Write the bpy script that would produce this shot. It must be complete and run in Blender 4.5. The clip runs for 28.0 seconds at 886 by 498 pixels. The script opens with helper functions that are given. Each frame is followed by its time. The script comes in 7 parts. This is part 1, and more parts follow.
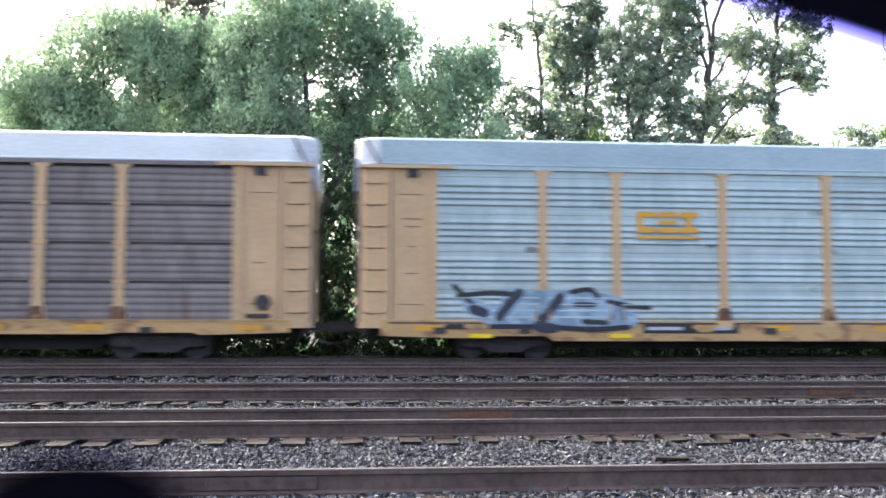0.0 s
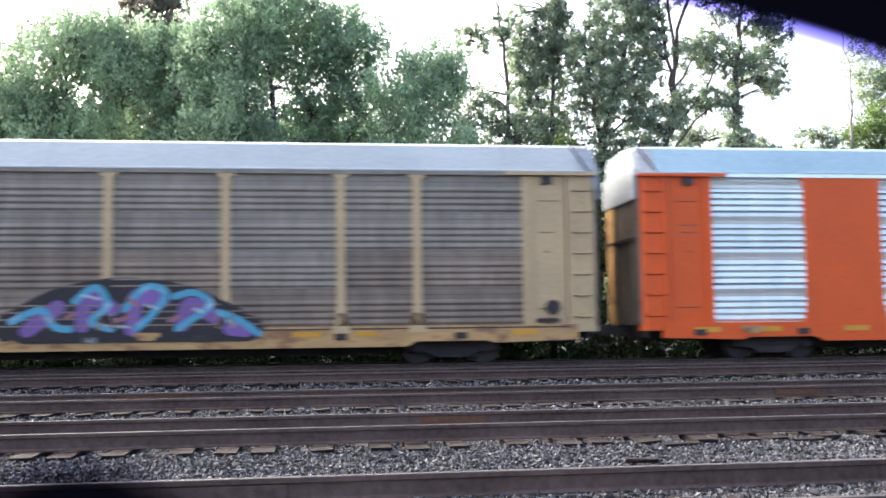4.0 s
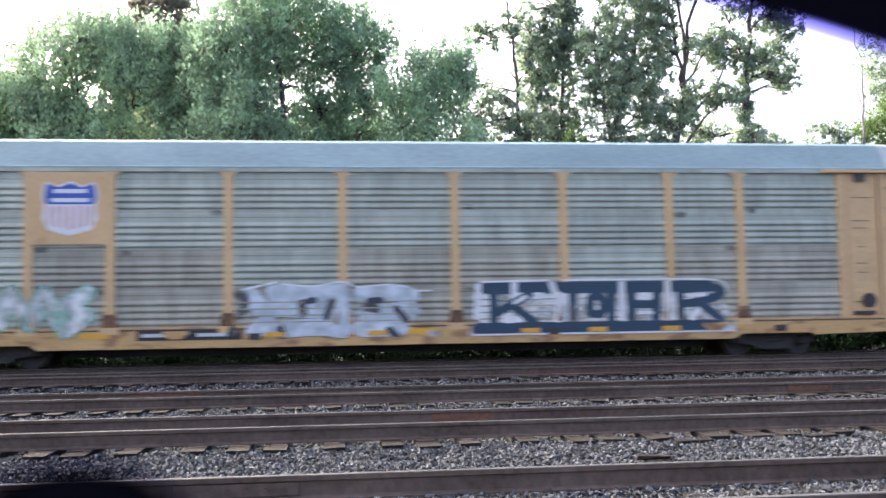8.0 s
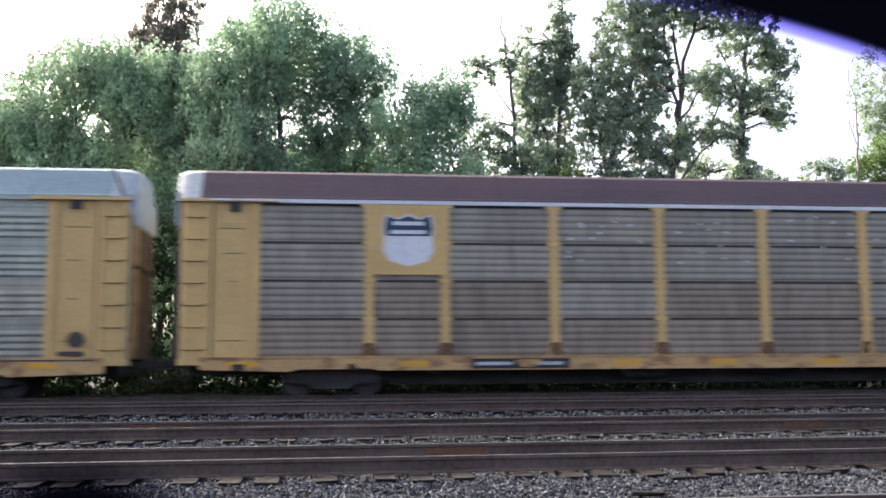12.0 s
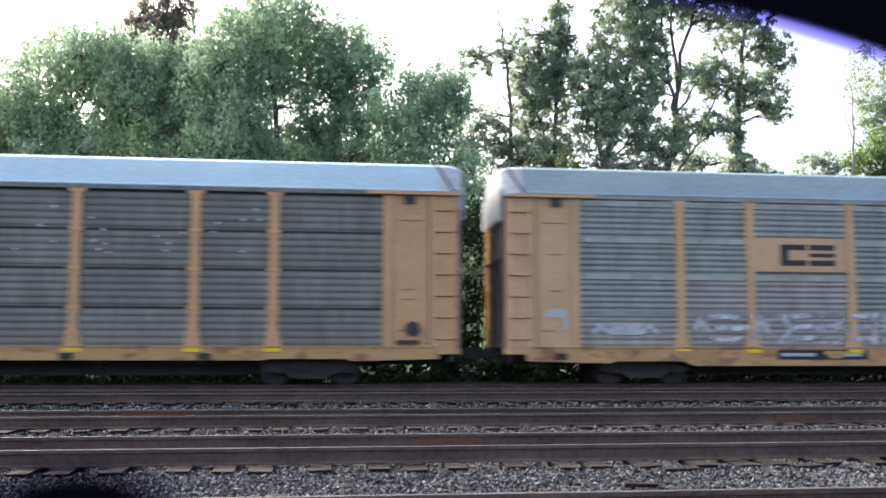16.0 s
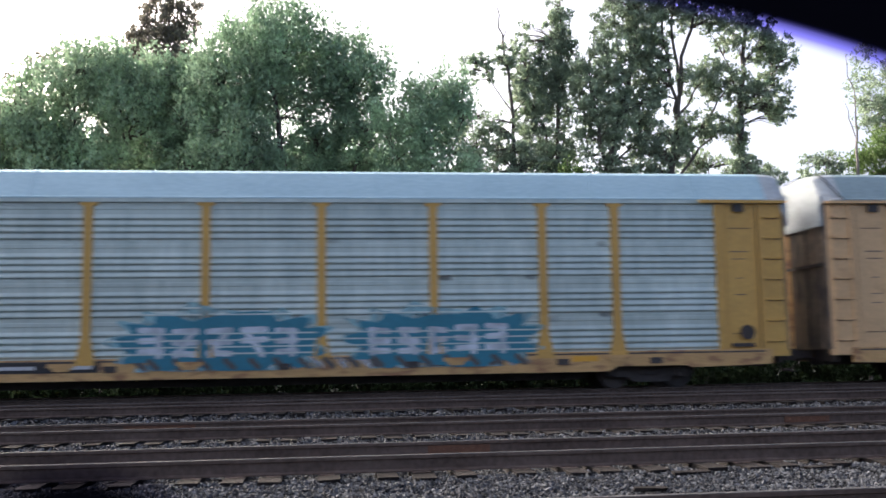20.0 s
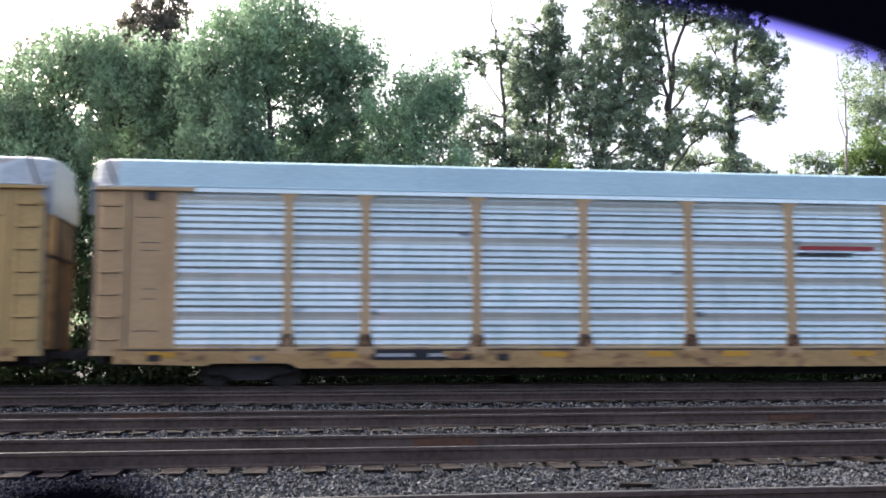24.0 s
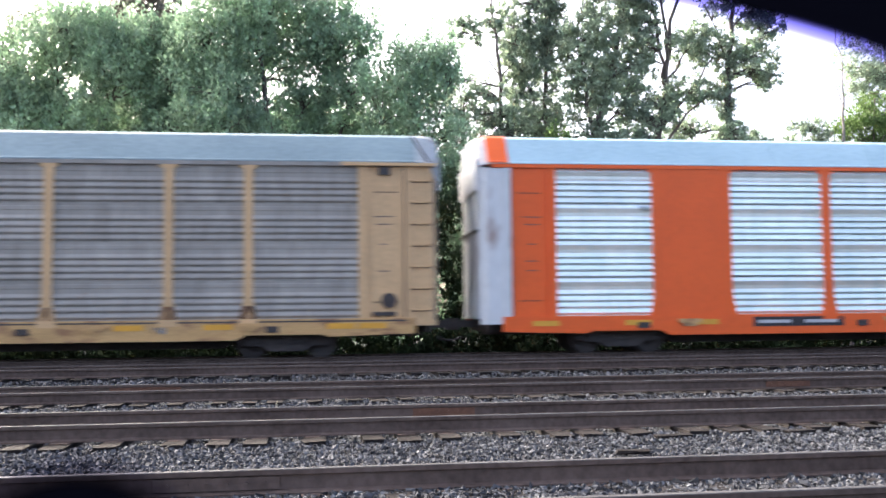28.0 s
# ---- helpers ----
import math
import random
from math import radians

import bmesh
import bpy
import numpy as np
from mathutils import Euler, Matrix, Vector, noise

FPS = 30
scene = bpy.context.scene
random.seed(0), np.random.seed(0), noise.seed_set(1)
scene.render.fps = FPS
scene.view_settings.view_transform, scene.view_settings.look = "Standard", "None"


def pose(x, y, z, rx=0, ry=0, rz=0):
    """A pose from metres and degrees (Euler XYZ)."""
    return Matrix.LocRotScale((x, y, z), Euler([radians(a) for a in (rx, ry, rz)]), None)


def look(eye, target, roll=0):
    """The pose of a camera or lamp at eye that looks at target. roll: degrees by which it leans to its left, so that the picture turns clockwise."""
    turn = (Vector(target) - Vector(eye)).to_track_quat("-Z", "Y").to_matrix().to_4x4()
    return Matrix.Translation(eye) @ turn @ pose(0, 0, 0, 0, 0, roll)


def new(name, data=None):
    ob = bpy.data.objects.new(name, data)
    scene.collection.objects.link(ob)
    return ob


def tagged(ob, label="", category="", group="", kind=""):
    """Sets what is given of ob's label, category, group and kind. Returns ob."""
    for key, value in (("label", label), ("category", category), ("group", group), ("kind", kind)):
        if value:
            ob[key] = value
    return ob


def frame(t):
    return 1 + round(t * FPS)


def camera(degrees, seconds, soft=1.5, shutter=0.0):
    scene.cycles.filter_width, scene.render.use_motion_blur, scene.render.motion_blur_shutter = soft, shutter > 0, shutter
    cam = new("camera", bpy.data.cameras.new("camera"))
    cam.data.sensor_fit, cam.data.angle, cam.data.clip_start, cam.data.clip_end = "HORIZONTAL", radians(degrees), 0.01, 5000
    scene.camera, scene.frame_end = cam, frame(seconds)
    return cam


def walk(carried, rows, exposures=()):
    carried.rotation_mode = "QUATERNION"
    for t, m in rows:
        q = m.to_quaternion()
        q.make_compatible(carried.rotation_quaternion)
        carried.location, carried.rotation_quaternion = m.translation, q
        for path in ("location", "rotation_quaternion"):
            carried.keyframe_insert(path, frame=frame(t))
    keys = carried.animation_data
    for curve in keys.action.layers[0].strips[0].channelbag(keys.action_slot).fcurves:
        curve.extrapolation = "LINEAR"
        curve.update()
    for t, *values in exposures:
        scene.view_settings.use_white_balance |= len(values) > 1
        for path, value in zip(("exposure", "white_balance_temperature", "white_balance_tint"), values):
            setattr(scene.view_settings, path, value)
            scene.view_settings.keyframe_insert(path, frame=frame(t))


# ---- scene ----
# the clip's camera opens up when less sky is in its view
EXPOSURE = [(0.0, 1.40), (1.0, 1.06), (2.0, 1.15), (3.0, 1.28), (5.5, 0.92), (6.5, 0.96), (7.0, 1.10), (8.0, 1.24), (9.0, 1.14), (10.0, 0.85), (11.0, 0.68), (12.0, 0.78), (12.5, 0.93), (14.5, 0.94), (16.0, 0.89), (18.0, 0.92), (18.6, 0.46), (19.0, 0.20), (20.0, 0.30), (21.0, 0.66), (21.5, 0.68), (24.0, 0.54), (25.0, 0.52), (26.0, 0.94), (27.0, 1.19), (28.0, 1.20)]
# camera: held in the hand on one spot beside the tracks, turning a little
BASE_STOPS = 1.73
EYE = Vector((0.0, 0.0, 1.13))
cam = camera(49.5, 28.0, soft=1.65, shutter=0.22)
TURNS = [  # seconds, yaw, pitch, roll
    (0.0, -5.32, 4.16, 0.14), (0.5, -5.54, 3.99, 0.08), (1.0, -5.90, 3.82, -0.17), (1.5, -6.30, 3.70, -0.57),
    (2.0, -6.69, 3.63, -0.84), (2.5, -6.99, 3.74, -1.04), (3.0, -7.14, 4.02, -1.03), (3.5, -7.13, 4.28, -0.79),
    (5.5, -7.30, 4.65, -0.49), (6.0, -7.28, 4.55, -0.76), (6.5, -7.14, 4.48, -0.98), (7.0, -6.97, 4.32, -0.88),
    (7.5, -6.75, 4.27, -0.72), (8.0, -6.57, 4.32, -0.89), (8.5, -6.46, 4.60, -1.00), (9.0, -6.39, 5.13, -0.91),
    (9.5, -6.38, 5.84, -0.44), (10.0, -6.36, 6.39, 0.03), (10.5, -6.43, 6.69, 0.35), (11.0, -6.51, 6.68, 0.18),
    (11.5, -6.73, 6.49, -0.08), (12.0, -6.85, 6.26, -0.30), (12.5, -7.05, 6.01, -0.43), (14.5, -7.18, 5.72, 0.28),
    (15.0, -7.23, 5.70, 0.24), (15.5, -7.20, 5.70, 0.09), (16.0, -7.13, 5.70, 0.14), (16.5, -7.08, 5.59, 0.23),
    (17.0, -7.05, 5.38, 0.41), (17.5, -7.03, 5.34, 0.23), (18.0, -7.01, 5.46, 0.05), (18.5, -7.00, 5.68, -0.21),
    (19.0, -6.98, 5.92, -0.55), (19.5, -6.87, 6.09, -1.04), (20.0, -6.84, 6.13, -0.91), (20.5, -6.86, 6.13, -0.58),
    (21.0, -6.93, 5.98, -0.44), (21.5, -6.99, 5.80, -0.07), (23.5, -7.22, 5.73, -0.10), (24.0, -7.47, 5.74, -0.07),
    (24.5, -7.75, 5.67, 0.01), (25.0, -7.94, 5.33, -0.04), (25.5, -8.03, 4.99, -0.48), (26.0, -7.97, 4.65, -0.51),
    (26.5, -7.95, 4.36, -0.38), (27.0, -7.91, 4.09, -0.22), (27.5, -7.76, 3.97, -0.42), (28.0, -7.64, 3.98, -0.60),
]


def aim(yaw, pitch, roll):
    a, b = radians(yaw), radians(pitch)
    return look(EYE, EYE + Vector((-math.sin(a) * math.cos(b), math.cos(a) * math.cos(b), math.sin(b))), roll)


walk(cam, [(t, aim(y, p, r)) for t, y, p, r in TURNS], exposures=[(t, e + BASE_STOPS) for t, e in EXPOSURE])

# ---- world and light: a bright hazy evening sky, veiled sun beyond the trees ----
SUN_EL, SUN_AZ = radians(32.0), radians(-45.0)
world = bpy.data.worlds.new("sky")
scene.world = world
world.use_nodes = True
wn = world.node_tree
sky = wn.nodes.new("ShaderNodeTexSky")
sky.sky_type, sky.sun_disc = "NISHITA", False
sky.sun_elevation, sky.sun_rotation = SUN_EL, SUN_AZ
sky.air_density, sky.dust_density, sky.ozone_density = 0.45, 8.0, 0.4
wn.links.new(sky.outputs[0], wn.nodes["Background"].inputs[0])
wn.nodes["Background"].inputs[1].default_value = 0.15
sun = new("sun", bpy.data.lights.new("sun", "SUN"))
sun.data.energy, sun.data.angle, sun.data.color = 0.35, radians(40), (1.0, 0.94, 0.86)
sun.matrix_world = look((0, 0, 0), (-math.sin(SUN_AZ) * math.cos(SUN_EL), -math.cos(SUN_AZ) * math.cos(SUN_EL), -math.sin(SUN_EL)))


# ---- materials ----
def material(name, dark, light, grain=12.0, stains=0.8, rough=0.6, metal=0.0, bump=0.15, stretch=(1, 1, 1), vary=0.0, island=False,
             leaf=0.0, spot=None, spot_at=0.62, spot_scale=1.4, worn=None, gloss=0.5):
    """Two colours mixed by coarse stains and fine grain, with relief; vary: how far single pieces differ; spot: a third colour in patches; worn: least and greatest cover of a thin coat."""
    m = bpy.data.materials.new(name)
    m.use_nodes = True
    nt = m.node_tree
    n, ln = nt.nodes, nt.links
    bsdf, out = n["Principled BSDF"], n["Material Output"]
    bsdf.inputs["Specular IOR Level"].default_value = 0.15 if leaf else gloss
    bsdf.inputs["Roughness"].default_value, bsdf.inputs["Metallic"].default_value = rough, metal
    tc, mp = n.new("ShaderNodeTexCoord"), n.new("ShaderNodeMapping")
    ln.new(tc.outputs["Object"], mp.inputs[0])
    mp.inputs["Scale"].default_value = stretch
    oi = n.new("ShaderNodeObjectInfo")
    shift = n.new("ShaderNodeVectorMath")
    shift.operation = "SCALE"
    shift.inputs[0].default_value = (37.0, 11.0, 53.0)
    ln.new(oi.outputs["Random"], shift.inputs["Scale"])
    ln.new(shift.outputs[0], mp.inputs["Location"])

    def tex(scale, detail):
        t = n.new("ShaderNodeTexNoise")
        t.inputs["Scale"].default_value, t.inputs["Detail"].default_value = scale, detail
        ln.new(mp.outputs[0], t.inputs["Vector"])
        return t

    def mix(a, b, fac):
        x = n.new("ShaderNodeMix")
        x.data_type = "RGBA"
        for sock, v in ((x.inputs[6], a), (x.inputs[7], b)):
            if isinstance(v, tuple):
                sock.default_value = (*v, 1)
            else:
                ln.new(v, sock)
        ln.new(fac, x.inputs[0])
        return x.outputs[2]

    def ramp(v, lo, hi):
        r = n.new("ShaderNodeMapRange")
        r.inputs[1].default_value, r.inputs[2].default_value = lo, hi
        ln.new(v, r.inputs[0])
        return r.outputs[0]

    big, fine = tex(stains, 3), tex(grain, 4)
    add = n.new("ShaderNodeMath")
    add.operation = "MULTIPLY_ADD"
    ln.new(fine.outputs[0], add.inputs[0])
    add.inputs[1].default_value = 0.5
    half = n.new("ShaderNodeMath")
    half.operation = "MULTIPLY"
    half.inputs[1].default_value = 0.5
    ln.new(big.outputs[0], half.inputs[0])
    ln.new(half.outputs[0], add.inputs[2])
    col = mix(dark, light, ramp(add.outputs[0], 0.36, 0.64))
    if spot:
        col = mix(col, spot, ramp(tex(spot_scale, 5).outputs[0], spot_at, spot_at + 0.12))
    if vary:
        hs = n.new("ShaderNodeHueSaturation")
        ln.new(col, hs.inputs["Color"])
        src = n.new("ShaderNodeNewGeometry").outputs["Random Per Island"] if island else oi.outputs["Random"]
        v = n.new("ShaderNodeMapRange")
        v.inputs[3].default_value, v.inputs[4].default_value = 1 - vary, 1 + vary
        ln.new(src, v.inputs[0])
        ln.new(v.outputs[0], hs.inputs["Value"])
        col = hs.outputs[0]
    ln.new(col, bsdf.inputs["Base Color"])
    if bump:
        b = n.new("ShaderNodeBump")
        b.inputs["Strength"].default_value, b.inputs["Distance"].default_value = bump, 0.01
        ln.new(fine.outputs[0], b.inputs["Height"])
        ln.new(b.outputs[0], bsdf.inputs["Normal"])
    if worn:
        thin = n.new("ShaderNodeMapRange")
        thin.inputs[1].default_value, thin.inputs[2].default_value = 0.38, 0.62
        thin.inputs[3].default_value, thin.inputs[4].default_value = worn
        ln.new(tex(2.6, 5).outputs[0], thin.inputs[0])
        ln.new(thin.outputs[0], bsdf.inputs["Alpha"])
    if leaf:
        tr, ms = n.new("ShaderNodeBsdfTranslucent"), n.new("ShaderNodeMixShader")
        ln.new(col, tr.inputs[0])
        ms.inputs[0].default_value = leaf
        ln.new(bsdf.outputs[0], ms.inputs[1])
        ln.new(tr.outputs[0], ms.inputs[2])
        ln.new(ms.outputs[0], out.inputs[0])
    return m


def paint(name, c, k=0.78, **kw):
    return material(name, tuple(v * k for v in c), c, **{**dict(grain=9, stains=0.7, rough=0.5, bump=0.05), **kw})


PAINT = {
    "tan": paint("tan_paint", (0.67, 0.44, 0.22), spot=(0.30, 0.16, 0.07), spot_at=0.68, spot_scale=0.9),
    "yellow": paint("yellow_paint", (0.70, 0.46, 0.17), spot=(0.33, 0.17, 0.06), spot_at=0.68, spot_scale=0.9),
    "ochre": paint("ochre_paint", (0.62, 0.37, 0.09), spot=(0.28, 0.14, 0.05), spot_at=0.70),
    "pale": paint("pale_yellow_paint", (0.66, 0.49, 0.26), spot=(0.30, 0.18, 0.09), spot_at=0.68),
    "orange": paint("orange_paint", (0.84, 0.125, 0.012), k=0.88),
    "maroon": paint("maroon_paint", (0.15, 0.055, 0.05)),
    "silver": paint("silver_grey_paint", (0.54, 0.475, 0.41), spot=(0.60, 0.55, 0.49), spot_at=0.66),
    "black": paint("black_paint", (0.025, 0.024, 0.026)),
    "white": paint("white_paint", (0.76, 0.77, 0.78)),
    "offwhite": paint("weathered_white_paint", (0.58, 0.60, 0.61), k=0.7),
    "signal": paint("reflective_yellow_tape", (1.0, 0.68, 0.02), k=0.9),
    "amber": paint("amber_tape", (0.75, 0.38, 0.04), k=0.85),
    "blue": paint("blue_paint", (0.05, 0.10, 0.42)),
    "navy": paint("navy_paint", (0.018, 0.05, 0.09)),
    "sky": paint("light_blue_paint", (0.22, 0.42, 0.60), worn=(0.4, 1.0)),
    "cyan": paint("cyan_paint", (0.10, 0.42, 0.58), spot=(0.35, 0.60, 0.70), spot_at=0.55, spot_scale=2.5),
    "mint": paint("mint_paint", (0.32, 0.58, 0.45), worn=(0.35, 0.9)),
    "green": paint("dark_green_paint", (0.02, 0.09, 0.06)),
    "lime": paint("lime_paint", (0.55, 0.62, 0.10)),
    "red": paint("red_paint", (0.45, 0.05, 0.05)),
    "brick": paint("brick_red_paint", (0.26, 0.06, 0.045)),
    "pink": paint("faded_pink_paint", (0.58, 0.30, 0.30), worn=(0.1, 0.8)),
    "lilac": paint("lilac_paint", (0.42, 0.36, 0.55), worn=(0.1, 0.8)),
    "haze": paint("faded_grey_white_paint", (0.60, 0.62, 0.61), k=0.8, worn=(0.0, 0.75)),
    "apricot": paint("orange_tan_paint", (0.70, 0.41, 0.185), spot=(0.30, 0.16, 0.07), spot_at=0.68, spot_scale=0.9),
    "stain": paint("brown_rust_stain", (0.22, 0.11, 0.055), k=0.6, worn=(0.1, 0.95), stretch=(1.5, 1, 0.7)),
    "gold": paint("golden_yellow_paint", (0.80, 0.47, 0.085), k=0.85, spot=(0.62, 0.40, 0.16), spot_at=0.6),
    "chalk": paint("chalky_white_spray_paint", (0.72, 0.73, 0.72), k=0.85, worn=(0.15, 1.0)),
    "rusty": paint("rust_stained_yellow_paint", (0.62, 0.38, 0.15), k=0.72, spot=(0.30, 0.155, 0.07), spot_at=0.52, spot_scale=1.7, stretch=(1, 1, 2.5)),
    "grime": paint("grimy_end_paint", (0.24, 0.185, 0.13), k=0.5, spot=(0.09, 0.075, 0.065), spot_at=0.5, spot_scale=1.2),
    "hood": paint("dirty_white_roof_end_paint", (0.44, 0.49, 0.51), k=0.66, spot=(0.24, 0.23, 0.22), spot_at=0.6, spot_scale=1.8),
    "smudge": paint("dull_grey_smudge", (0.16, 0.155, 0.15), k=0.6, worn=(0.0, 0.6)),
    "powder": paint("powder_blue_paint", (0.36, 0.50, 0.60), worn=(0.55, 1.0)),
    "frost": paint("frosty_white_paint", (0.60, 0.67, 0.73), k=0.85, worn=(0.6, 1.0)),
    "dusty": paint("dusty_pink_paint", (0.36, 0.26, 0.27), k=0.85),
    "rose": paint("dull_rose_paint", (0.40, 0.17, 0.19)),
    "ink": paint("blue_black_paint", (0.035, 0.040, 0.058)),
    "ocean": paint("deep_teal_paint", (0.025, 0.20, 0.28)),
    "foam": paint("pale_cyan_spray", (0.30, 0.55, 0.60), worn=(0.25, 0.9)),
    "endwhite": paint("rust_streaked_white_end_paint", (0.66, 0.69, 0.69), k=0.82, spot=(0.26, 0.16, 0.12), spot_at=0.58, spot_scale=1.3, stretch=(1, 1, 0.35)),
    "violet": paint("violet_paint", (0.24, 0.13, 0.40)),
    "salmon": paint("faded_red_stripe_paint", (0.62, 0.34, 0.33), k=0.85),
    "steel": paint("dull_steel", (0.10, 0.095, 0.09), metal=0.2),
}
STREAK = dict(stretch=(1.6, 1.0, 0.22), grain=7.0, stains=1.1)
PANEL = {
    "bright": material("bright_galvanised_sheet", (0.72, 0.82, 0.77), (0.94, 0.99, 0.95), rough=0.24, metal=0.65, bump=0.05, vary=0.08, **STREAK),
    "light": material("light_blue_grey_sheet", (0.3783, 0.4523, 0.4187), (0.5295, 0.6056, 0.5538), rough=0.42, metal=0.5, bump=0.05, vary=0.07, **STREAK),
    "ash": material("ash_grey_sheet", (0.245, 0.256, 0.232), (0.372, 0.386, 0.352), rough=0.5, metal=0.25, bump=0.06, vary=0.08, spot=(0.20, 0.18, 0.16), spot_at=0.68, **STREAK),
    "aged": material("aged_green_grey_sheet", (0.300, 0.345, 0.318), (0.455, 0.515, 0.475), rough=0.46, metal=0.4, bump=0.06, vary=0.08, **STREAK),
    "grey": material("weathered_grey_sheet", (0.285, 0.302, 0.250), (0.450, 0.472, 0.392), rough=0.48, metal=0.4, bump=0.06, vary=0.07, **STREAK),
    "taupe": material("taupe_grey_sheet", (0.2512, 0.2352, 0.2049), (0.3744, 0.3527, 0.3095), rough=0.55, metal=0.2, bump=0.06, vary=0.08, **STREAK),
    "umber": material("umber_brown_sheet", (0.150, 0.126, 0.110), (0.245, 0.210, 0.185), rough=0.65, metal=0.05, bump=0.06, vary=0.09, spot=(0.12, 0.075, 0.05), spot_at=0.66, **STREAK),
    "slate": material("slate_grey_sheet", (0.214, 0.226, 0.196), (0.330, 0.347, 0.302), rough=0.5, metal=0.3, bump=0.06, vary=0.07, **STREAK),
    "dull": material("dull_grey_brown_sheet", (0.2148, 0.1927, 0.1501), (0.3383, 0.3042, 0.2401), rough=0.6, metal=0.1, bump=0.06, vary=0.08, spot=(0.17, 0.12, 0.09), spot_at=0.68, **STREAK),
    "dark": material("dark_weathered_sheet", (0.1399, 0.1397, 0.1148), (0.2331, 0.2345, 0.1929), rough=0.65, metal=0.05, bump=0.06, vary=0.08, **STREAK),
    "silver": PAINT["silver"],
}
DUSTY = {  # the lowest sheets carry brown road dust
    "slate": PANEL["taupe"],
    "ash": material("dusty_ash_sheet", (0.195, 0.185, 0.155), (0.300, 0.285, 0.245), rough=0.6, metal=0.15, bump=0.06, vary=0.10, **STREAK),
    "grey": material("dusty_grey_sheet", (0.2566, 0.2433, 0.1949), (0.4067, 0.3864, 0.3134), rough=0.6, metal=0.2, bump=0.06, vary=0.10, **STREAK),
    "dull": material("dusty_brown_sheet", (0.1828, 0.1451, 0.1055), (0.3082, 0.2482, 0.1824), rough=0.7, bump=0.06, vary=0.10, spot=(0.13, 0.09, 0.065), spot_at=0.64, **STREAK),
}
ROOF = {
    "blue": material("blue_grey_roof_sheet", (0.1717, 0.2417, 0.2628), (0.2393, 0.3284, 0.3502), rough=0.7, metal=0.1, bump=0.04, stretch=(0.5, 1, 1)),
    "white": material("white_roof_sheet", (0.3583, 0.4115, 0.4200), (0.4561, 0.5144, 0.5153), rough=0.7, metal=0.05, bump=0.04, stretch=(0.5, 1, 1)),
    "ice": material("pale_blue_roof_sheet", (0.3007, 0.4495, 0.5096), (0.3849, 0.5511, 0.6115), rough=0.7, metal=0.15, bump=0.04, stretch=(0.5, 1, 1)),
    "grey": material("grey_roof_sheet", (0.1345, 0.1688, 0.1890), (0.1966, 0.2419, 0.2646), rough=0.7, metal=0.1, bump=0.04, stretch=(0.5, 1, 1)),
    "drab": material("drab_grey_roof_sheet", (0.215, 0.205, 0.20), (0.275, 0.265, 0.255), rough=0.7, metal=0.05, bump=0.04, stretch=(0.5, 1, 1)),
    "maroon": material("dark_maroon_roof_sheet", (0.055, 0.035, 0.042), (0.085, 0.055, 0.062), rough=0.7, bump=0.04, stretch=(0.5, 1, 1)),
    "patchy": material("patchy_rusty_white_roof_sheet", (0.2322, 0.2883, 0.3220), (0.4300, 0.5115, 0.5520), rough=0.7, bump=0.04, stretch=(0.7, 1, 1.0), grain=3.0, stains=0.9, spot=(0.25, 0.205, 0.18), spot_at=0.60, spot_scale=1.4),
}
# underframe black; it also colours the box that darkens the cars' insides
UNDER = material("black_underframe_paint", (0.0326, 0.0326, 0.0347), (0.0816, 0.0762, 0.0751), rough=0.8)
# truck steel; also the dark strips that imitate shade on seams, doors and rungs
TRUCK = material("rusty_cast_steel", (0.0274, 0.0235, 0.0223), (0.0706, 0.0588, 0.0537), rough=0.75, bump=0.3)
RUST = material("brown_rusted_rail", (0.0718, 0.0525, 0.0436), (0.1376, 0.1029, 0.0862), gloss=0.08, grain=14, stains=1.2, rough=0.8, bump=0.3)
OXIDE = material("orange_rust_stain", (0.10, 0.045, 0.028), (0.17, 0.085, 0.05), rough=0.9, bump=0.3)
HEAD = material("worn_rail_head", (0.0372, 0.0372, 0.0384), (0.0713, 0.0713, 0.0744), gloss=0.08, grain=20, stains=2, rough=0.62, metal=0.05, bump=0.05)
TIE = material("weathered_timber", (0.0092, 0.0082, 0.0078), (0.0224, 0.0202, 0.0197), gloss=0.08, grain=18, stains=1.5, rough=0.9, bump=0.5, stretch=(4, 0.6, 1), vary=0.25)
STONE = material("crushed_grey_stone", (0.0300, 0.0321, 0.0363), (0.0799, 0.0855, 0.0945), gloss=0.08, grain=25, stains=4, rough=0.85, bump=0.3, vary=0.80, island=True)
GROUND = material("stony_ground", (0.0099, 0.0110, 0.0118), (0.0341, 0.0370, 0.0390), gloss=0.08, grain=45, stains=1.0, rough=0.95, bump=0.6)
BARK = material("grey_brown_bark", (0.0525, 0.0450, 0.0390), (0.1425, 0.1245, 0.1080), grain=9, stains=1.5, rough=0.9, bump=0.7, stretch=(3, 3, 0.5))
DEADWOOD = material("dead_grey_wood", (0.11, 0.10, 0.095), (0.22, 0.20, 0.19), rough=0.9, bump=0.4, stretch=(3, 3, 0.5))
DRY = material("dry_straw", (0.42, 0.38, 0.28), (0.62, 0.57, 0.45), rough=0.8)


def foliage(name, dark, light):
    return material(name, dark, light, grain=1.3, stains=0.45, rough=0.6, bump=0.0, vary=0.22, island=True, leaf=0.42)


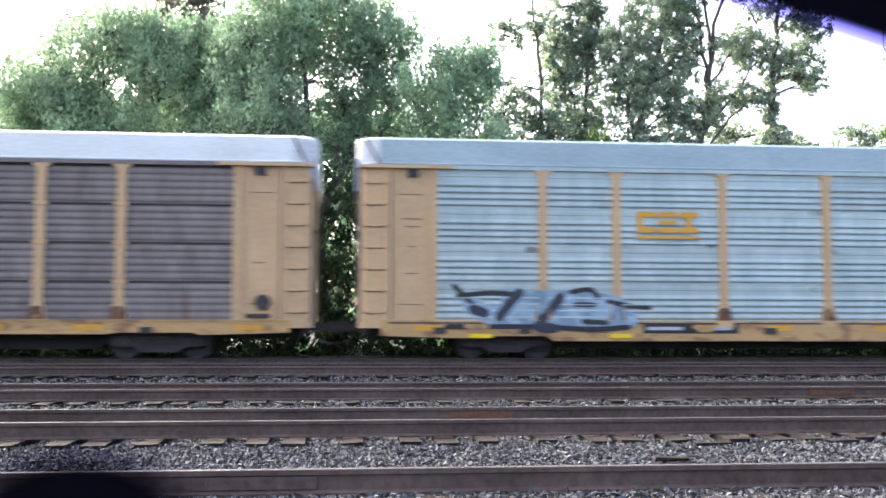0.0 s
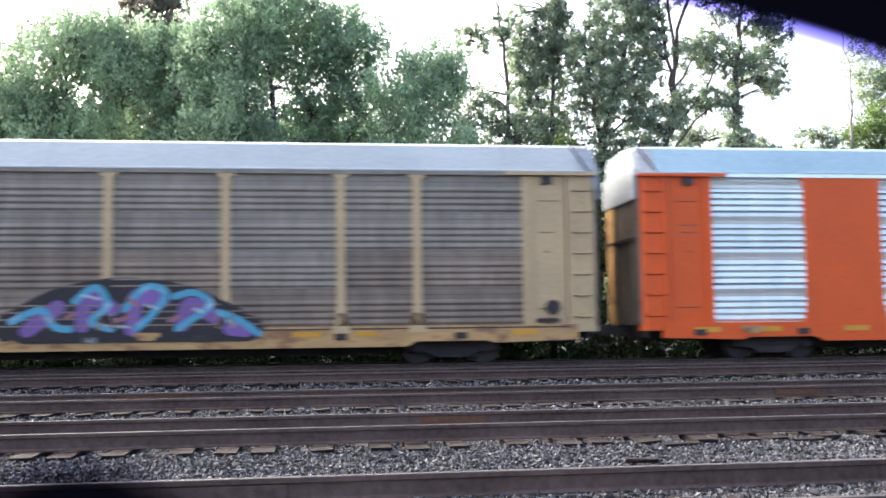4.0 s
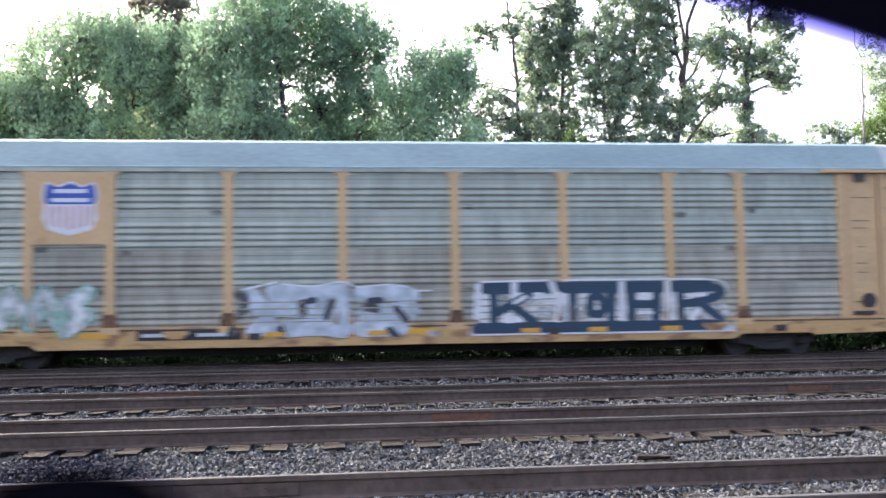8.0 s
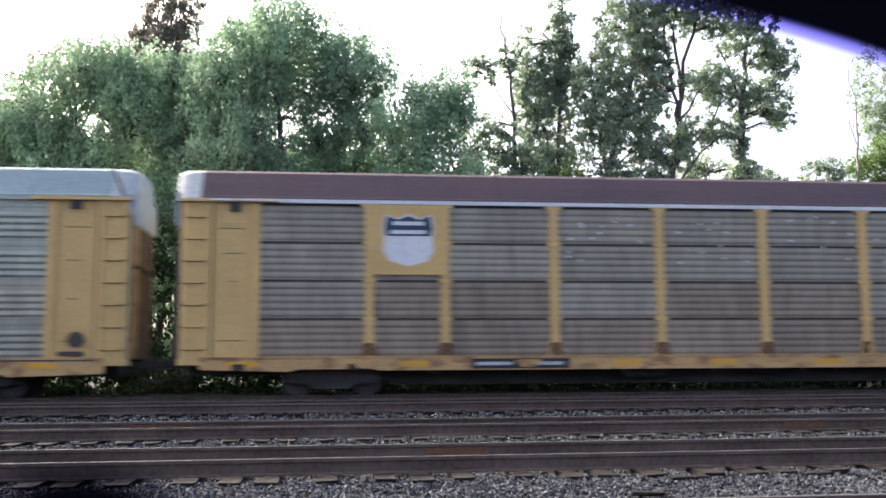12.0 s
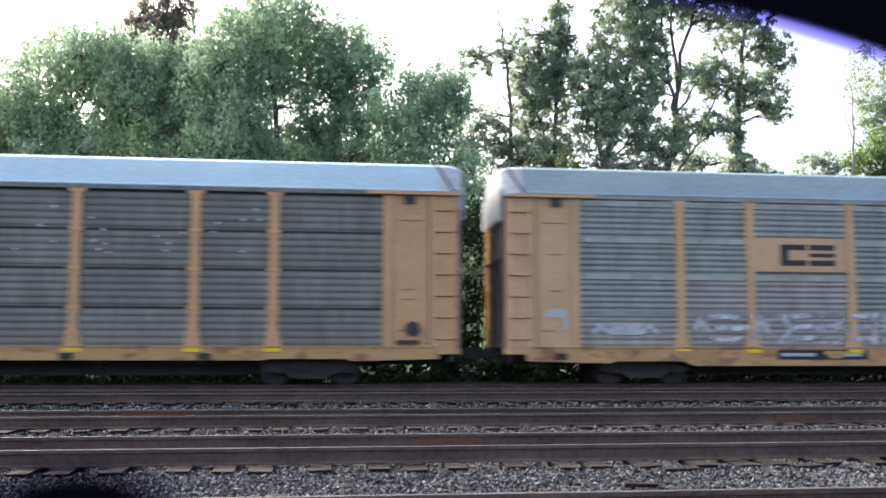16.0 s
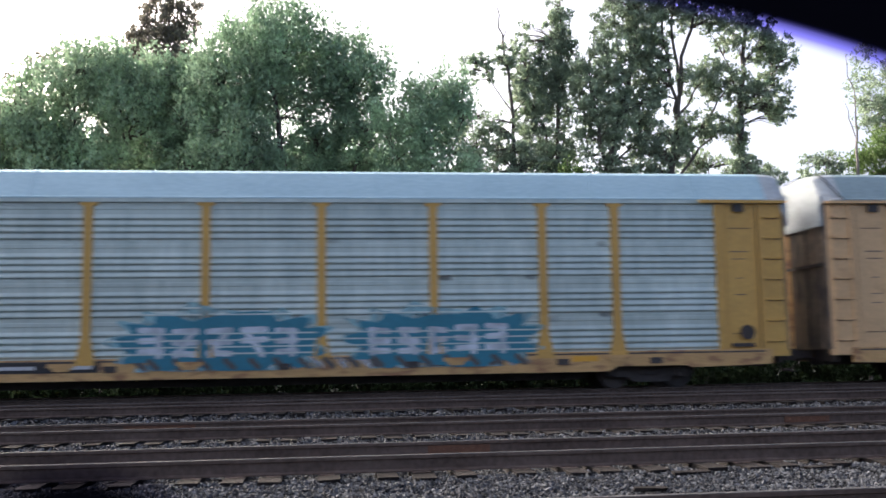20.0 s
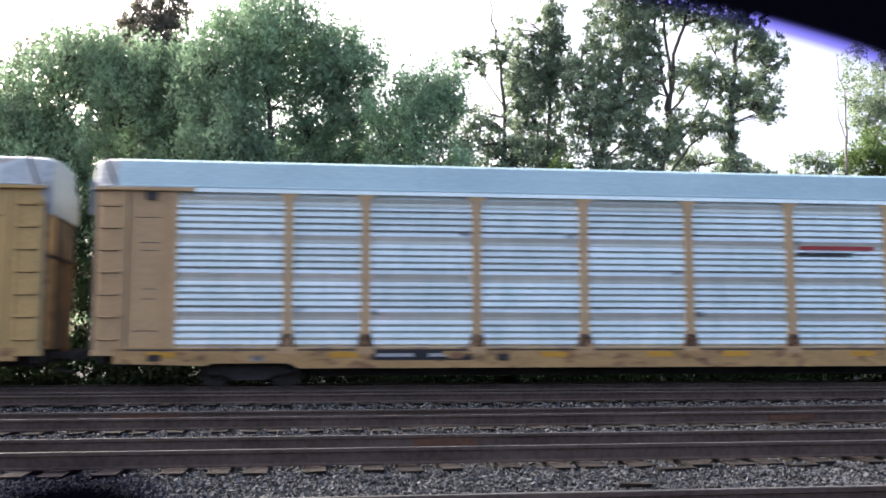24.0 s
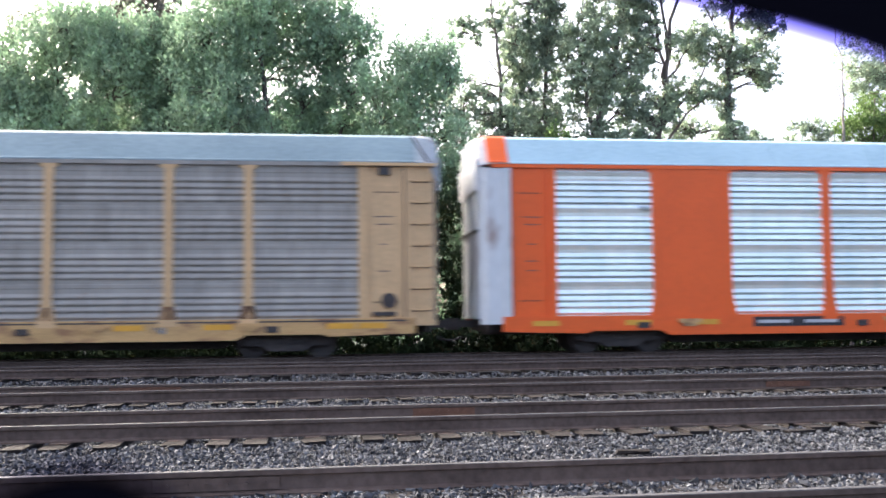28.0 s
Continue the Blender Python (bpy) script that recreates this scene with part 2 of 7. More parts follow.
LEAF = {
    "mid": foliage("mid_green_leaves", (0.1707, 0.2551, 0.1691), (0.3788, 0.5426, 0.3591)),
    "soft": foliage("soft_green_leaves", (0.1837, 0.2649, 0.1801), (0.3946, 0.5513, 0.3580)),
    "dark": foliage("dark_green_leaves", (0.1699, 0.2293, 0.1696), (0.4077, 0.5022, 0.3577)),
    "fresh": foliage("fresh_green_leaves", (0.1, 0.165, 0.06), (0.165, 0.245, 0.09)),
    "brown": foliage("brownish_green_leaves", (0.158, 0.155, 0.128), (0.264, 0.245, 0.197)),
    # green turned down: the shade of trees and cars is in this colour
    "vine": foliage("shade_darkened_vine_leaves", (0.0302, 0.0558, 0.0302), (0.0605, 0.0972, 0.0504)),
}


# ---- mesh helpers ----
def thing(name, at=(0, 0, 0), label="", category="", group="", kind=""):
    ob = new(name)
    ob.location = at
    ob.empty_display_size = 0.3
    return tagged(ob, label, category, group, kind)


def link(name, mesh, mat, parent=None, label="", at=None, kind=""):
    ob = new(name, mesh)
    if not mesh.materials:
        mesh.materials.append(None)
    ob.material_slots[0].link = "OBJECT"
    ob.material_slots[0].material = mat
    ob.parent = parent
    if at is not None:
        ob.matrix_basis = at if isinstance(at, Matrix) else Matrix.Translation(at)
    return tagged(ob, label, kind=kind)


def raw(name, verts, faces, smooth=False):
    """A mesh from arrays: faces is an (n, 3) or (n, 4) array."""
    v, f = np.asarray(verts, np.float32), np.asarray(faces, np.int32)
    me = bpy.data.meshes.new(name)
    me.vertices.add(len(v))
    me.vertices.foreach_set("co", v.ravel())
    me.loops.add(f.size)
    me.loops.foreach_set("vertex_index", f.ravel())
    me.polygons.add(len(f))
    me.polygons.foreach_set("loop_start", np.arange(0, f.size, f.shape[1], dtype=np.int32))
    me.polygons.foreach_set("use_smooth", np.full(len(f), smooth))
    me.update(calc_edges=True)
    return me


class Solid:
    """Collects boxes, prisms and tubes into one mesh."""

    def __init__(self):
        self.v, self.f = [], []

    def add(self, verts, faces):
        o = len(self.v)
        self.v += [tuple(p) for p in verts]
        self.f += [tuple(i + o for i in q) for q in faces]
        return self

    def box(self, x0, x1, y0, y1, z0, z1, b=0.0):
        if b:  # chamfered upright edges on the near side
            return self.prism([(x0, z0 + b), (x0 + b, z0), (x1 - b, z0), (x1, z0 + b), (x1, z1 - b), (x1 - b, z1), (x0 + b, z1), (x0, z1 - b)], y0, y1)
        c = [(x, y, z) for x in (x0, x1) for y in (y0, y1) for z in (z0, z1)]
        return self.add(c, [(0, 1, 3, 2), (4, 6, 7, 5), (0, 4, 5, 1), (2, 3, 7, 6), (0, 2, 6, 4), (1, 5, 7, 3)])

    def prism(self, outline, y0, y1):
        """An outline in x and z, counter-clockwise seen from -y, from y0 (near) to y1."""
        k = len(outline)
        vs = [(x, y0, z) for x, z in outline] + [(x, y1, z) for x, z in outline]
        return self.add(vs, [tuple(range(k)), tuple(range(2 * k - 1, k - 1, -1))] + [(i + k, (i + 1) % k + k, (i + 1) % k, i) for i in range(k)])

    def along(self, profile, x0, x1, closed=True):
        """A profile in y and z drawn along x."""
        k = len(profile)
        vs = [(x0, y, z) for y, z in profile] + [(x1, y, z) for y, z in profile]
        fs = [(i, (i + 1) % k, (i + 1) % k + k, i + k) for i in range(k if closed else k - 1)]
        return self.add(vs, fs + ([tuple(range(k - 1, -1, -1)), tuple(range(k, 2 * k))] if closed else []))

    def tube(self, pts, radii, n=6):
        pts = [Vector(p) for p in pts]
        o = len(self.v)
        for i, p in enumerate(pts):
            d = (pts[min(i + 1, len(pts) - 1)] - pts[max(i - 1, 0)]).normalized()
            a = d.orthogonal().normalized()
            b = d.cross(a)
            self.v += [tuple(p + (a * math.cos(2 * math.pi * j / n) + b * math.sin(2 * math.pi * j / n)) * radii[i]) for j in range(n)]
        for i in range(len(pts) - 1):
            self.f += [(o + i * n + j, o + i * n + (j + 1) % n, o + (i + 1) * n + (j + 1) % n, o + (i + 1) * n + j) for j in range(n)]
        self.f.append(tuple(o + (len(pts) - 1) * n + j for j in range(n)))
        return self

    def disc(self, x, z, y0, y1, r, n=20):
        return self.prism([(x + r * math.cos(2 * math.pi * j / n), z + r * math.sin(2 * math.pi * j / n)) for j in range(n)], y0, y1)

    def mesh(self, name, smooth=False):
        me = bpy.data.meshes.new(name)
        me.from_pydata(self.v, [], self.f)
        if smooth:
            me.polygons.foreach_set("use_smooth", np.full(len(me.polygons), True))
        me.update()
        return me


# ---- tracks: centre line, height of the rail head ----
TRACKS = [("near", 6.65, 0.0), ("second", 11.65, 0.0), ("third", 16.55, 0.0), ("fourth", 21.45, 0.117), ("train", 26.32, 0.09)]
RAIL_H, GAUGE, PITCH = 0.18, 1.51, 0.52
rng = np.random.default_rng(4)
RAIL_FOOT = [(-0.075, -0.18), (0.075, -0.18), (0.075, -0.168), (0.012, -0.150), (0.010, -0.050), (0.036, -0.040), (0.036, -0.006),
             (-0.036, -0.006), (-0.036, -0.040), (-0.010, -0.050), (-0.012, -0.150), (-0.075, -0.168)]
RAIL_TOP = [(-0.036, -0.006), (0.036, -0.006), (0.030, 0.0), (-0.030, 0.0)]
rail_mesh = Solid().along(RAIL_FOOT, -900, 900).mesh("rail")
top_mesh = Solid().along(RAIL_TOP, -900, 900).mesh("rail_top")


def tie_mesh(seed):
    r = random.Random(seed)
    j = lambda a: r.uniform(-a, a)
    s = Solid()
    w, l = 0.115 + j(0.01), 1.30 + j(0.04)
    s.box(-w, w, -l, l, -0.40, -0.183 + j(0.006))
    s.v = [(x + j(0.012), y + j(0.02), z + (j(0.008) if z > -0.3 else 0)) for x, y, z in s.v]
    return s.mesh("tie")


TIES = [tie_mesh(i) for i in range(7)]
plate_mesh = Solid().box(-0.10, 0.10, -0.17, 0.17, -0.186, -0.179).mesh("tie_plate")


def track(name, yc, z):
    t = thing("railway_track", (0, yc, z), f"{'busy' if name == 'train' else 'empty'} railway track with rusty brown rails on weathered timber ties", "railway track", "parallel tracks", "structure")
    for side in (-1, 1):
        r = link("rail", rail_mesh, RUST, t, "brown rusted steel rail", (0, side * GAUGE / 2, 0))
        link("running_surface", top_mesh, HEAD, r, "dull worn grey rail head")
    far = Solid()
    for i in range(-260, 260):
        x = i * PITCH + 0.1 * math.sin(i * 1.7)
        if -0.45 * yc - 3 < x < 0.72 * yc + 3:
            link("tie", TIES[i % 7], TIE, t, at=pose(x, 0.03 * math.sin(i * 2.3), 0, 0, 0, 2.0 * math.sin(i * 3.1)))
            if yc < 13:
                for side in (-1, 1):
                    link("tie_plate", plate_mesh, RUST, t, at=(x, side * GAUGE / 2, 0))
        else:
            far.box(x - 0.115, x + 0.115, -1.3, 1.3, -0.4, -0.186)
    link("distant_ties", far.mesh("distant_ties"), TIE, t, kind="stuff")
    return t


def joint_bar(t, x, side, mat, half=0.46):
    s = Solid()
    for near in (-1, 1):
        s.along([(near * 0.012, -0.150), (near * 0.034, -0.145), (near * 0.030, -0.10), (near * 0.034, -0.052), (near * 0.012, -0.050)], x - half, x + half)
    for i in range(6):
        bx = x + (i - 2.5) * half * 0.31
        s.disc(bx, -0.10, -0.052, -0.030, 0.017, 6)
    link("joint_bar", s.mesh("joint_bar"), mat, t, "bolted rail joint bar", (0, side * GAUGE / 2, 0))


made_tracks = {n: track(n, y, z) for n, y, z in TRACKS}
joint_bar(made_tracks["near"], -0.72, 1, RUST)
joint_bar(made_tracks["second"], 1.65, 1, OXIDE, 0.40)
joint_bar(made_tracks["third"], -2.9, 1, OXIDE, 0.60)
joint_bar(made_tracks["third"], 8.1, -1, OXIDE, 0.40)


# ---- ground: one sheet, ballast beds between the tracks ----
def bed(y):
    """Height of the ballast across the tracks."""
    if y < 3:
        return -0.32 if y < 1.5 else -0.32 + (y - 1.5) / 1.5 * 0.08
    near = min(abs(y - yc) for _, yc, _ in TRACKS)
    lift = np.interp(y, [17.5, 20.0, 27.5, 29.5, 31.5], [0.0, 0.10, 0.09, -0.15, -0.30])
    return -0.245 + lift - 0.05 * np.clip((near - 1.3) / 0.9, 0, 1)


def ground():
    ys = np.r_[-2000, -300, -60, -15, -4, np.arange(0, 33, 0.3), 38, 50, 80, 150, 400, 2500]
    xs = np.r_[-2500, -700, -200, -80, -40, np.arange(-20, 28, 0.8), 40, 80, 200, 700, 2500]
    v = [(x, y, (bed(y) if y < 32 else -0.3) + (0.02 * noise.noise((x * 0.9, y * 0.9, 0)) if 0 < y < 30 and -20 < x < 28 else 0)) for y in ys for x in xs]
    k = len(xs)
    f = [(j * k + i, j * k + i + 1, (j + 1) * k + i + 1, (j + 1) * k + i) for j in range(len(ys) - 1) for i in range(k - 1)]
    ob = link("ground", raw("ground", v, f, True), GROUND, None, kind="structure")
    tagged(ob, "flat stony ground of the railway yard", "ground")


ground()


def stones():
    """Crushed stone: single angular pieces over all that is seen near the tracks."""
    core = np.array([(1, 0, 0), (-1, 0, 0), (0, 1, 0), (0, -1, 0), (0, 0, 1), (0, 0, -1)], float)
    tris = np.array([(0, 2, 4), (2, 1, 4), (1, 3, 4), (3, 0, 4), (2, 0, 5), (1, 2, 5), (3, 1, 5), (0, 3, 5)])
    parts = []
    for y0, y1, per, size in ((4.4, 8.0, 1500, 0.020), (8.0, 11.2, 1900, 0.018), (11.2, 16.0, 700, 0.023), (16.0, 20.8, 300, 0.030), (20.8, 25.6, 80, 0.036)):
        x0, x1 = -0.40 * y1 - 0.8, 0.68 * y1 + 0.8
        n = int((y1 - y0) * (x1 - x0) * per)
        x, y = rng.uniform(x0, x1, n), rng.uniform(y0, y1, n)
        keep = np.ones(n, bool)
        for _, yc, _ in TRACKS:
            d = np.abs(y - yc)
            keep &= np.abs(d - GAUGE / 2) > 0.10
            on_tie = (np.abs((x / PITCH) - np.round(x / PITCH)) < 0.24) & (d < 1.32)
            keep &= ~(on_tie & (rng.random(n) < (0.0 if yc < 8 else 0.40)))
        x, y = x[keep], y[keep]
        s = size * np.clip(rng.lognormal(0, 0.36, len(x)), 0.4, 1.9)
        z = np.array([bed(v) for v in y]) + rng.uniform(-0.9, 0.35, len(x)) * s + 0.028
        crib = np.min([np.abs(y - yc) for _, yc, _ in TRACKS], 0)
        z -= np.where(y < 8.0, -0.035, 0.03) * (crib < 1.02)
        parts.append((x, y, z, s))
    x, y, z, s = (np.concatenate(q) for q in zip(*parts))
    n = len(x)
    v = core[None] * rng.uniform(0.6, 1.3, (n, 1, 3)) + rng.uniform(-0.4, 0.4, (n, 6, 3))
    ax = rng.normal(size=(n, 3))
    ax /= np.linalg.norm(ax, axis=1)[:, None]
    an = rng.uniform(0, 6.28, n)
    c, sn = np.cos(an)[:, None, None], np.sin(an)[:, None, None]
    a = ax[:, None, :]
    v = v * c + np.cross(np.broadcast_to(a, v.shape), v) * sn + a * (v * a).sum(-1, keepdims=True) * (1 - c)
    v = v * s[:, None, None] * np.array([1, 1, 0.8]) + np.stack([x, y, z], -1)[:, None, :]
    ob = link("ballast_stones", raw("ballast_stones", v.reshape(-1, 3), (tris[None] + 6 * np.arange(n)[:, None, None]).reshape(-1, 3)), STONE)
    tagged(ob, "loose grey crushed stone ballast between the tracks", "ballast", kind="stuff")


stones()


# ---- railcars: covered car carriers, all with the same frame ----
FACE = -1.52          # near face, from the track's centre line
POSTS = (-9.25, -7.27, -4.36, -1.46, 1.46, 4.36, 7.27, 9.25)
EDGES = (-12.04, *POSTS, 12.04)
BASE, TOP, ROWS = 1.00, 4.94, 4
ROW_H = (TOP - BASE) / ROWS
MESHES = {}


def cached(key, make):
    if key not in MESHES:
        MESHES[key] = make()
    return MESHES[key]


def sheet(width, style, height=ROW_H):
    """One corrugated side sheet: ribs in a group and a plain band above them, or small even ribs and a seam."""
    def make():
        p = []
        if style == "banded":      # even ribs below a plain band that stands a little proud
            for i in range(5):
                z = 0.03 + i * 0.155
                p += [(0, z), (-0.024, z + 0.040), (-0.024, z + 0.075), (0, z + 0.125)]
            p += [(-0.004, 0.80), (-0.030, 0.805), (-0.030, 0.965), (-0.004, 0.97)]
        elif style == "ribbed":    # four ribs, then a plain band with one faint crease
            for i in range(4):
                z = 0.03 + i * 0.168
                p += [(0, z), (-0.040, z + 0.046), (-0.038, z + 0.080), (0, z + 0.150)]
            p += [(0, 0.80), (-0.010, 0.815), (-0.010, 0.90), (0, 0.915)]
        elif style == "shiny":     # four flat-backed ribs, then a plain band that leans out a little
            for i in range(4):
                z = 0.02 + i * 0.170
                p += [(0, z), (-0.050, z + 0.060), (-0.049, z + 0.078), (-0.034, z + 0.122), (0, z + 0.162)]
            p += [(-0.002, 0.715), (-0.005, 0.78), (-0.020, 0.875), (-0.024, 0.905), (-0.004, 0.960)]
        elif style == "seamed":    # shallow ribs and an open seam
            for i in range(5):
                z = 0.04 + i * 0.178
                p += [(0, z), (-0.021, z + 0.026), (-0.020, z + 0.080), (0, z + 0.14)]
        z1 = height - (0.064 if style == "seamed" else 0.003)
        outline = [(0.02, 0.0), (0, 0.0)] + p + [(0, z1), (0.02, z1)]
        return Solid().along(outline[::-1], -width / 2, width / 2).mesh("side_sheet")
    return cached(("sheet", round(width, 3), style, round(height, 3)), make)


def post_mesh():
    w, f = 0.115, 0.22
    out = [(-f, BASE), (f, BASE), (f * 0.92, BASE + 0.10), (w, BASE + 0.52), (w, TOP - 0.10), (f, TOP - 0.05), (f, TOP + 0.01), (-f, TOP + 0.01), (-f, TOP - 0.05), (-w, TOP - 0.10), (-w, BASE + 0.52), (-f * 0.92, BASE + 0.10)]
    return Solid().prism(out, FACE, FACE + 0.09).mesh("side_post")


def sill_mesh(style):
    """Side sill: deep and arched over the trucks, shallow, or with an open slot under the sheets."""
    lo, up, hi = {"seamed": (0.64, 0.68, BASE), "plain": (0.62, 0.68, BASE), "ribbed": (0.47, 0.60, BASE), "banded": (0.50, 0.62, BASE)}[style]
    out = [(-13.5, up), (-11.25, up - 0.06), (-11.1, up), (-9.2, up), (-8.95, lo), (8.95, lo), (9.2, up), (11.1, up), (11.25, up - 0.06), (13.5, up), (13.5, hi), (-13.5, hi)]
    s = Solid().prism(out, FACE - 0.015, FACE + 0.10)
    if style != "ribbed":
        s.along([(FACE - 0.04, hi), (FACE - 0.04, hi - 0.03), (FACE + 0.05, hi - 0.03), (FACE + 0.05, hi)], -13.4, 13.4)
    return s.mesh("side_sill")


def slot_mesh():
    return Solid().box(-13.3, 13.3, FACE - 0.020, FACE - 0.010, 0.915, 0.955).mesh("floor_slot")


def foot_mesh():
    return Solid().prism([(-0.24, 0.84), (0.24, 0.84), (0.22, BASE + 0.002), (-0.22, BASE + 0.002)], FACE - 0.024, FACE + 0.085).mesh("post_foot")


def bracket_mesh():
    s = Solid().box(-0.32, 0.32, FACE - 0.07, FACE - 0.015, 0.80, 0.90, 0.01)
    return s.prism([(-0.26, 0.80), (-0.16, 0.70), (0.16, 0.70), (0.26, 0.80)], FACE - 0.06, FACE - 0.015).mesh("sill_bracket")


def jack_mesh():
    return Solid().box(-0.16, 0.16, FACE - 0.055, FACE - 0.015, 0.66, 0.82, 0.012).mesh("jack_box")


ROOF_SIDE = [(FACE + 0.0, 5.052), (FACE + 0.01, 5.09), (FACE + 0.05, 5.11), (FACE + 0.26, 5.46), (FACE + 0.47, 5.79), (FACE + 0.60, 5.87), (FACE + 1.05, 5.91)]
ROOF_LINE = ROOF_SIDE + [(0.0, 5.93)] + [(-y, z) for y, z in reversed(ROOF_SIDE)]


def roof_mesh():
    s = Solid().along(ROOF_LINE[::-1], -13.55, 13.55)
    return s.mesh("roof")


def seam_mesh():
    return Solid().along([(y * 1.003, z + 0.012) for y, z in ROOF_LINE][::-1], -0.03, 0.03).mesh("roof_seam")


def strap_mesh(lean):
    """A dark strap that runs down the roof's end at a slant."""
    s, k = Solid(), len(ROOF_LINE)
    for off in (0.0, 0.07):
        s.v += [((13.40 if lean > 0 else 13.95) + off + (5.93 - z) * lean, y * 1.006, z + 0.016) for y, z in ROOF_LINE]
    s.f = [(j, j + 1, k + j + 1, k + j) for j in range(k - 1)]
    return s.mesh("roof_strap")


def hood_mesh():
    """The roof's end: the same line, falling towards the end, and a flap over the end doors."""
    s = Solid()
    rings = [(13.552, 1.0, 0.0), (13.88, 0.985, 0.015), (14.05, 0.965, 0.05), (14.15, 0.94, 0.11)]
    k = len(ROOF_LINE)
    for x, w, drop in rings:
        s.v += [(x, y * w, z - drop) for y, z in ROOF_LINE]
    for i in range(len(rings) - 1):
        s.f += [(i * k + j, i * k + j + 1, (i + 1) * k + j + 1, (i + 1) * k + j) for j in range(k - 1)]
    s.f.append(tuple(len(s.v) - k + j for j in range(k - 1, -1, -1)))
    s.box(14.11, 14.19, -1.40, 1.40, 4.35, 5.20)
    s.prism([(13.90, 5.12), (13.90, 4.98), (14.02, 4.72), (14.17, 4.42), (14.17, 5.12)], -1.45, -1.40)
    return s.mesh("end_hood")


def end_wall_mesh():
    return Solid().box(13.91, 14.09, -1.40, 1.40, 0.95, 4.98).mesh("end_wall")


def end_door_mesh():
    """The outer leaf of the end door, curving round from the corner."""
    line = [(14.095, -1.39), (14.125, -1.20), (14.14, -0.85), (14.135, -0.62), (14.095, -0.60)]
    k = len(line)
    vs = [(x, y, z) for z in (0.97, 4.96) for x, y in line]
    return Solid().add(vs, [tuple(range(k - 1, -1, -1)), tuple(range(k, 2 * k))] + [(i, (i + 1) % k, (i + 1) % k + k, i + k) for i in range(k)]).mesh("end_door")


def end_rib_mesh():
    return Solid().box(14.09, 14.13, -0.05, 0.05, 1.0, 4.9).mesh("end_rib")


def jamb_mesh():
    return Solid().box(12.04, 12.24, FACE, FACE + 0.10, BASE, TOP, 0.01).mesh("door_jamb")


def door_mesh():
    return Solid().box(12.24, 13.26, FACE + 0.05, FACE + 0.10, BASE, TOP).mesh("side_door")


def door_rim_mesh():
    return Solid().box(-0.03, 0.03, FACE + 0.035, FACE + 0.05, BASE + 0.05, TOP - 0.1).mesh("door_rim")


def corner_mesh():
    """The corner post, turning inwards to the end: the ladder is fixed on it."""
    line = [(13.26, FACE - 0.01), (13.40, FACE - 0.01), (13.41, FACE + 0.04), (13.90, FACE + 0.04), (14.09, FACE + 0.16), (14.01, FACE + 0.22), (13.26, FACE + 0.12)]
    k = len(line)
    vs = [(x, y, z) for z in (0.80, TOP) for x, y in line]
    return Solid().add(vs, [tuple(range(k - 1, -1, -1)), tuple(range(k, 2 * k))] + [(i, (i + 1) % k, (i + 1) % k + k, i + k) for i in range(k)]).mesh("corner_post")


def lip_mesh():
    s = Solid().prism([(11.62, 4.95), (14.04, 4.95), (14.08, 5.02), (11.62, 5.04)], FACE - 0.09, FACE + 0.10)
    return s.mesh("door_lip")


def rung_mesh():
    """A bent grab rung that sags a little, with a stand-off foot at each end."""
    s = Solid().tube([(-0.29, 0.02, 0.05), (-0.26, -0.045, 0.035), (-0.14, -0.055, 0.0), (0.0, -0.058, -0.012), (0.14, -0.055, 0.0), (0.26, -0.045, 0.035), (0.29, 0.02, 0.05)], [0.017] * 7, 6)
    return s.box(-0.305, -0.27, -0.012, 0.012, 0.0, 0.10).box(0.27, 0.305, -0.012, 0.012, 0.0, 0.10).mesh("ladder_rung")


def rung_shadow_mesh():
    """The shadow under a rung, made as a thin dark strip."""
    return Solid().along([(-0.004, -0.035), (0.006, -0.035), (0.006, -0.015), (-0.004, -0.015)][::-1], -0.27, 0.27).mesh("plate_joint")


def side_frame_mesh(y):
    """Cast truck side frame."""
    w = 0.95
    out = [(-w - 0.28, 0.42), (-w - 0.20, 0.34), (-0.62, 0.30), (-0.42, 0.17), (0.42, 0.17), (0.62, 0.30), (w + 0.20, 0.34), (w + 0.28, 0.42), (w + 0.26, 0.62), (0.60, 0.72), (-0.60, 0.72), (-w - 0.26, 0.62)]
    s = Solid().prism(out, y, y + 0.14)
    for x in (-0.22, -0.07, 0.08, 0.23):
        s.disc(x, 0.42, y - 0.06, y + 0.01, 0.065, 10)
    for x in (-0.89, 0.89):
        s.disc(x, 0.43, y - 0.10, y + 0.02, 0.125, 14)
        s.disc(x, 0.43, y - 0.12, y - 0.09, 0.07, 8)
    return s.mesh("side_frame")


def wheel_mesh():
    s = Solid().disc(0, 0, -0.05, 0.05, 0.42, 26)
    s.disc(0, 0, 0.05, 0.075, 0.45, 26)
    s.disc(0, 0, -0.09, -0.05, 0.13, 14)
    return s.mesh("wheel")


def under_mesh():
    s = Solid().box(-13.7, 13.7, -1.30, 1.30, 0.90, 0.99)
    s.prism([(-13.8, 0.52), (-9.0, 0.52), (-8.5, 0.24), (8.5, 0.24), (9.0, 0.52), (13.8, 0.52), (13.8, 0.90), (-13.8, 0.90)], -0.38, 0.38)
    for x in np.arange(-7.5, 8, 2.5):
        s.prism([(x - 0.06, 0.55), (x + 0.06, 0.55), (x + 0.06, 0.92), (x - 0.06, 0.92)], -1.35, 1.35)
    return s.mesh("underframe")


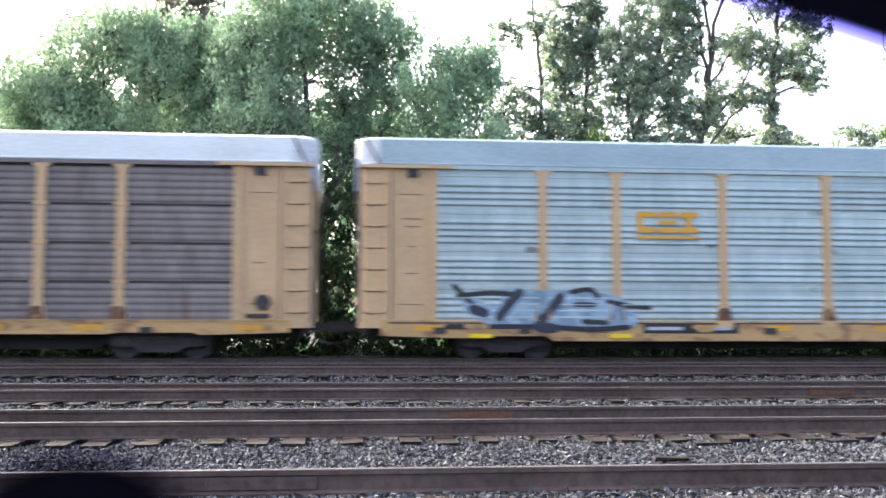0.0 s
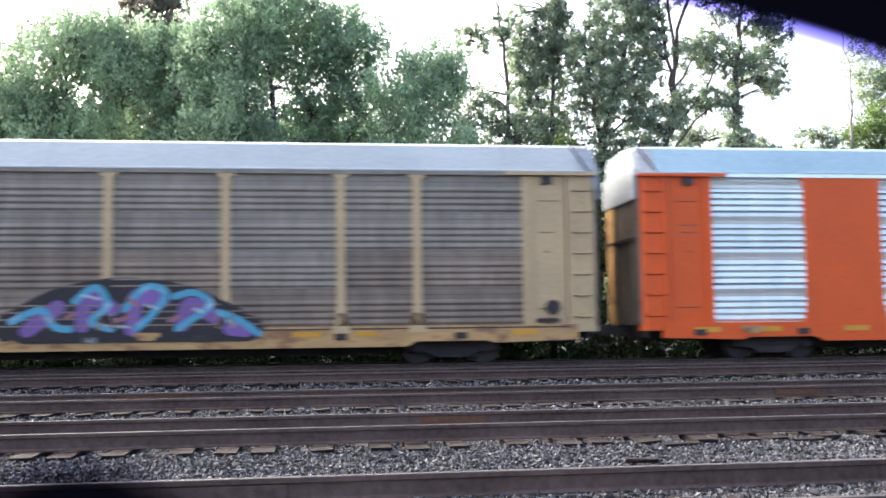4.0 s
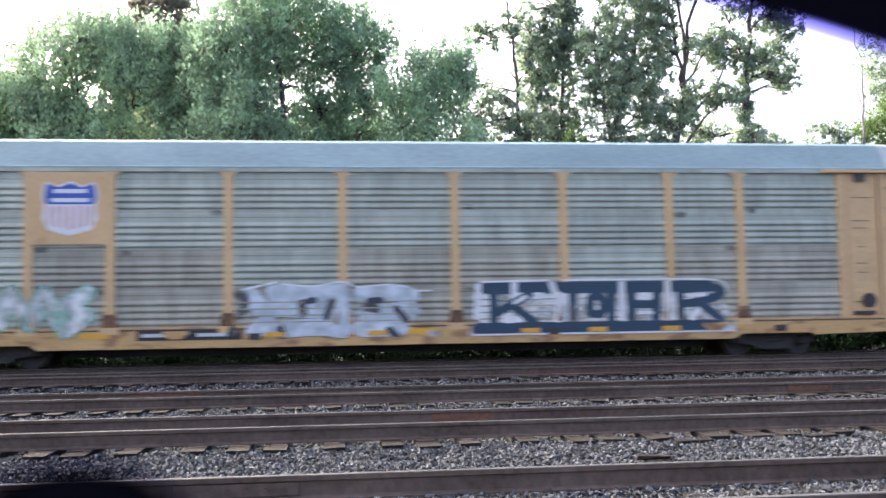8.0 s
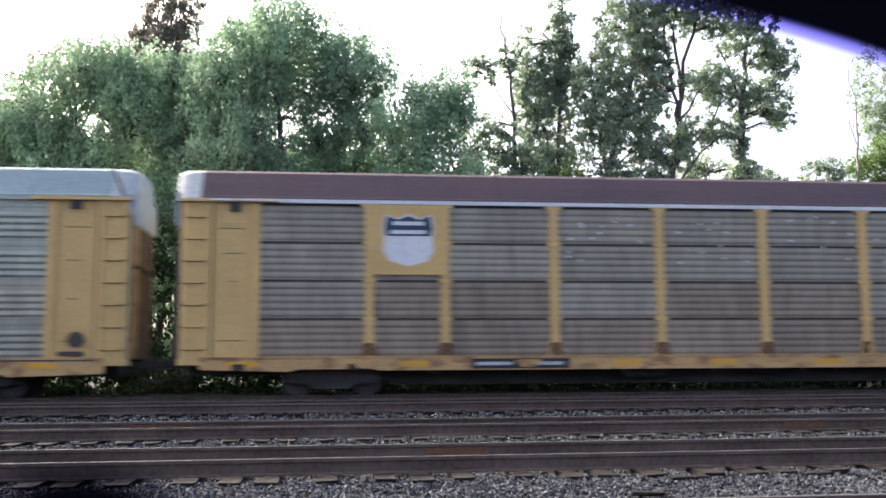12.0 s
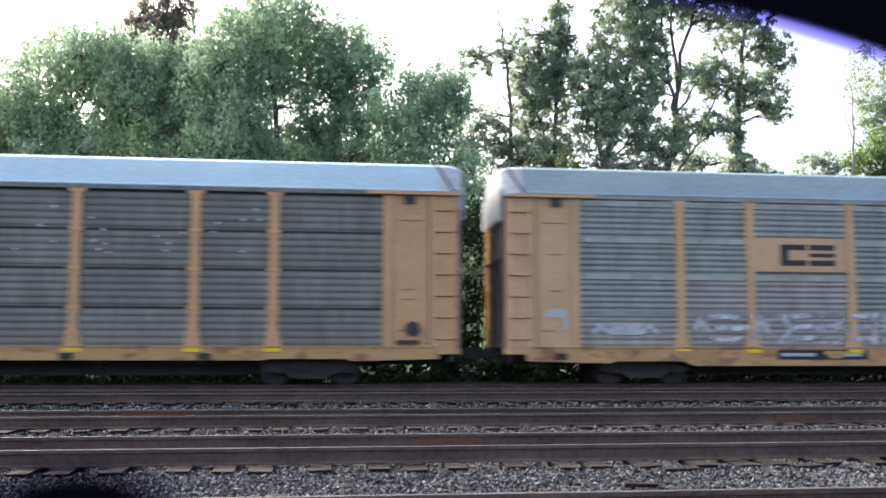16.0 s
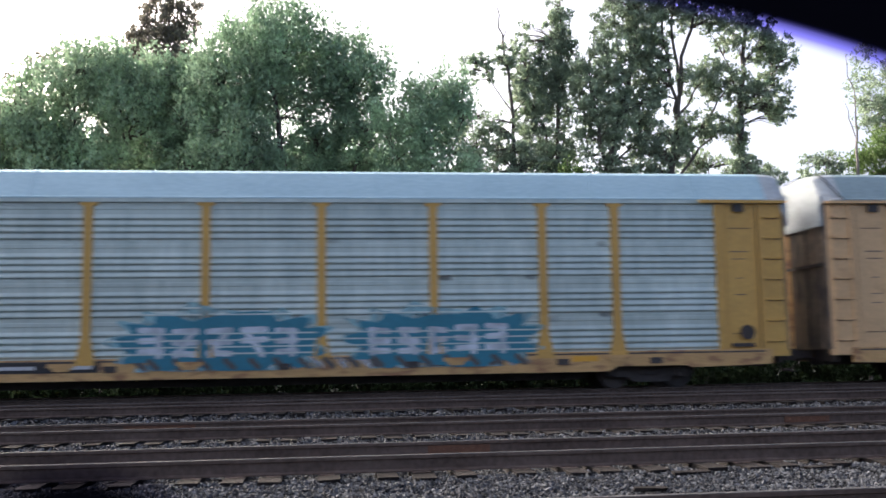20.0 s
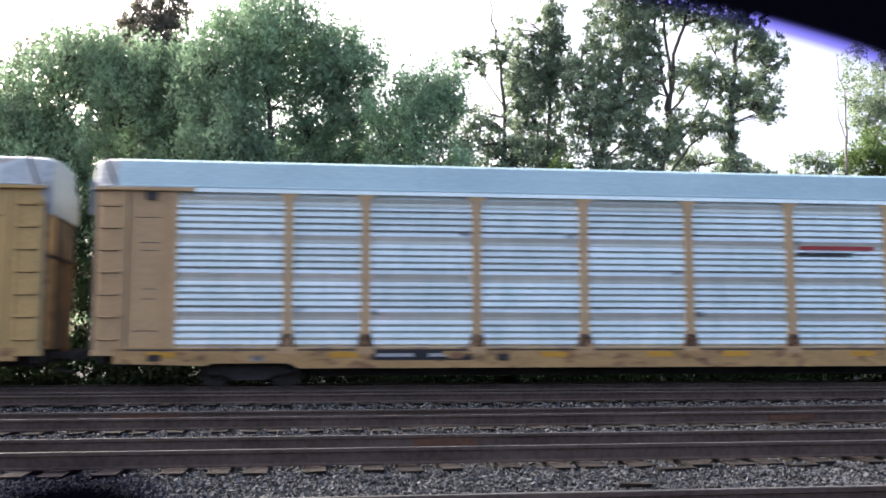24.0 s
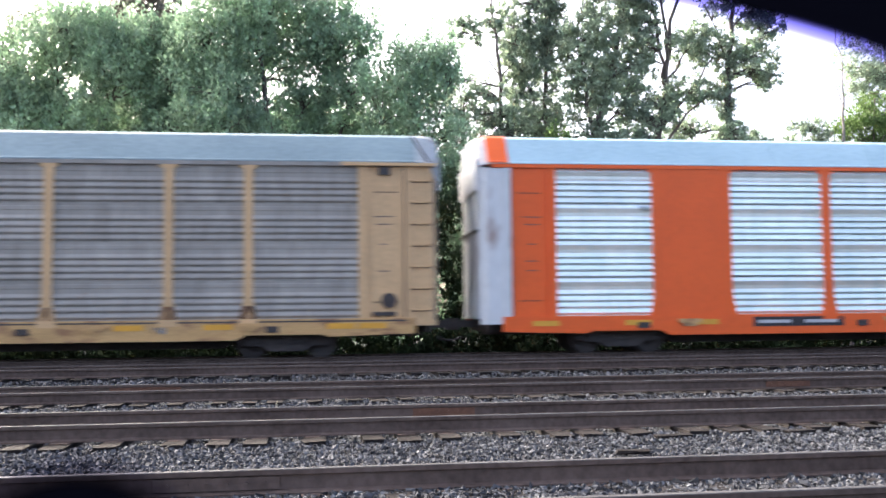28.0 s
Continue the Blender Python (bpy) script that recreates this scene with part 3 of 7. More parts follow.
def tank_mesh():
    return Solid().tube([(-2.4, -0.85, 0.58), (-2.35, -0.85, 0.58), (-1.2, -0.85, 0.58), (-1.15, -0.85, 0.58)], [0.10, 0.19, 0.19, 0.10], 14).mesh("air_tank")


def cylinder_mesh():
    return Solid().tube([(1.0, -0.8, 0.62), (2.0, -0.8, 0.62)], [0.13, 0.13], 12).mesh("brake_cylinder")


def coupler_mesh():
    s = Solid().box(13.7, 14.56, -0.10, 0.10, 0.72, 0.92)
    s.prism([(14.48, 0.66), (14.62, 0.66), (14.65, 0.80), (14.62, 0.98), (14.48, 0.98)], -0.2, 0.16)
    s.box(13.79, 13.91, -1.25, 1.25, 0.62, 0.98)
    s.tube([(14.0, -0.45, 0.75), (14.3, -0.42, 0.42), (14.64, -0.40, 0.36)], [0.03] * 3, 6)
    return s.mesh("coupler")


def plate(x0, x1, z0, z1, y=FACE, d=0.006):
    return cached(("plate", round(x1 - x0, 3), round(z1 - z0, 3), round(d, 4)), lambda: Solid().box(-(x1 - x0) / 2, (x1 - x0) / 2, -d, 0, -(z1 - z0) / 2, (z1 - z0) / 2).mesh("plate"))


def mark(car, name, mat, x0, x1, z0, z1, y=FACE, label="", parent=None, d=0.006):
    return link(name, plate(x0, x1, z0, z1, y, d), PAINT[mat], parent or car, label, ((x0 + x1) / 2, y, (z0 + z1) / 2))


SIGN_Y = FACE - 0.016


def shield(car, x, z, w, h, old=False):
    """A striped shield on a plain field, with no lettering."""
    def shape(k, low=-0.5, high=0.5):
        pts = [(-0.44, 0.46), (-0.22, 0.38), (0, 0.47), (0.22, 0.38), (0.44, 0.46), (0.50, 0.22), (0.46, 0.05), (0.49, -0.20), (0.38, -0.40), (0, -0.50), (-0.38, -0.40), (-0.49, -0.20), (-0.46, 0.05), (-0.50, 0.22)]
        return [(x + px * w * k, z + min(max(pz, low), high) * h * k) for px, pz in reversed(pts)]
    ob = link("shield_sign", Solid().prism(shape(1)[::-1], SIGN_Y - 0.004, SIGN_Y).mesh("shield"), PAINT["white"], car, "white shield-shaped sign")
    top = [(px, pz) for px, pz in shape(0.93, 0.06)][::-1]
    link("shield_top", Solid().prism(top, SIGN_Y - 0.008, SIGN_Y - 0.004).mesh("shield_top"), PAINT["navy" if old else "blue"], ob, "dark blue upper field")
    for dz, hw in ((0.29, 0.30), (0.13, 0.34)):
        link("bar", Solid().box(x - hw * w, x + hw * w, SIGN_Y - 0.012, SIGN_Y - 0.008, z + (dz - 0.035) * h, z + (dz + 0.035) * h).mesh("bar"), PAINT["white"], ob)
    if not old:
        for i in range(7):
            sx = (i - 3) * 0.125 * w
            link("stripe", Solid().box(x + sx - 0.026 * w, x + sx + 0.026 * w, SIGN_Y - 0.008, SIGN_Y - 0.004, z - (0.40 - abs(i - 3) * 0.03) * h, z + 0.03 * h).mesh("stripe"), PAINT["salmon"], ob)
    return ob


def logo_bars(car, x0, x1, z0, z1, mat, n=3, y=None, under=True):
    """An emblem that is kept as plain blocks."""
    y = y or FACE + 0.02
    w = (x1 - x0) / n
    for i in range(n):
        a, b = x0 + i * w + 0.05 * w, x0 + (i + 1) * w - 0.05 * w
        zl = z0 + (0.22 if under else 0) * (z1 - z0)
        s = Solid()
        t = 0.26 * (z1 - zl)
        s.box(a, b, y - 0.008, y, zl, zl + t).box(a, b, y - 0.008, y, z1 - t, z1)
        if i % 3 == 0:
            s.box(a, a + 0.3 * (b - a), y - 0.008, y, zl + t, z1 - t)
        elif i % 3 == 1:
            s.box(a, b, y - 0.008, y, (zl + z1) / 2 - t * 0.35, (zl + z1) / 2 + t * 0.35)
        else:
            s.box(a + 0.33 * (b - a), b - 0.33 * (b - a), y - 0.008, y, zl + t, z1 - t)
        link("emblem_block", s.mesh("emblem_block"), PAINT[mat], car)
    if under:
        mark(car, "emblem_bar", mat, x0, x1, z0, z0 + 0.10 * (z1 - z0), y, d=0.008)


GLYPHS = {  # brush strokes in a unit box: the few letters that can be read, and shapes for those that cannot
    "A": "0,0 .5,1 1,0|.2,.38 .8,.38", "C": "1,.85 .5,1 0,.6 0,.3 .5,0 1,.15", "E": "1,1 0,1 0,0 1,0|0,.5 .8,.5", "H": "0,0 0,1|1,0 1,1|0,.5 1,.5",
    "I": ".5,0 .5,1|.2,1 .8,1|.2,0 .8,0", "K": "0,0 0,1|1,1 0,.5 1,0", "O": ".5,1 0,.7 0,.3 .5,0 1,.3 1,.7 .5,1", "R": "0,0 0,1 .9,.85 .8,.55 0,.5 1,0", "S": "1,.85 .4,1 0,.75 1,.3 .6,0 0,.15",
    "q": "1,0 1,1 .1,.85 .2,.55 1,.5 0,0", "w": "0,1 1,1 1,0 0,0|1,.5 .2,.5",
    "a": ".1,0 .2,1|.75,.05 .7,.95", "b": "0,.15 .45,.95 .95,.2", "c": "0,.85 .6,1 .95,.5 .4,.05", "d": ".45,0 .5,1|.15,.5 .85,.55",
    "e": "0,.1 1,.15|.05,.5 .9,.55|0,.9 1,.95", "f": ".9,.95 .1,.6 .9,.35 .15,0", "g": "0,.5 .3,1 .8,.9 1,.4 .6,0 .2,.2",
}
LAYER = [0]


def cut(poly, axis, limit, keep):
    """A convex outline clipped at one upright or level line."""
    out = []
    for a, b in zip(poly, poly[1:] + poly[:1]):
        ia, ib = (a[axis] - limit) * keep >= 0, (b[axis] - limit) * keep >= 0
        if ia:
            out.append(a)
        if ia != ib:
            k = (limit - a[axis]) / (b[axis] - a[axis])
            out.append((a[0] + k * (b[0] - a[0]), a[1] + k * (b[1] - a[1])))
    return out


DEPTHS = {"ribbed": 0.040, "banded": 0.043, "seamed": 0.054, "plain": 0.068}


def lay(solid, poly, y, film=False):
    """Paint on the car's side: on the sheets, over the posts that it crosses, and down on the sill. y: how far one coat lies over another."""
    if film:
        coat = lambda q, at: solid.add([(a, at, b) for a, b in q], [tuple(range(len(q)))])
    else:
        LAYER[0] = (LAYER[0] + 1) % 40
        y -= 0.000012 * LAYER[0]
        coat = lambda q, at: solid.prism(q, at - 0.0015, at)
    poly = cut(poly, 1, 0.66, 1)
    if len(poly) < 3:
        return
    up, low = cut(poly, 1, BASE, 1), cut(poly, 1, BASE, -1)
    if len(up) > 2:
        coat(up, FACE + STYLE[0] + y)
        for p in POSTS:
            on = cut(cut(up, 0, p - 0.125, 1), 0, p + 0.125, -1)
            if len(on) > 2:
                coat(on, FACE - 0.003 + y)
        for p in RIBS:
            on = cut(cut(up, 0, p - 0.105, 1), 0, p + 0.105, -1)
            if len(on) > 2:
                coat(on, FACE + 0.002 + y)
    if len(low) > 2:
        coat(low, FACE - 0.042 + y)


STYLE = [0.035]
RIBS = []          # narrow upright ribs of the all-grey car, while it is painted


def brush(car, label, coats):
    """Freehand spray paint: (paint, width, paths), each coat over the one before; a path is a few points that a rounded line runs through."""
    top = None
    for level, (mat, wide, paths) in enumerate(coats):
        solid = Solid()
        for path in paths.split("|"):
            q = [Vector([float(v) for v in p.split(",")]) for p in path.split()]
            q = [q[0], *q, q[-1]] if len(q) > 1 else [q[0], q[0] - Vector((0.02, 0)), q[0] + Vector((0.02, 0)), q[0]]
            line = [q[1]]
            for a, b, c, d in zip(q, q[1:], q[2:], q[3:]):
                for k in (0.25, 0.5, 0.75, 1.0):
                    line.append(0.5 * (2 * b + (c - a) * k + (2 * a - 5 * b + 4 * c - d) * k * k + (3 * b - a - 3 * c + d) * k ** 3))
            for a, b in zip(line, line[1:]):
                ang, h = math.atan2(b[1] - a[1], b[0] - a[0]), wide / 2
                hull = [(b[0] + h * math.cos(ang + w), b[1] + h * math.sin(ang + w)) for w in (-1.57, -0.8, 0, 0.8, 1.57)]
                hull += [(a[0] + h * math.cos(ang + w), a[1] + h * math.sin(ang + w)) for w in (1.57, 2.35, 3.14, 3.93, 4.71)]
                lay(solid, hull, -0.002 * level)
        me = solid.mesh("graffiti")
        if top is None:
            top = link("graffiti", me, PAINT[mat], car, label, kind="stuff")
        else:
            link("graffiti_coat", me, PAINT[mat], top, kind="stuff")
    return top


def strokes(text, x0, x1, z0, z1, wide, y, r, wobble=0.04, step=0.0):
    """Letters drawn with a broad round brush as flat overlapping pieces: one mesh a letter."""
    letters = []
    n = len(text)
    cell = (x1 - x0) / n
    for i, ch in enumerate(text):
        if ch not in GLYPHS:
            continue
        solid = Solid()
        lift, tall = r.uniform(-wobble, wobble), r.uniform(1 - wobble, 1 + wobble)
        for line in GLYPHS[ch].split("|"):
            pts = [tuple(float(v) for v in q.split(",")) for q in line.split()]
            pts = [(x0 + cell * (i + 0.05 + 0.90 * a), z0 + (z1 - z0) * (b * tall + lift)) for a, b in pts]
            for (ax, az), (bx, bz) in zip(pts, pts[1:]):
                ang, h = math.atan2(bz - az, bx - ax), wide / 2
                hull = [(bx + h * math.cos(ang + q), bz + h * math.sin(ang + q)) for q in (-1.57, -0.8, 0, 0.8, 1.57)]
                hull += [(ax + h * math.cos(ang + q), az + h * math.sin(ang + q)) for q in (1.57, 2.35, 3.14, 3.93, 4.71)]
                lay(solid, hull, y - step * i)
        letters.append(solid.mesh("letter"))
    return letters


def blob(solid, x0, x1, z0, z1, y, r, bumps=9, spike=0.0):
    """A cloud with an uneven rim."""
    cx, cz, n = (x0 + x1) / 2, (z0 + z1) / 2, bumps * 6
    pts = []
    for i in range(n):
        a = 2 * math.pi * i / n
        k = 0.90 + 0.10 * abs(math.sin(a * bumps / 2 + 0.4)) + r.uniform(-0.02, 0.02)
        sx, sz = math.copysign(abs(math.cos(a)) ** 0.55, math.cos(a)), math.copysign(abs(math.sin(a)) ** 0.7, math.sin(a))
        tip = 1.6 * spike * (0.5 - abs((i % 6) / 6 - 0.5)) * r.uniform(0.6, 1.3)
        pts.append((cx + (x1 - x0) / 2 * sx * k + tip * math.cos(a), cz + (z1 - z0) / 2 * sz * k + tip * math.sin(a)))
    for q, w in zip(pts, pts[1:] + pts[:1]):
        lay(solid, [(cx, cz), q, w], y, True)


def welded(me):
    bm = bmesh.new()
    bm.from_mesh(me)
    bmesh.ops.remove_doubles(bm, verts=bm.verts, dist=0.0005)
    bm.to_mesh(me)
    bm.free()
    return me


def graffiti(car, text, x0, x1, z0, z1, fill, edge, back=None, shine=None, wide=0.24, spike=0.0, seed=1, label="", rim=1.55, inset=0.0):
    r = random.Random(seed)
    if text not in ("HOSER", "CAqw", "KIOER", "w"):
        text = "".join(r.choice("abcdefg") for _ in range(max(2, round(1.5 * len(text)))))
    h = z1 - z0
    y = 0.0
    top = None
    if back:
        s = Solid()
        blob(s, x0 - 0.12, x1 + 0.12, z0 - 0.08, z1 + 0.10, y, r, max(7, len(text) * 3), spike)
        top = link("graffiti", welded(s.mesh("graffiti")), PAINT[back], car, label or f"spray-painted {fill} and {edge} graffiti")
    for mat, k, dy, dz in ((edge, rim, 0.003, 0.12), (fill, 1.0, 0.006, 0.12), (shine, 0.32, 0.009, 0.18)):
        if mat:
            for me in strokes(text, x0 + inset, x1 - inset, z0 + dz * h + 0.8 * inset, z1 - (0.24 - dz) * h - inset, wide * h * k, y - (dy if rim > 1.3 else 0.003 + 0.0006 * (mat == fill)), random.Random(seed), step=0.0 if rim > 1.3 else 0.0012):
                if top is None:
                    top = link("graffiti", me, PAINT[mat], car, label or f"spray-painted {fill} graffiti")
                else:
                    link("graffiti_letter", me, PAINT[mat], top, kind="stuff")


def patch(car, x0, x1, z0, z1, mat, seed=1, label="", bumps=7):
    """A thin rolled-on coat with scribbled strokes over it."""
    s, r = Solid(), random.Random(seed)
    blob(s, x0, x1, z0, z1, 0.0, r, bumps)
    ob = link("paint_patch", welded(s.mesh("paint_patch")), PAINT[mat], car, label or "rolled-over paint patch")
    if x1 - x0 > 0.9 and mat != "smudge":
        n = max(2, round((x1 - x0) / 0.55))
        for me in strokes("".join(r.choice("abcefg") for _ in range(n)), x0 + 0.1, x1 - 0.1, z0 + 0.1, z1 - 0.15, 0.16, -0.004, r, 0.12):
            link("scribble", me, PAINT["chalk" if mat in ("haze", "white", "offwhite") else mat], ob, kind="stuff")
    return ob


def band(car, x0, x1, z0, z1, mat, label="", tilt=0.0):
    s = Solid()
    lay(s, [(x0, z0), (x1, z0 + tilt), (x1, z1 + tilt), (x0, z1)], -0.008)
    return link("paint_band", s.mesh("paint_band"), PAINT[mat], car, label)


def truck(car, x):
    t = link("truck", cached("bolster", lambda: Solid().box(-0.25, 0.25, -1.05, 1.05, 0.34, 0.78).mesh("bolster")), TRUCK, car, "dark cast steel two-axle truck", (x, 0, 0))
    for y in (-1.10, 0.96):
        link("side_frame", cached(("side_frame", y), lambda: side_frame_mesh(y)), TRUCK, t)
    for dx in (-0.89, 0.89):
        for y in (-1, 1):
            link("wheel", cached("wheel", wheel_mesh), TRUCK, t, "", pose(dx, y * GAUGE / 2, 0.42, 0, 0, 0 if y < 0 else 180))
    return t


def car_frame(spec):
    """Parts that every car has. spec: frame, sheet and roof colours, sheet style."""
    frame, sheets, style, roof = PAINT[spec["frame"]], PANEL[spec["sheet"]], spec["style"], ROOF[spec["roof"]]
    sill = PAINT[spec.get("sill", "rusty" if spec["frame"] in ("tan", "yellow", "pale", "ochre", "apricot") else spec["frame"])]
    car = thing("railcar", (0, 26.32, 0.09), spec["label"], "railcar", "train of covered car carriers")
    link("underframe", cached("under", under_mesh), UNDER, car, "black steel underframe")
    link("air_tank", cached("tank", tank_mesh), UNDER, car)
    link("brake_cylinder", cached("cylinder", cylinder_mesh), UNDER, car)
    # added black box: stands for the dark inside seen through the seams
    back = cached("shade_box", lambda: Solid().box(-13.85, 13.85, -1.40, 1.40, 0.99, 5.05).mesh("inner_wall"))
    link("inner_wall", back, UNDER, car, "dark box filling the car, painted shade seen through the seams")
    top = link("roof", cached("roof", roof_mesh), roof, car)
    for x in np.arange(-11.6, 12.5, 2.9):
        link("roof_seam", cached("seam", seam_mesh), roof, top, "", (x, 0, 0))
    turn = pose(0, 0, 0, 0, 0, 180)
    flip = Matrix.Scale(-1, 4, (1, 0, 0))
    smooth_end = spec.get("smooth", False)
    for m in (Matrix.Identity(4), turn):
        link("side_sill", cached(("sill", style), lambda: sill_mesh(style)), sill, car, "rust-stained sill" if sill == PAINT["rusty"] else "", m)
        if spec.get("collar"):
            link("roof_collar", cached("collar", lambda: Solid().along([(y * 1.008, z + 0.02) for y, z in ROOF_LINE][::-1], 13.3, 13.85).mesh("roof_collar")), PAINT[spec["collar"]], car, "painted band round the roof end", m)
        if style == "ribbed" and spec["frame"] in ("orange", "gold"):
            link("floor_slot", cached("slot", slot_mesh), frame, car, "", m)
        elif style == "ribbed":
            link("floor_slot", cached("slot", slot_mesh), UNDER, car, "dark narrow slot under the sheets", m)
        link("top_chord", cached("chord", lambda: Solid().box(-13.75, 13.75, FACE - 0.01, FACE + 0.1, 4.945, 5.045).mesh("top_chord")), spec.get("chord") and PAINT[spec["chord"]] or sheets, car, "", m)
        link("coupler", cached("coupler", coupler_mesh), TRUCK, car, "", m)
        wall = link("end_wall", cached("end_wall", end_wall_mesh), PAINT["endwhite" if smooth_end else "grime"], car, "", m)
        for y in (-1.05, -0.35, 0.35, 1.05):
            link("end_rib", cached("end_rib", end_rib_mesh), PAINT["endwhite" if smooth_end else "grime"], wall, "", (0, y, 0))
        if not smooth_end and spec["no"] not in (3, 4, 17, 9, 15):
            link("end_door", cached("end_door", end_door_mesh), PAINT["rusty" if spec["no"] % 3 else spec["frame"]], wall, "painted outer leaf of the folding end door")
        link("door_bar", cached("door_bar", lambda: Solid().box(14.10, 14.17, -1.3, 1.3, 3.25, 3.33).mesh("door_bar")), TRUCK, wall, "dark locking bar")
        if not smooth_end and spec["no"] not in (3, 8, 12, 19, 25):
            link("roof_strap", cached(("roof_strap", m == turn), lambda: strap_mesh(-0.5 if m == turn else 0.5)), UNDER, car, "dark slanting strap at the roof end", m)
        link("end_hood", cached("hood", hood_mesh), PAINT[spec.get("hood", "hood")], car, "pale roof end", m)
    for hand in (1, -1):
        def handed(key, make):
            right = cached(key, make)
            return right if hand > 0 else cached(key + "_l", lambda: mirrored(right))
        link("door_jamb", handed("jamb", jamb_mesh), frame, car)
        d = link("side_door", handed("door", door_mesh), frame, car)
        for x in (12.34, 13.18):
            link("door_rim", cached("door_rim", door_rim_mesh), frame, d, "", (hand * x, 0, 0))
        # dark strip in place of the shadow that the door's recess would cast
        link("door_gap", cached(("door_gap", hand), lambda: Solid().box(min(hand * 13.225, hand * 13.262), max(hand * 13.225, hand * 13.262), FACE + 0.045, FACE + 0.05, BASE + 0.02, TOP - 0.03).mesh("door_gap")), TRUCK, d, "dark strip painted for the shade at the door's edge")
        for z0, z1 in ((1.42, 1.78), (4.28, 4.42)):
            link("door_plate", cached(("door_plate", hand, z0), lambda: Solid().box(hand * 12.76 - 0.30, hand * 12.76 + 0.30, FACE + 0.042, FACE + 0.05, z0, z1, 0.02).mesh("door_plate")), frame, d)
            # shadow below the plate, drawn as a thin dark strip
            link("plate_shadow", cached(("plate_line", hand, z0), lambda: Solid().box(hand * 12.76 - 0.31, hand * 12.76 + 0.31, FACE + 0.044, FACE + 0.05, z0 - 0.018, z0).mesh("plate_joint")), TRUCK, d)
        c = link("corner_post", handed("corner", corner_mesh), PAINT["endwhite"] if smooth_end and spec["frame"] in ("orange", "gold") else frame, car)
        for m in (() if smooth_end else (Matrix.Identity(4), turn)):
            link("door_lip", handed("lip", lip_mesh), frame, car, "", m)
        link("far_corner", handed("far_corner", lambda: Solid().box(12.04, 14.0, 1.40, 1.50, 0.8, TOP).mesh("far_corner")), frame, car)
        for i in range(0 if smooth_end else 7):
            link("ladder_rung", cached("rung", rung_mesh), frame, c, "", (hand * 13.66, FACE + 0.03, 1.20 + i * 0.56))
            # rung's shadow as a dark strip on the corner post
            link("plate_joint", cached("rung_shadow", rung_shadow_mesh), TRUCK, c, "", (hand * 13.66, FACE + 0.038, 1.20 + i * 0.56))
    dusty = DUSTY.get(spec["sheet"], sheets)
    for i in range(9):
        x0, x1 = EDGES[i], EDGES[i + 1]
        if i in spec.get("plain", ()):
            mark(car, "plain_panel", spec["frame"], x0, x1, BASE, TOP, FACE + 0.04, d=0.03)
        else:
            for row in range(ROWS):
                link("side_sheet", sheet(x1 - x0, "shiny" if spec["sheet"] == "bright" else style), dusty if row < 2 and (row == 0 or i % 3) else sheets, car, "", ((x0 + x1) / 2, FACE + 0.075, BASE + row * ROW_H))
        if style == "banded" and i not in spec.get("plain", ()):
            for row in range(ROWS):
                link("sheet_band", cached(("band", round(x1 - x0, 3)), lambda: Solid().box(-(x1 - x0) / 2 + 0.13, (x1 - x0) / 2 - 0.13, -0.004, 0, -0.07, 0.07).mesh("sheet_band")), PANEL["grey"] if row else sheets, car, "", ((x0 + x1) / 2, FACE + 0.043, BASE + row * ROW_H + 0.885))
        link("far_side_sheet", cached(("far", i), lambda: Solid().box(x0, x1, 1.44, 1.47, BASE, TOP).mesh("far_side_sheet")), sheets, car)
    for x in POSTS:
        link("side_post", cached("post", post_mesh), frame, car, "", (x, 0, 0))
        link("side_post", cached("post", post_mesh), frame, car, "", turn @ Matrix.Translation((x, 0, 0)))
        if spec["frame"] in ("tan", "yellow", "pale", "apricot") and spec.get("tape") != "signal":
            link("rust_stain", cached("stain", lambda: Solid().prism([(-0.215, BASE + 0.01), (0.215, BASE + 0.01), (0.20, BASE + 0.10), (0.15, BASE + 0.34), (-0.15, BASE + 0.34), (-0.20, BASE + 0.10)], FACE - 0.0015, FACE).mesh("rust_stain")), PAINT["stain"], car, "brown rust stain at a post's foot", (x, -0.0005, 0))
        if style == "ribbed":
            link("post_foot", cached("foot", foot_mesh), frame, car, "", (x, 0, 0))
    if style == "seamed" and spec["frame"] != "silver":
        for row in range(1, ROWS):
            z = BASE + row * ROW_H - 0.03
            # added dark strip behind the open seam, so that it reads as deep shade
            link("seam_rail", cached("seam_rail", lambda: Solid().box(-12.04, 12.04, FACE + 0.097, FACE + 0.112, -0.05, 0.05).mesh("seam_rail")), TRUCK, car, "", (0, 0, z))
            for x in POSTS:
                link("post_clamp", cached("clamp", lambda: Solid().box(-0.17, 0.17, -0.03, 0.05, -0.045, 0.045, 0.012).mesh("post_clamp")), frame, car, "", (x, FACE + 0.012, z))
    for x in (-10.2, 10.2):
        truck(car, x)
    small_marks(car, spec)
    return car


def mirrored(mesh):
    m = mesh.copy()
    m.transform(Matrix.Scale(-1, 4, (1, 0, 0)))
    m.flip_normals()
    return m


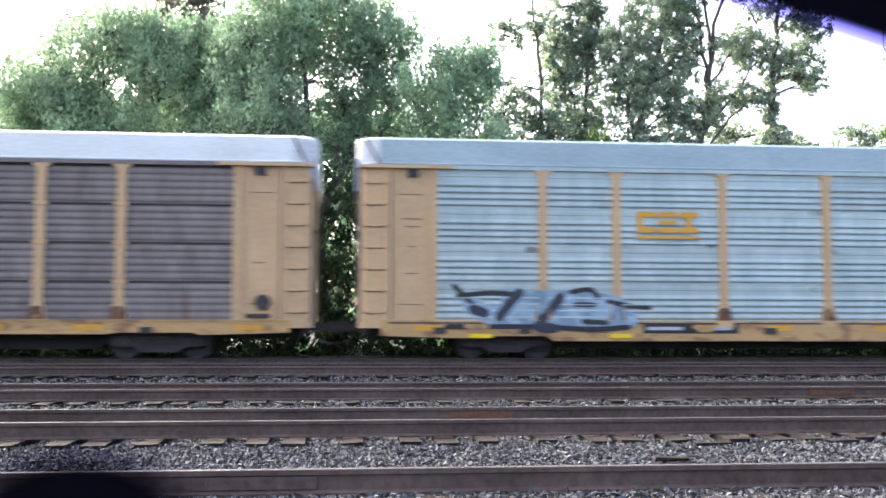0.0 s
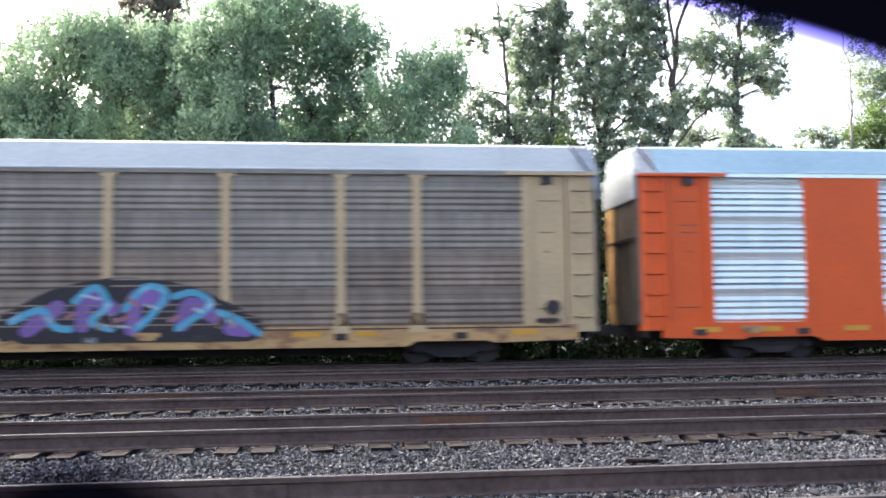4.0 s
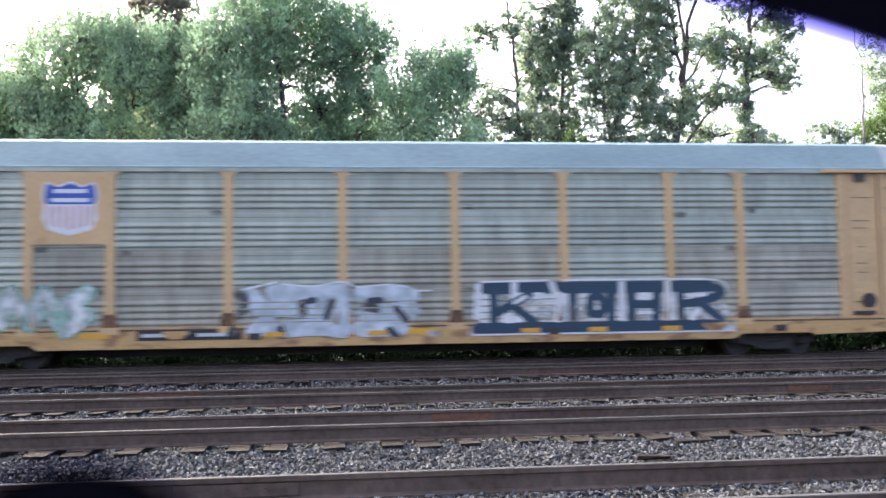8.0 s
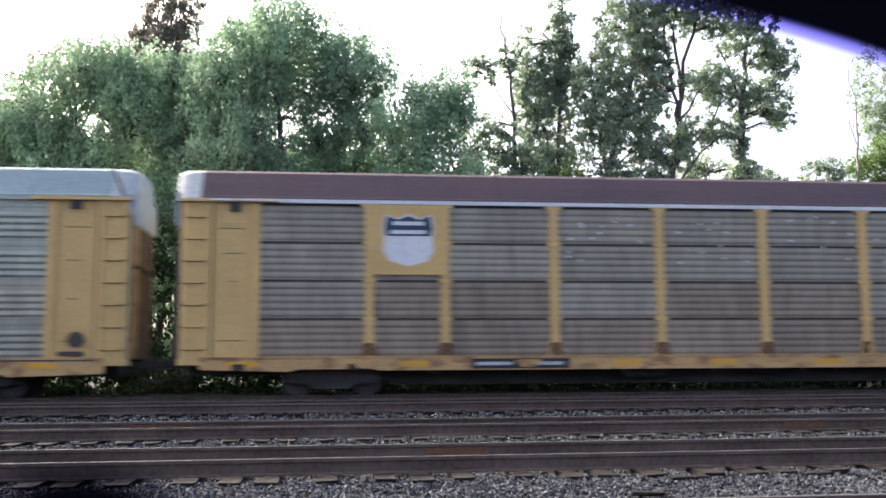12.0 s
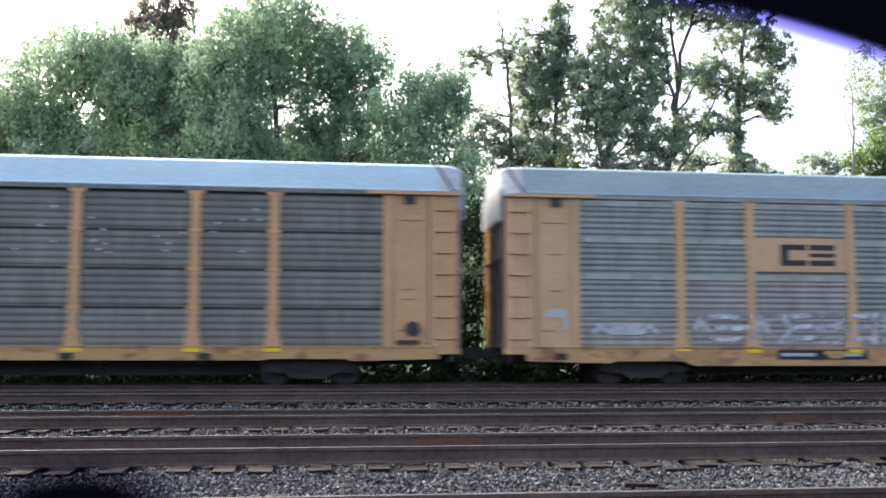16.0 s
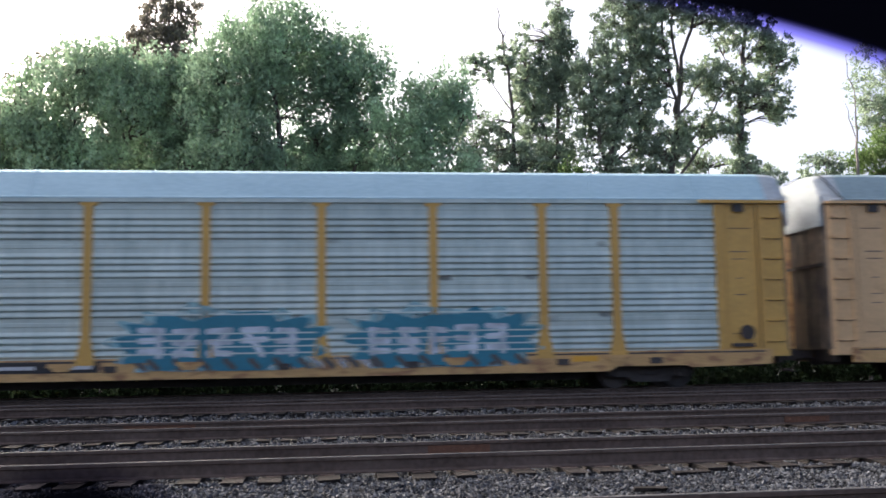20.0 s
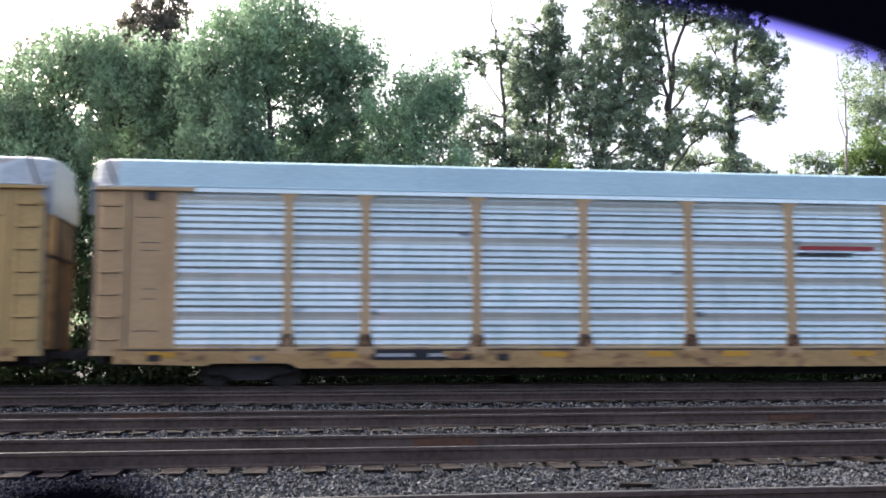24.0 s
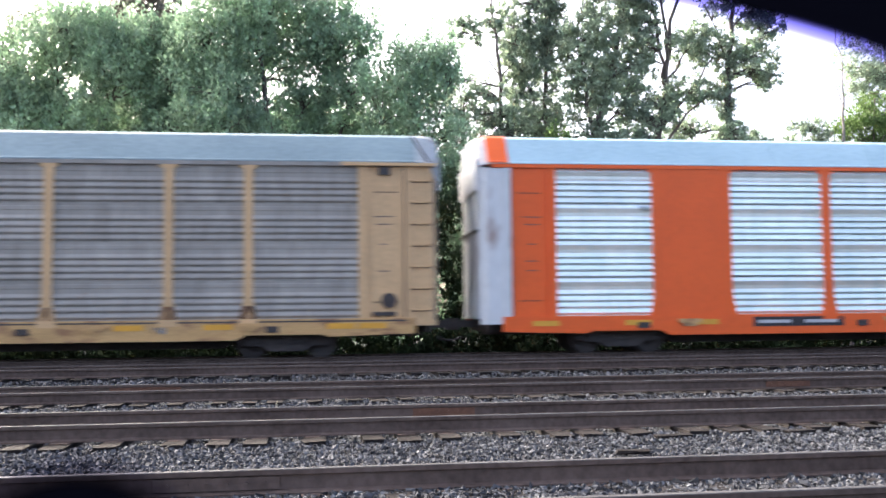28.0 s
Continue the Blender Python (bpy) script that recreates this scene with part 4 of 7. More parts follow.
def small_marks(car, spec):
    r = random.Random(spec["no"] * 7 + 3)
    z0, yy = 0.66, FACE - 0.017
    tape = spec.get("tape", "amber")
    xs = [p for p in POSTS] if tape == "signal" else [-12.2, -10.2, -7.9, -5.9, -2.6, 0.3, 3.0, 6.0, 8.4, 11.3, 12.3]
    for x in xs:
        if tape == "signal":
            mark(car, "reflector", "signal", x - 0.22, x + 0.22, BASE - 0.05 - 0.10, BASE - 0.05, FACE - 0.045, "yellow reflector")
        elif r.random() < 0.75:
            x += r.uniform(-0.4, 0.4)
            if abs(x - spec.get("board_at", -6.6) - 1.3) < 1.75:
                continue
            mark(car, "reflector", "amber", x - 0.36, x + 0.36, 0.74, 0.88, yy, "faded amber reflective tape")
    if spec["frame"] != "silver":
        for x in (-11.2, -8.9, -5.2, -2.2, 2.0, 5.2, 8.8, 11.0):
            if r.random() < 0.55:
                link("sill_bracket", cached("bracket", bracket_mesh), PAINT["rusty"], car, "", (x + r.uniform(-0.5, 0.5), 0, 0))
        for x in (-12.3, -9.7, -3.4, 0.9, 4.0, 7.4, 10.1):
            if r.random() < 0.6:
                link("jack_box", cached("jack", jack_mesh), TRUCK if r.random() < 0.75 else PAINT["haze"], car, "", (x + r.uniform(-0.4, 0.4), 0, 0))
    if spec["sheet"] in ("light", "grey", "bright") and spec["style"] == "ribbed":
        for p in POSTS:
            for row in (1, 2, 3):
                if r.random() < 0.45:
                    side, z = r.choice((-1, 1)), BASE + row * ROW_H + r.uniform(-0.15, 0.1)
                    a = p + side * 0.13
                    patch(car, min(a, a + side * 0.35), max(a, a + side * 0.35), z - 0.07, z + 0.08, "smudge", r.randrange(99), "greasy smudge beside a post", 5)
    if spec["no"] in (12, 15, 25):
        s = Solid()
        for _ in range(46):
            i = r.choice((3, 4, 5, 6, 7))
            x, z = r.uniform(EDGES[i] + 0.3, EDGES[i + 1] - 0.3), r.uniform(3.3, 4.75)
            s.box(x - 0.03, x + 0.03, FACE + 0.03, FACE + 0.045, z - 0.025, z + 0.03)
        link("flaked_paint", s.mesh("flaked_paint"), PAINT["white"], car, "scattered white paint flecks", kind="stuff")
    if spec.get("board", spec["no"] != 15):
        x = spec.get("board_at", -6.6)
        b = mark(car, "data_board", "black", x, x + 2.6, 0.67, 0.93, yy, "black lettering board")
        for i in range(2):
            a = x + 0.12 + i * 1.35
            link("unread_lettering", plate(0, 0.95, 0, 0.085), PAINT["offwhite"], b, "", (a + 0.475 - (x + 1.3), -0.009, 0))
    for hand in (-1, 1):
        x = hand * 12.70
        for z, w, mat in ((3.62, 0.50, "steel"), (3.42, 0.40, "steel"), (2.9, 0.18, "steel"), (2.45, 0.30, "steel"), (2.2, 0.30, "steel"), (1.62, 0.46, "signal" if r.random() < 0.5 else "steel")):
            if r.random() < 0.6:
                mark(car, "stencil_bar", mat, x - w / 2, x + w / 2, z, z + (0.06 if mat == "signal" else 0.022), FACE + 0.049)
        if not spec.get("smooth"):
            s = Solid().box(x - 0.12, x + 0.16, FACE - 0.03, FACE + 0.05, TOP - 0.22, TOP - 0.02)
            link("door_latch", cached(("latch", hand), lambda: s.mesh("door_latch")), UNDER, car, "black door latch")
            if hand > 0 and spec["no"] in (6, 17, 18, 9):
                link("lock_rod", cached("lock_rod", lambda: Solid().tube([(13.22, FACE - 0.02, 1.05), (13.22, FACE - 0.02, TOP - 0.05)], [0.028, 0.028], 8).box(13.12, 13.32, FACE - 0.05, FACE + 0.05, TOP - 0.12, TOP - 0.02).mesh("lock_rod")), TRUCK, car, "dark rusty locking rod")
            if hand > 0:
                link("hand_brake", cached(("brake", hand), lambda: Solid().disc(x + 0.12, 1.45, FACE - 0.05, FACE - 0.02, 0.20, 14).box(x - 0.3, x + 0.3, FACE - 0.03, FACE + 0.04, 1.06, 1.16).mesh("hand_brake")), TRUCK, car, "rusty brake wheel")


SHIELD_PLATE = (-9.25, -7.27, 3.10, 4.93)


def emblem(car, kind, spec):
    x0, x1, z0, z1 = SHIELD_PLATE
    if kind in ("shield", "old_shield", "small_shield"):
        mark(car, "emblem_panel", spec["frame"], x0, x1, z0, z1, FACE + 0.006, "plain painted emblem panel", d=0.02)
        w = 0.62 if kind == "small_shield" else 1.36
        shield(car, (x0 + x1) / 2 + 0.02, z0 + 0.18 + (0.85 if kind == "small_shield" else 0.75), w, 0.78 if kind == "small_shield" else 1.42, kind == "old_shield")
    elif kind == "blocks":
        logo_bars(car, -6.75, -5.02, 3.18, 3.90, spec.get("ink", "amber"))
    elif kind == "plate_blocks":
        mark(car, "emblem_panel", spec["frame"], -7.2, -4.5, 3.05, 3.98, FACE + 0.03, "painted emblem panel", d=0.02)
        logo_bars(car, -6.45, -4.8, 3.22, 3.80, "black", 3 if spec["no"] == 24 else 2, FACE + 0.008, spec["no"] == 24)
    elif kind == "bracket":
        logo_bars(car, -6.35, -5.4, 3.45, 3.80, "black", 3, None, False)
        for x in (-6.75, -5.05):
            mark(car, "bracket", "black", x, x + 0.09, 3.25, 3.95, FACE + 0.02, d=0.008)
    elif kind == "speed_bars":
        for i in range(5):
            mark(car, "emblem_bar", "black", -7.0, -5.4 - 0.05 * i, 3.92 - i * 0.09, 3.97 - i * 0.09, FACE + 0.02, d=0.008)
        for i in range(3):
            mark(car, "emblem_bar", "black", -6.05, -4.75 + 0.08 * i, 3.45 - i * 0.09, 3.51 - i * 0.09, FACE + 0.02, d=0.008)
        logo_bars(car, -5.95, -5.2, 3.62, 3.98, "black", 2, None, False)
    elif kind == "maroon_plate":
        mark(car, "emblem_panel", "maroon", -4.2, -1.6, 3.12, 3.92, FACE + 0.03, "maroon emblem panel", d=0.02)
        for i in range(3):
            mark(car, "emblem_bar", "white", -3.9, -2.3 - 0.1 * i, 3.26 + i * 0.14, 3.35 + i * 0.14, FACE + 0.008, d=0.008)
        link("emblem_curl", strokes("C", -2.75, -1.85, 3.3, 3.8, 0.14, -0.03, random.Random(1), 0)[0], PAINT["white"], car)
    elif kind == "red_bar":
        mark(car, "emblem_bar", "red", 4.65, 6.85, 3.64, 3.76, FACE + 0.02, d=0.008)
        mark(car, "emblem_bar", "black", 4.55, 6.2, 3.50, 3.58, FACE + 0.02, d=0.008)
    elif kind == "white_stripes":
        for i, zz in enumerate((4.22, 3.78, 3.45)):
            mark(car, "emblem_bar", "offwhite", -7.1, -4.6 - 0.25 * i, zz, zz + 0.20, FACE + 0.02, d=0.008)


CARS = [
    dict(frame="tan", sheet="umber", style="seamed", roof="white", label="railcar with dark brown-grey side sheets and white roof"),
    dict(frame="tan", sheet="light", style="ribbed", roof="blue", mark="blocks", label="tan-framed railcar with bright blue-grey ribbed sheets"),
    dict(frame="yellow", sheet="aged", style="ribbed", roof="blue", mark="shield", label="yellow railcar with striped shield and painted-over patches"),
    dict(frame="yellow", sheet="grey", style="ribbed", roof="grey", mark="blocks", label="yellow railcar with grey sheets and white graffiti"),
    dict(frame="pale", sheet="dull", style="ribbed", roof="white", mark="maroon_plate", label="pale yellow railcar with maroon emblem panel and blue graffiti"),
    dict(frame="orange", sheet="bright", style="ribbed", roof="ice", smooth=False, plain=(1, 7), label="orange railcar with bright galvanised side sheets"),
    dict(frame="pale", sheet="taupe", style="seamed", roof="white", mark="speed_bars", label="pale yellow railcar with seamed grey sheets"),
    dict(frame="apricot", sheet="slate", style="banded", roof="blue", mark="shield", label="orange-tan railcar with banded grey sheets and small purple graffiti"),
    dict(frame="tan", sheet="grey", style="ribbed", roof="blue", mark="shield", label="tan railcar with navy and white graffiti along the sill"),
    dict(frame="tan", sheet="slate", style="banded", roof="blue", mark="shield", label="tan railcar with black and white graffiti below a shield"),
    dict(frame="maroon", sheet="grey", style="ribbed", roof="blue", mark="speed_bars", sill="yellow", label="maroon-framed railcar with red and blue graffiti"),
    dict(frame="yellow", sheet="grey", style="ribbed", roof="blue", mark="speed_bars", label="yellow railcar with many-coloured graffiti on grey sheets"),
    dict(frame="yellow", sheet="dull", style="seamed", roof="maroon", mark="old_shield", chord="white", label="yellow railcar with dark maroon roof and worn shield"),
    dict(frame="gold", sheet="bright", style="ribbed", roof="ice", smooth=True, hood="gold", collar="gold", chord="gold", plain=(1, 7), label="golden yellow railcar with bright sheets and smooth ends"),
    dict(frame="silver", sheet="silver", style="plain", roof="drab", smooth=True, hood="silver", sill="black", tape="signal", label="all-grey railcar with green and yellow graffiti"),
    dict(frame="apricot", sheet="dark", style="seamed", roof="ice", mark="shield", tape="signal", label="tan railcar with dark seamed sheets and pale roof"),
    dict(frame="tan", sheet="slate", style="banded", roof="blue", mark="plate_blocks", tape="signal", label="tan railcar with banded grey sheets and white scrawl"),
    dict(frame="tan", sheet="ash", style="seamed", roof="ice", mark="white_stripes", tape="signal", sill="black", label="tan railcar with black sill and black teal-edged graffiti"),
    dict(frame="ochre", sheet="bright", style="ribbed", roof="ice", mark="bracket", label="ochre railcar with shining galvanised sheets"),
    dict(frame="ochre", sheet="light", style="ribbed", roof="ice", mark="small_shield", label="ochre railcar with teal-rimmed graffiti on light sheets"),
    dict(frame="tan", sheet="grey", style="ribbed", roof="blue", mark="shield", label="tan railcar with white painted-over graffiti"),
    dict(frame="yellow", sheet="ash", style="seamed", roof="ice", label="yellow railcar with pale roof and white graffiti patches"),
    dict(frame="yellow", sheet="umber", style="seamed", roof="patchy", label="yellow railcar with dark sheets and rust-patched roof"),
    dict(frame="tan", sheet="bright", style="ribbed", roof="ice", mark="red_bar", board_at=-7.1, label="tan railcar with bright ribbed sheets and red stripe"),
    dict(frame="apricot", sheet="grey", style="seamed", roof="blue", mark="plate_blocks", board_at=-8.25, label="orange-tan railcar with faded white patches"),
    dict(frame="yellow", sheet="ash", style="seamed", roof="patchy", mark="old_shield", board_at=-8.0, label="yellow railcar with worn white shield and patchy roof"),
    dict(frame="tan", sheet="taupe", style="ribbed", roof="blue", mark="shield", label="tan railcar with dusty grey sheets and clean shield"),
    dict(frame="orange", sheet="bright", style="ribbed", roof="ice", smooth=True, hood="offwhite", collar="orange", plain=(1, 7), chord="orange", label="bright orange railcar with shining sheets and smooth ends"),
]


def decorate(no, c):
    """What sets single cars apart."""
    if no == 0:
        patch(c, -2.0, 0.4, 0.62, 0.95, "haze", 2)
    elif no == 1:
        brush(c, "powder blue graffiti with black shadows", (
            ("powder", 0.46, "-11.2,1.45 -10.6,1.15 -9.7,1.3 -8.6,1.05|-10.2,1.6 -9.3,1.55 -8.2,1.55 -7.3,1.4 -6.95,1.05|-10.6,1.0 -9.0,1.0 -8.0,1.05 -6.95,1.05"),
            ("black", 0.13, "-11.6,1.9 -11.2,1.5 -10.9,1.2|-11.5,1.64 -10.6,1.72 -9.9,1.66|-8.5,1.75 -8.0,1.82 -7.8,1.6|-8.4,1.42 -7.9,1.42|-8.2,0.98 -7.6,0.95|-7.5,1.5 -7.0,1.4 -6.4,1.35|-11.8,0.84 -9.4,0.84 -8.0,0.78 -7.0,0.84"),
            ("ink", 0.26, "-9.9,1.72 -10.1,1.5 -10.4,1.1|-8.8,1.6 -9.2,1.1 -9.4,0.85 -9.0,0.8|-11.1,1.3 -10.8,1.2")))
        patch(c, 0.2, 1.3, 1.1, 1.75, "sky", 3, "faded blue paint patch")
        for x in (-10.9, -7.2):
            mark(c, "reflector", "signal", x - 0.3, x + 0.3, 0.55, 0.66, FACE - 0.06, "yellow reflector")
    elif no == 2:
        brush(c, "white rolled-on paint patches below the shield", (
            ("haze", 0.30, "-11.4,1.6 -10.8,1.62|-11.0,1.35 -10.6,1.25 -10.9,1.15"),
            ("chalk", 0.44, "-8.85,1.7 -8.1,1.74 -7.5,1.68|-8.8,1.4 -7.5,1.38|-8.9,1.12 -7.5,1.1"),
            ("haze", 0.22, "-6.9,1.65 -6.5,1.5 -6.7,1.3|-6.1,1.6 -5.7,1.55"),
            ("chalk", 0.44, "-3.7,1.72 -2.9,1.76|-3.95,1.42 -2.4,1.44|-3.95,1.14 -2.3,1.12"),
            ("smudge", 0.05, "-8.6,1.7 -8.2,1.2 -7.8,1.6|-3.6,1.6 -3.1,1.2 -2.6,1.5")))
        for a, b in ((-6.45, -4.6), (-4.1, -2.4)):
            mark(c, "unread_lettering", "steel", a, b, 4.22, 4.36, FACE + 0.02, "dark worn lettering", d=0.01)
    elif no == 3:
        brush(c, "frosty white block-letter graffiti with dark edges", (
            ("frost", 0.46, "-8.8,1.75 -6.9,1.8|-8.8,1.33 -6.0,1.3 -3.9,1.3|-6.1,1.75 -3.8,1.85|-8.6,1.5 -4.2,1.5"),
            ("steel", 0.08, "-9.0,1.95 -8.5,1.95 -8.3,2.1 -8.7,2.2|-8.4,2.0 -7.9,2.02 -7.5,1.95|-6.3,2.05 -5.5,2.08 -4.3,2.12|-4.4,1.82 -3.9,1.86"),
            ("ink", 0.14, "-7.5,2.1 -6.9,2.12 -6.5,2.0 -6.5,1.8 -6.9,1.65 -6.6,1.4 -6.5,1.1|-5.45,1.55 -5.45,1.1|-4.85,1.55 -4.9,1.1|-4.35,1.6 -4.3,1.1|-4.0,2.15 -3.5,2.2 -3.7,1.9 -4.1,1.5|-8.7,2.15 -8.3,2.0")))
        patch(c, -11.9, -10.2, 1.6, 2.0, "haze", 4)
        patch(c, 4.3, 5.3, 0.8, 1.5, "haze", 6)
        brush(c, "pale rolled-on letters with faint pink edges", (("pink", 0.10, "8.1,1.2 8.2,1.75 8.7,1.9 9.2,1.75|9.3,1.8 9.8,1.95 10.4,1.8 10.6,1.3"), ("haze", 0.42, "8.4,1.6 8.5,1.15 9.0,1.1|8.8,1.65 9.2,1.3 9.2,1.0|9.5,1.6 10.0,1.6 10.2,1.2|9.5,1.1 10.0,1.05")))
        mark(c, "notice", "signal", -12.85, -12.3, 3.25, 3.6, FACE + 0.046, "yellow notice")
    elif no == 4:
        brush(c, "domed violet and blue bubble graffiti on black", (
            ("black", 0.66, "-0.9,1.05 0.2,1.65 1.6,1.95 3.2,1.8 4.6,1.2|-0.5,1.0 5.0,1.0|0.4,1.4 3.8,1.4"),
            ("violet", 0.38, "-0.4,1.0 0.3,1.55|0.9,1.1 1.0,1.8 1.6,1.5|2.1,1.0 2.2,1.8 2.8,1.7|3.3,1.1 3.5,1.6 4.1,1.3|4.5,1.0 4.9,0.95"),
            ("cyan", 0.17, "-0.8,1.2 -0.1,1.5 0.2,1.1 0.6,1.0|0.7,1.7 1.2,2.05 1.5,1.6 1.1,1.2 1.6,1.0|1.9,1.5 2.4,2.05 2.9,1.9 2.6,1.4 2.2,1.0|3.1,1.8 3.6,1.9 4.0,1.6 3.5,1.2 3.2,1.0|4.2,1.4 4.7,1.2 5.2,0.85"),
            ("frost", 0.07, "0.9,1.85 1.3,1.75|2.4,1.6 2.7,1.5|3.6,1.5 3.8,1.4|0.0,1.3 0.2,1.2|1.3,1.1 2.0,1.05|4.4,1.2 4.6,1.1"),
            ("rose", 0.11, "1.7,1.2 2.0,1.3|3.0,1.2 3.2,1.3|0.5,1.3 0.7,1.4|2.0,1.75 2.2,1.6")))
    elif no == 6:
        patch(c, -7.1, -4.5, 3.3, 4.05, "haze", 3, "pale worn paint field", 4)
    elif no == 7:
        brush(c, "small white and navy rounded graffiti", (
            ("white", 0.40, "-3.5,1.7 -3.4,1.2|-3.3,1.72 -2.5,1.72 -2.4,1.5|-3.2,1.25 -2.4,1.35 -1.95,1.2"),
            ("navy", 0.20, "-3.25,1.2 -3.2,1.72 -2.55,1.72 -2.45,1.5 -3.0,1.45|-3.1,1.3 -2.4,1.4 -2.05,1.2"),
            ("white", 0.05, "-2.9,1.62 -2.7,1.62|-2.8,1.25 -2.3,1.25")))
        for x in (-0.4, 2.45):
            brush(c, "faint white scribble", (("chalk", 0.09, f"{x - 0.5},1.2 {x},1.45 {x + 0.4},1.75|{x - 0.6},1.5 {x + 0.6},1.42|{x - 0.3},1.75 {x + 0.2},1.15|{x - 0.7},1.3 {x - 0.1},1.25"),))
    elif no == 8:
        brush(c, "dark navy letters with white edges between navy bands", (
            ("chalk", 0.5, "2.1,1.25 8.6,1.2|2.1,1.55 8.3,1.55|2.0,0.75 8.8,0.75"),
            ("navy", 0.30, "2.25,1.88 8.3,1.88|2.0,0.84 8.4,0.84"),
            ("white", 0.17, "2.0,1.15 2.05,1.95|3.0,1.75 3.0,2.0|4.0,2.0 4.1,1.7|4.15,1.05 4.2,1.7|5.9,1.05 5.9,2.0|7.15,1.05 7.15,2.0|3.0,1.68 3.75,1.68|2.75,1.05 3.15,1.08|7.8,1.05 8.0,1.25"),
            ("white", 0.05, "2.1,2.06 3.9,2.08|4.3,2.08 6.5,2.08 8.3,2.06 8.75,1.95 8.8,1.75|1.9,0.68 8.6,0.68"),
            ("navy", 0.22, "2.45,0.95 2.45,1.72|2.55,1.25 3.4,1.72|2.95,1.42 3.5,1.0|4.55,0.95 4.55,1.75|5.6,0.95 5.6,1.75|6.15,0.95 6.15,1.75|6.3,1.42 6.85,1.42|6.8,1.0 6.85,1.7|7.5,0.95 7.5,1.75|7.6,1.80 8.4,1.85 8.65,1.7 8.2,1.5 7.6,1.42|8.1,1.4 8.6,1.0|5.05,1.2 5.05,1.6 5.35,1.6 5.35,1.2 5.05,1.2"),
            ("white", 0.10, "6.35,1.6 6.7,1.62|6.35,1.2 6.7,1.2|7.75,1.63 8.2,1.66|3.0,1.5 3.3,1.66")))
        brush(c, "frosty white rounded graffiti with grey shadows", (
            ("frost", 0.44, "-3.8,1.75 -3.4,1.2 -3.7,0.85|-3.2,1.85 -2.4,1.8 -1.6,1.82|-3.2,1.45 -2.2,1.4 -1.5,1.4|-3.2,0.9 -2.0,0.95 -1.5,0.85|-1.5,1.85 -1.45,0.9|-1.0,1.75 -0.2,1.8 0.3,1.7|-0.9,1.3 0.3,1.35|-1.0,0.9 0.0,0.9"),
            ("smudge", 0.24, "-4.1,1.85 -3.9,1.5 -4.3,0.8|-2.5,1.55 -2.5,1.3|-0.9,1.45 -0.6,1.4|-3.1,1.0 -3.0,0.72"),
            ("ink", 0.17, "-1.75,1.6 -1.9,1.2|-0.1,1.4 0.15,1.1|-0.3,0.86 -0.1,0.7|-2.35,1.62 -2.2,1.64|-0.8,1.6 -0.5,1.62|-4.25,0.95 -4.3,0.8"),
            ("white", 0.05, "-4.0,1.93 -3.2,2.10|-3.0,2.06 -2.2,2.0 -1.5,2.1 -1.1,1.95|-1.1,1.95 -0.3,2.02 0.2,1.95|0.4,1.85 0.8,1.85")))
        graffiti(c, "SUAK", -12.2, -7.7, 0.8, 2.1, "chalk", "mint", wide=0.26, seed=8, rim=1.3)
        for x in (3.4, 5.2, 7.2, -0.6, -3.2):
            mark(c, "reflector", "amber", x - 0.25, x + 0.25, 0.72, 0.84, FACE - 0.056, "faded amber reflective tape")
    elif no == 9:
        brush(c, "broad white shapes with black shadows between them", (
            ("frost", 0.62, "-8.5,1.0 -8.1,1.55 -7.7,1.85 -7.35,1.7|-7.2,1.3 -6.6,1.45 -5.9,1.5|-6.0,1.85 -6.2,1.5 -5.5,1.5 -5.05,1.8 -4.9,1.4|-5.1,1.35 -4.6,1.05 -4.1,1.1 -4.05,1.5"),
            ("frost", 0.34, "-8.7,0.85 -7.2,0.85|-6.9,0.8 -5.0,0.8 -4.0,0.85|-4.3,1.75 -3.95,1.8|-6.0,2.05 -5.9,2.05|-5.1,2.05 -5.0,2.05"),
            ("ink", 0.22, "-8.0,1.4 -8.0,0.75|-7.35,1.6 -7.5,1.35 -7.2,1.2|-6.9,1.6 -6.6,1.42|-6.75,1.15 -6.6,1.1|-6.9,0.92 -5.1,0.94|-7.0,1.05 -7.1,0.72|-5.9,0.9 -5.9,0.72"),
            ("ink", 0.15, "-6.3,1.43 -5.7,1.65 -5.5,1.55|-5.2,1.3 -4.4,1.55 -4.1,1.72 -4.35,1.2 -4.9,1.2|-5.4,1.15 -4.9,0.75")))
        graffiti(c, "EAS", 0.1, 4.0, 1.25, 1.7, "haze", "", wide=0.12, seed=2)
        graffiti(c, "B", 7.2, 8.1, 1.2, 1.7, "haze", "", wide=0.16, seed=4)
        patch(c, 10.0, 11.5, 1.2, 1.7, "haze", 4)
    elif no == 10:
        brush(c, "white square paint patch", (("white", 0.36, "-7.05,1.85 -5.45,1.85|-7.05,1.55 -5.45,1.55|-7.05,1.25 -5.45,1.25"),))
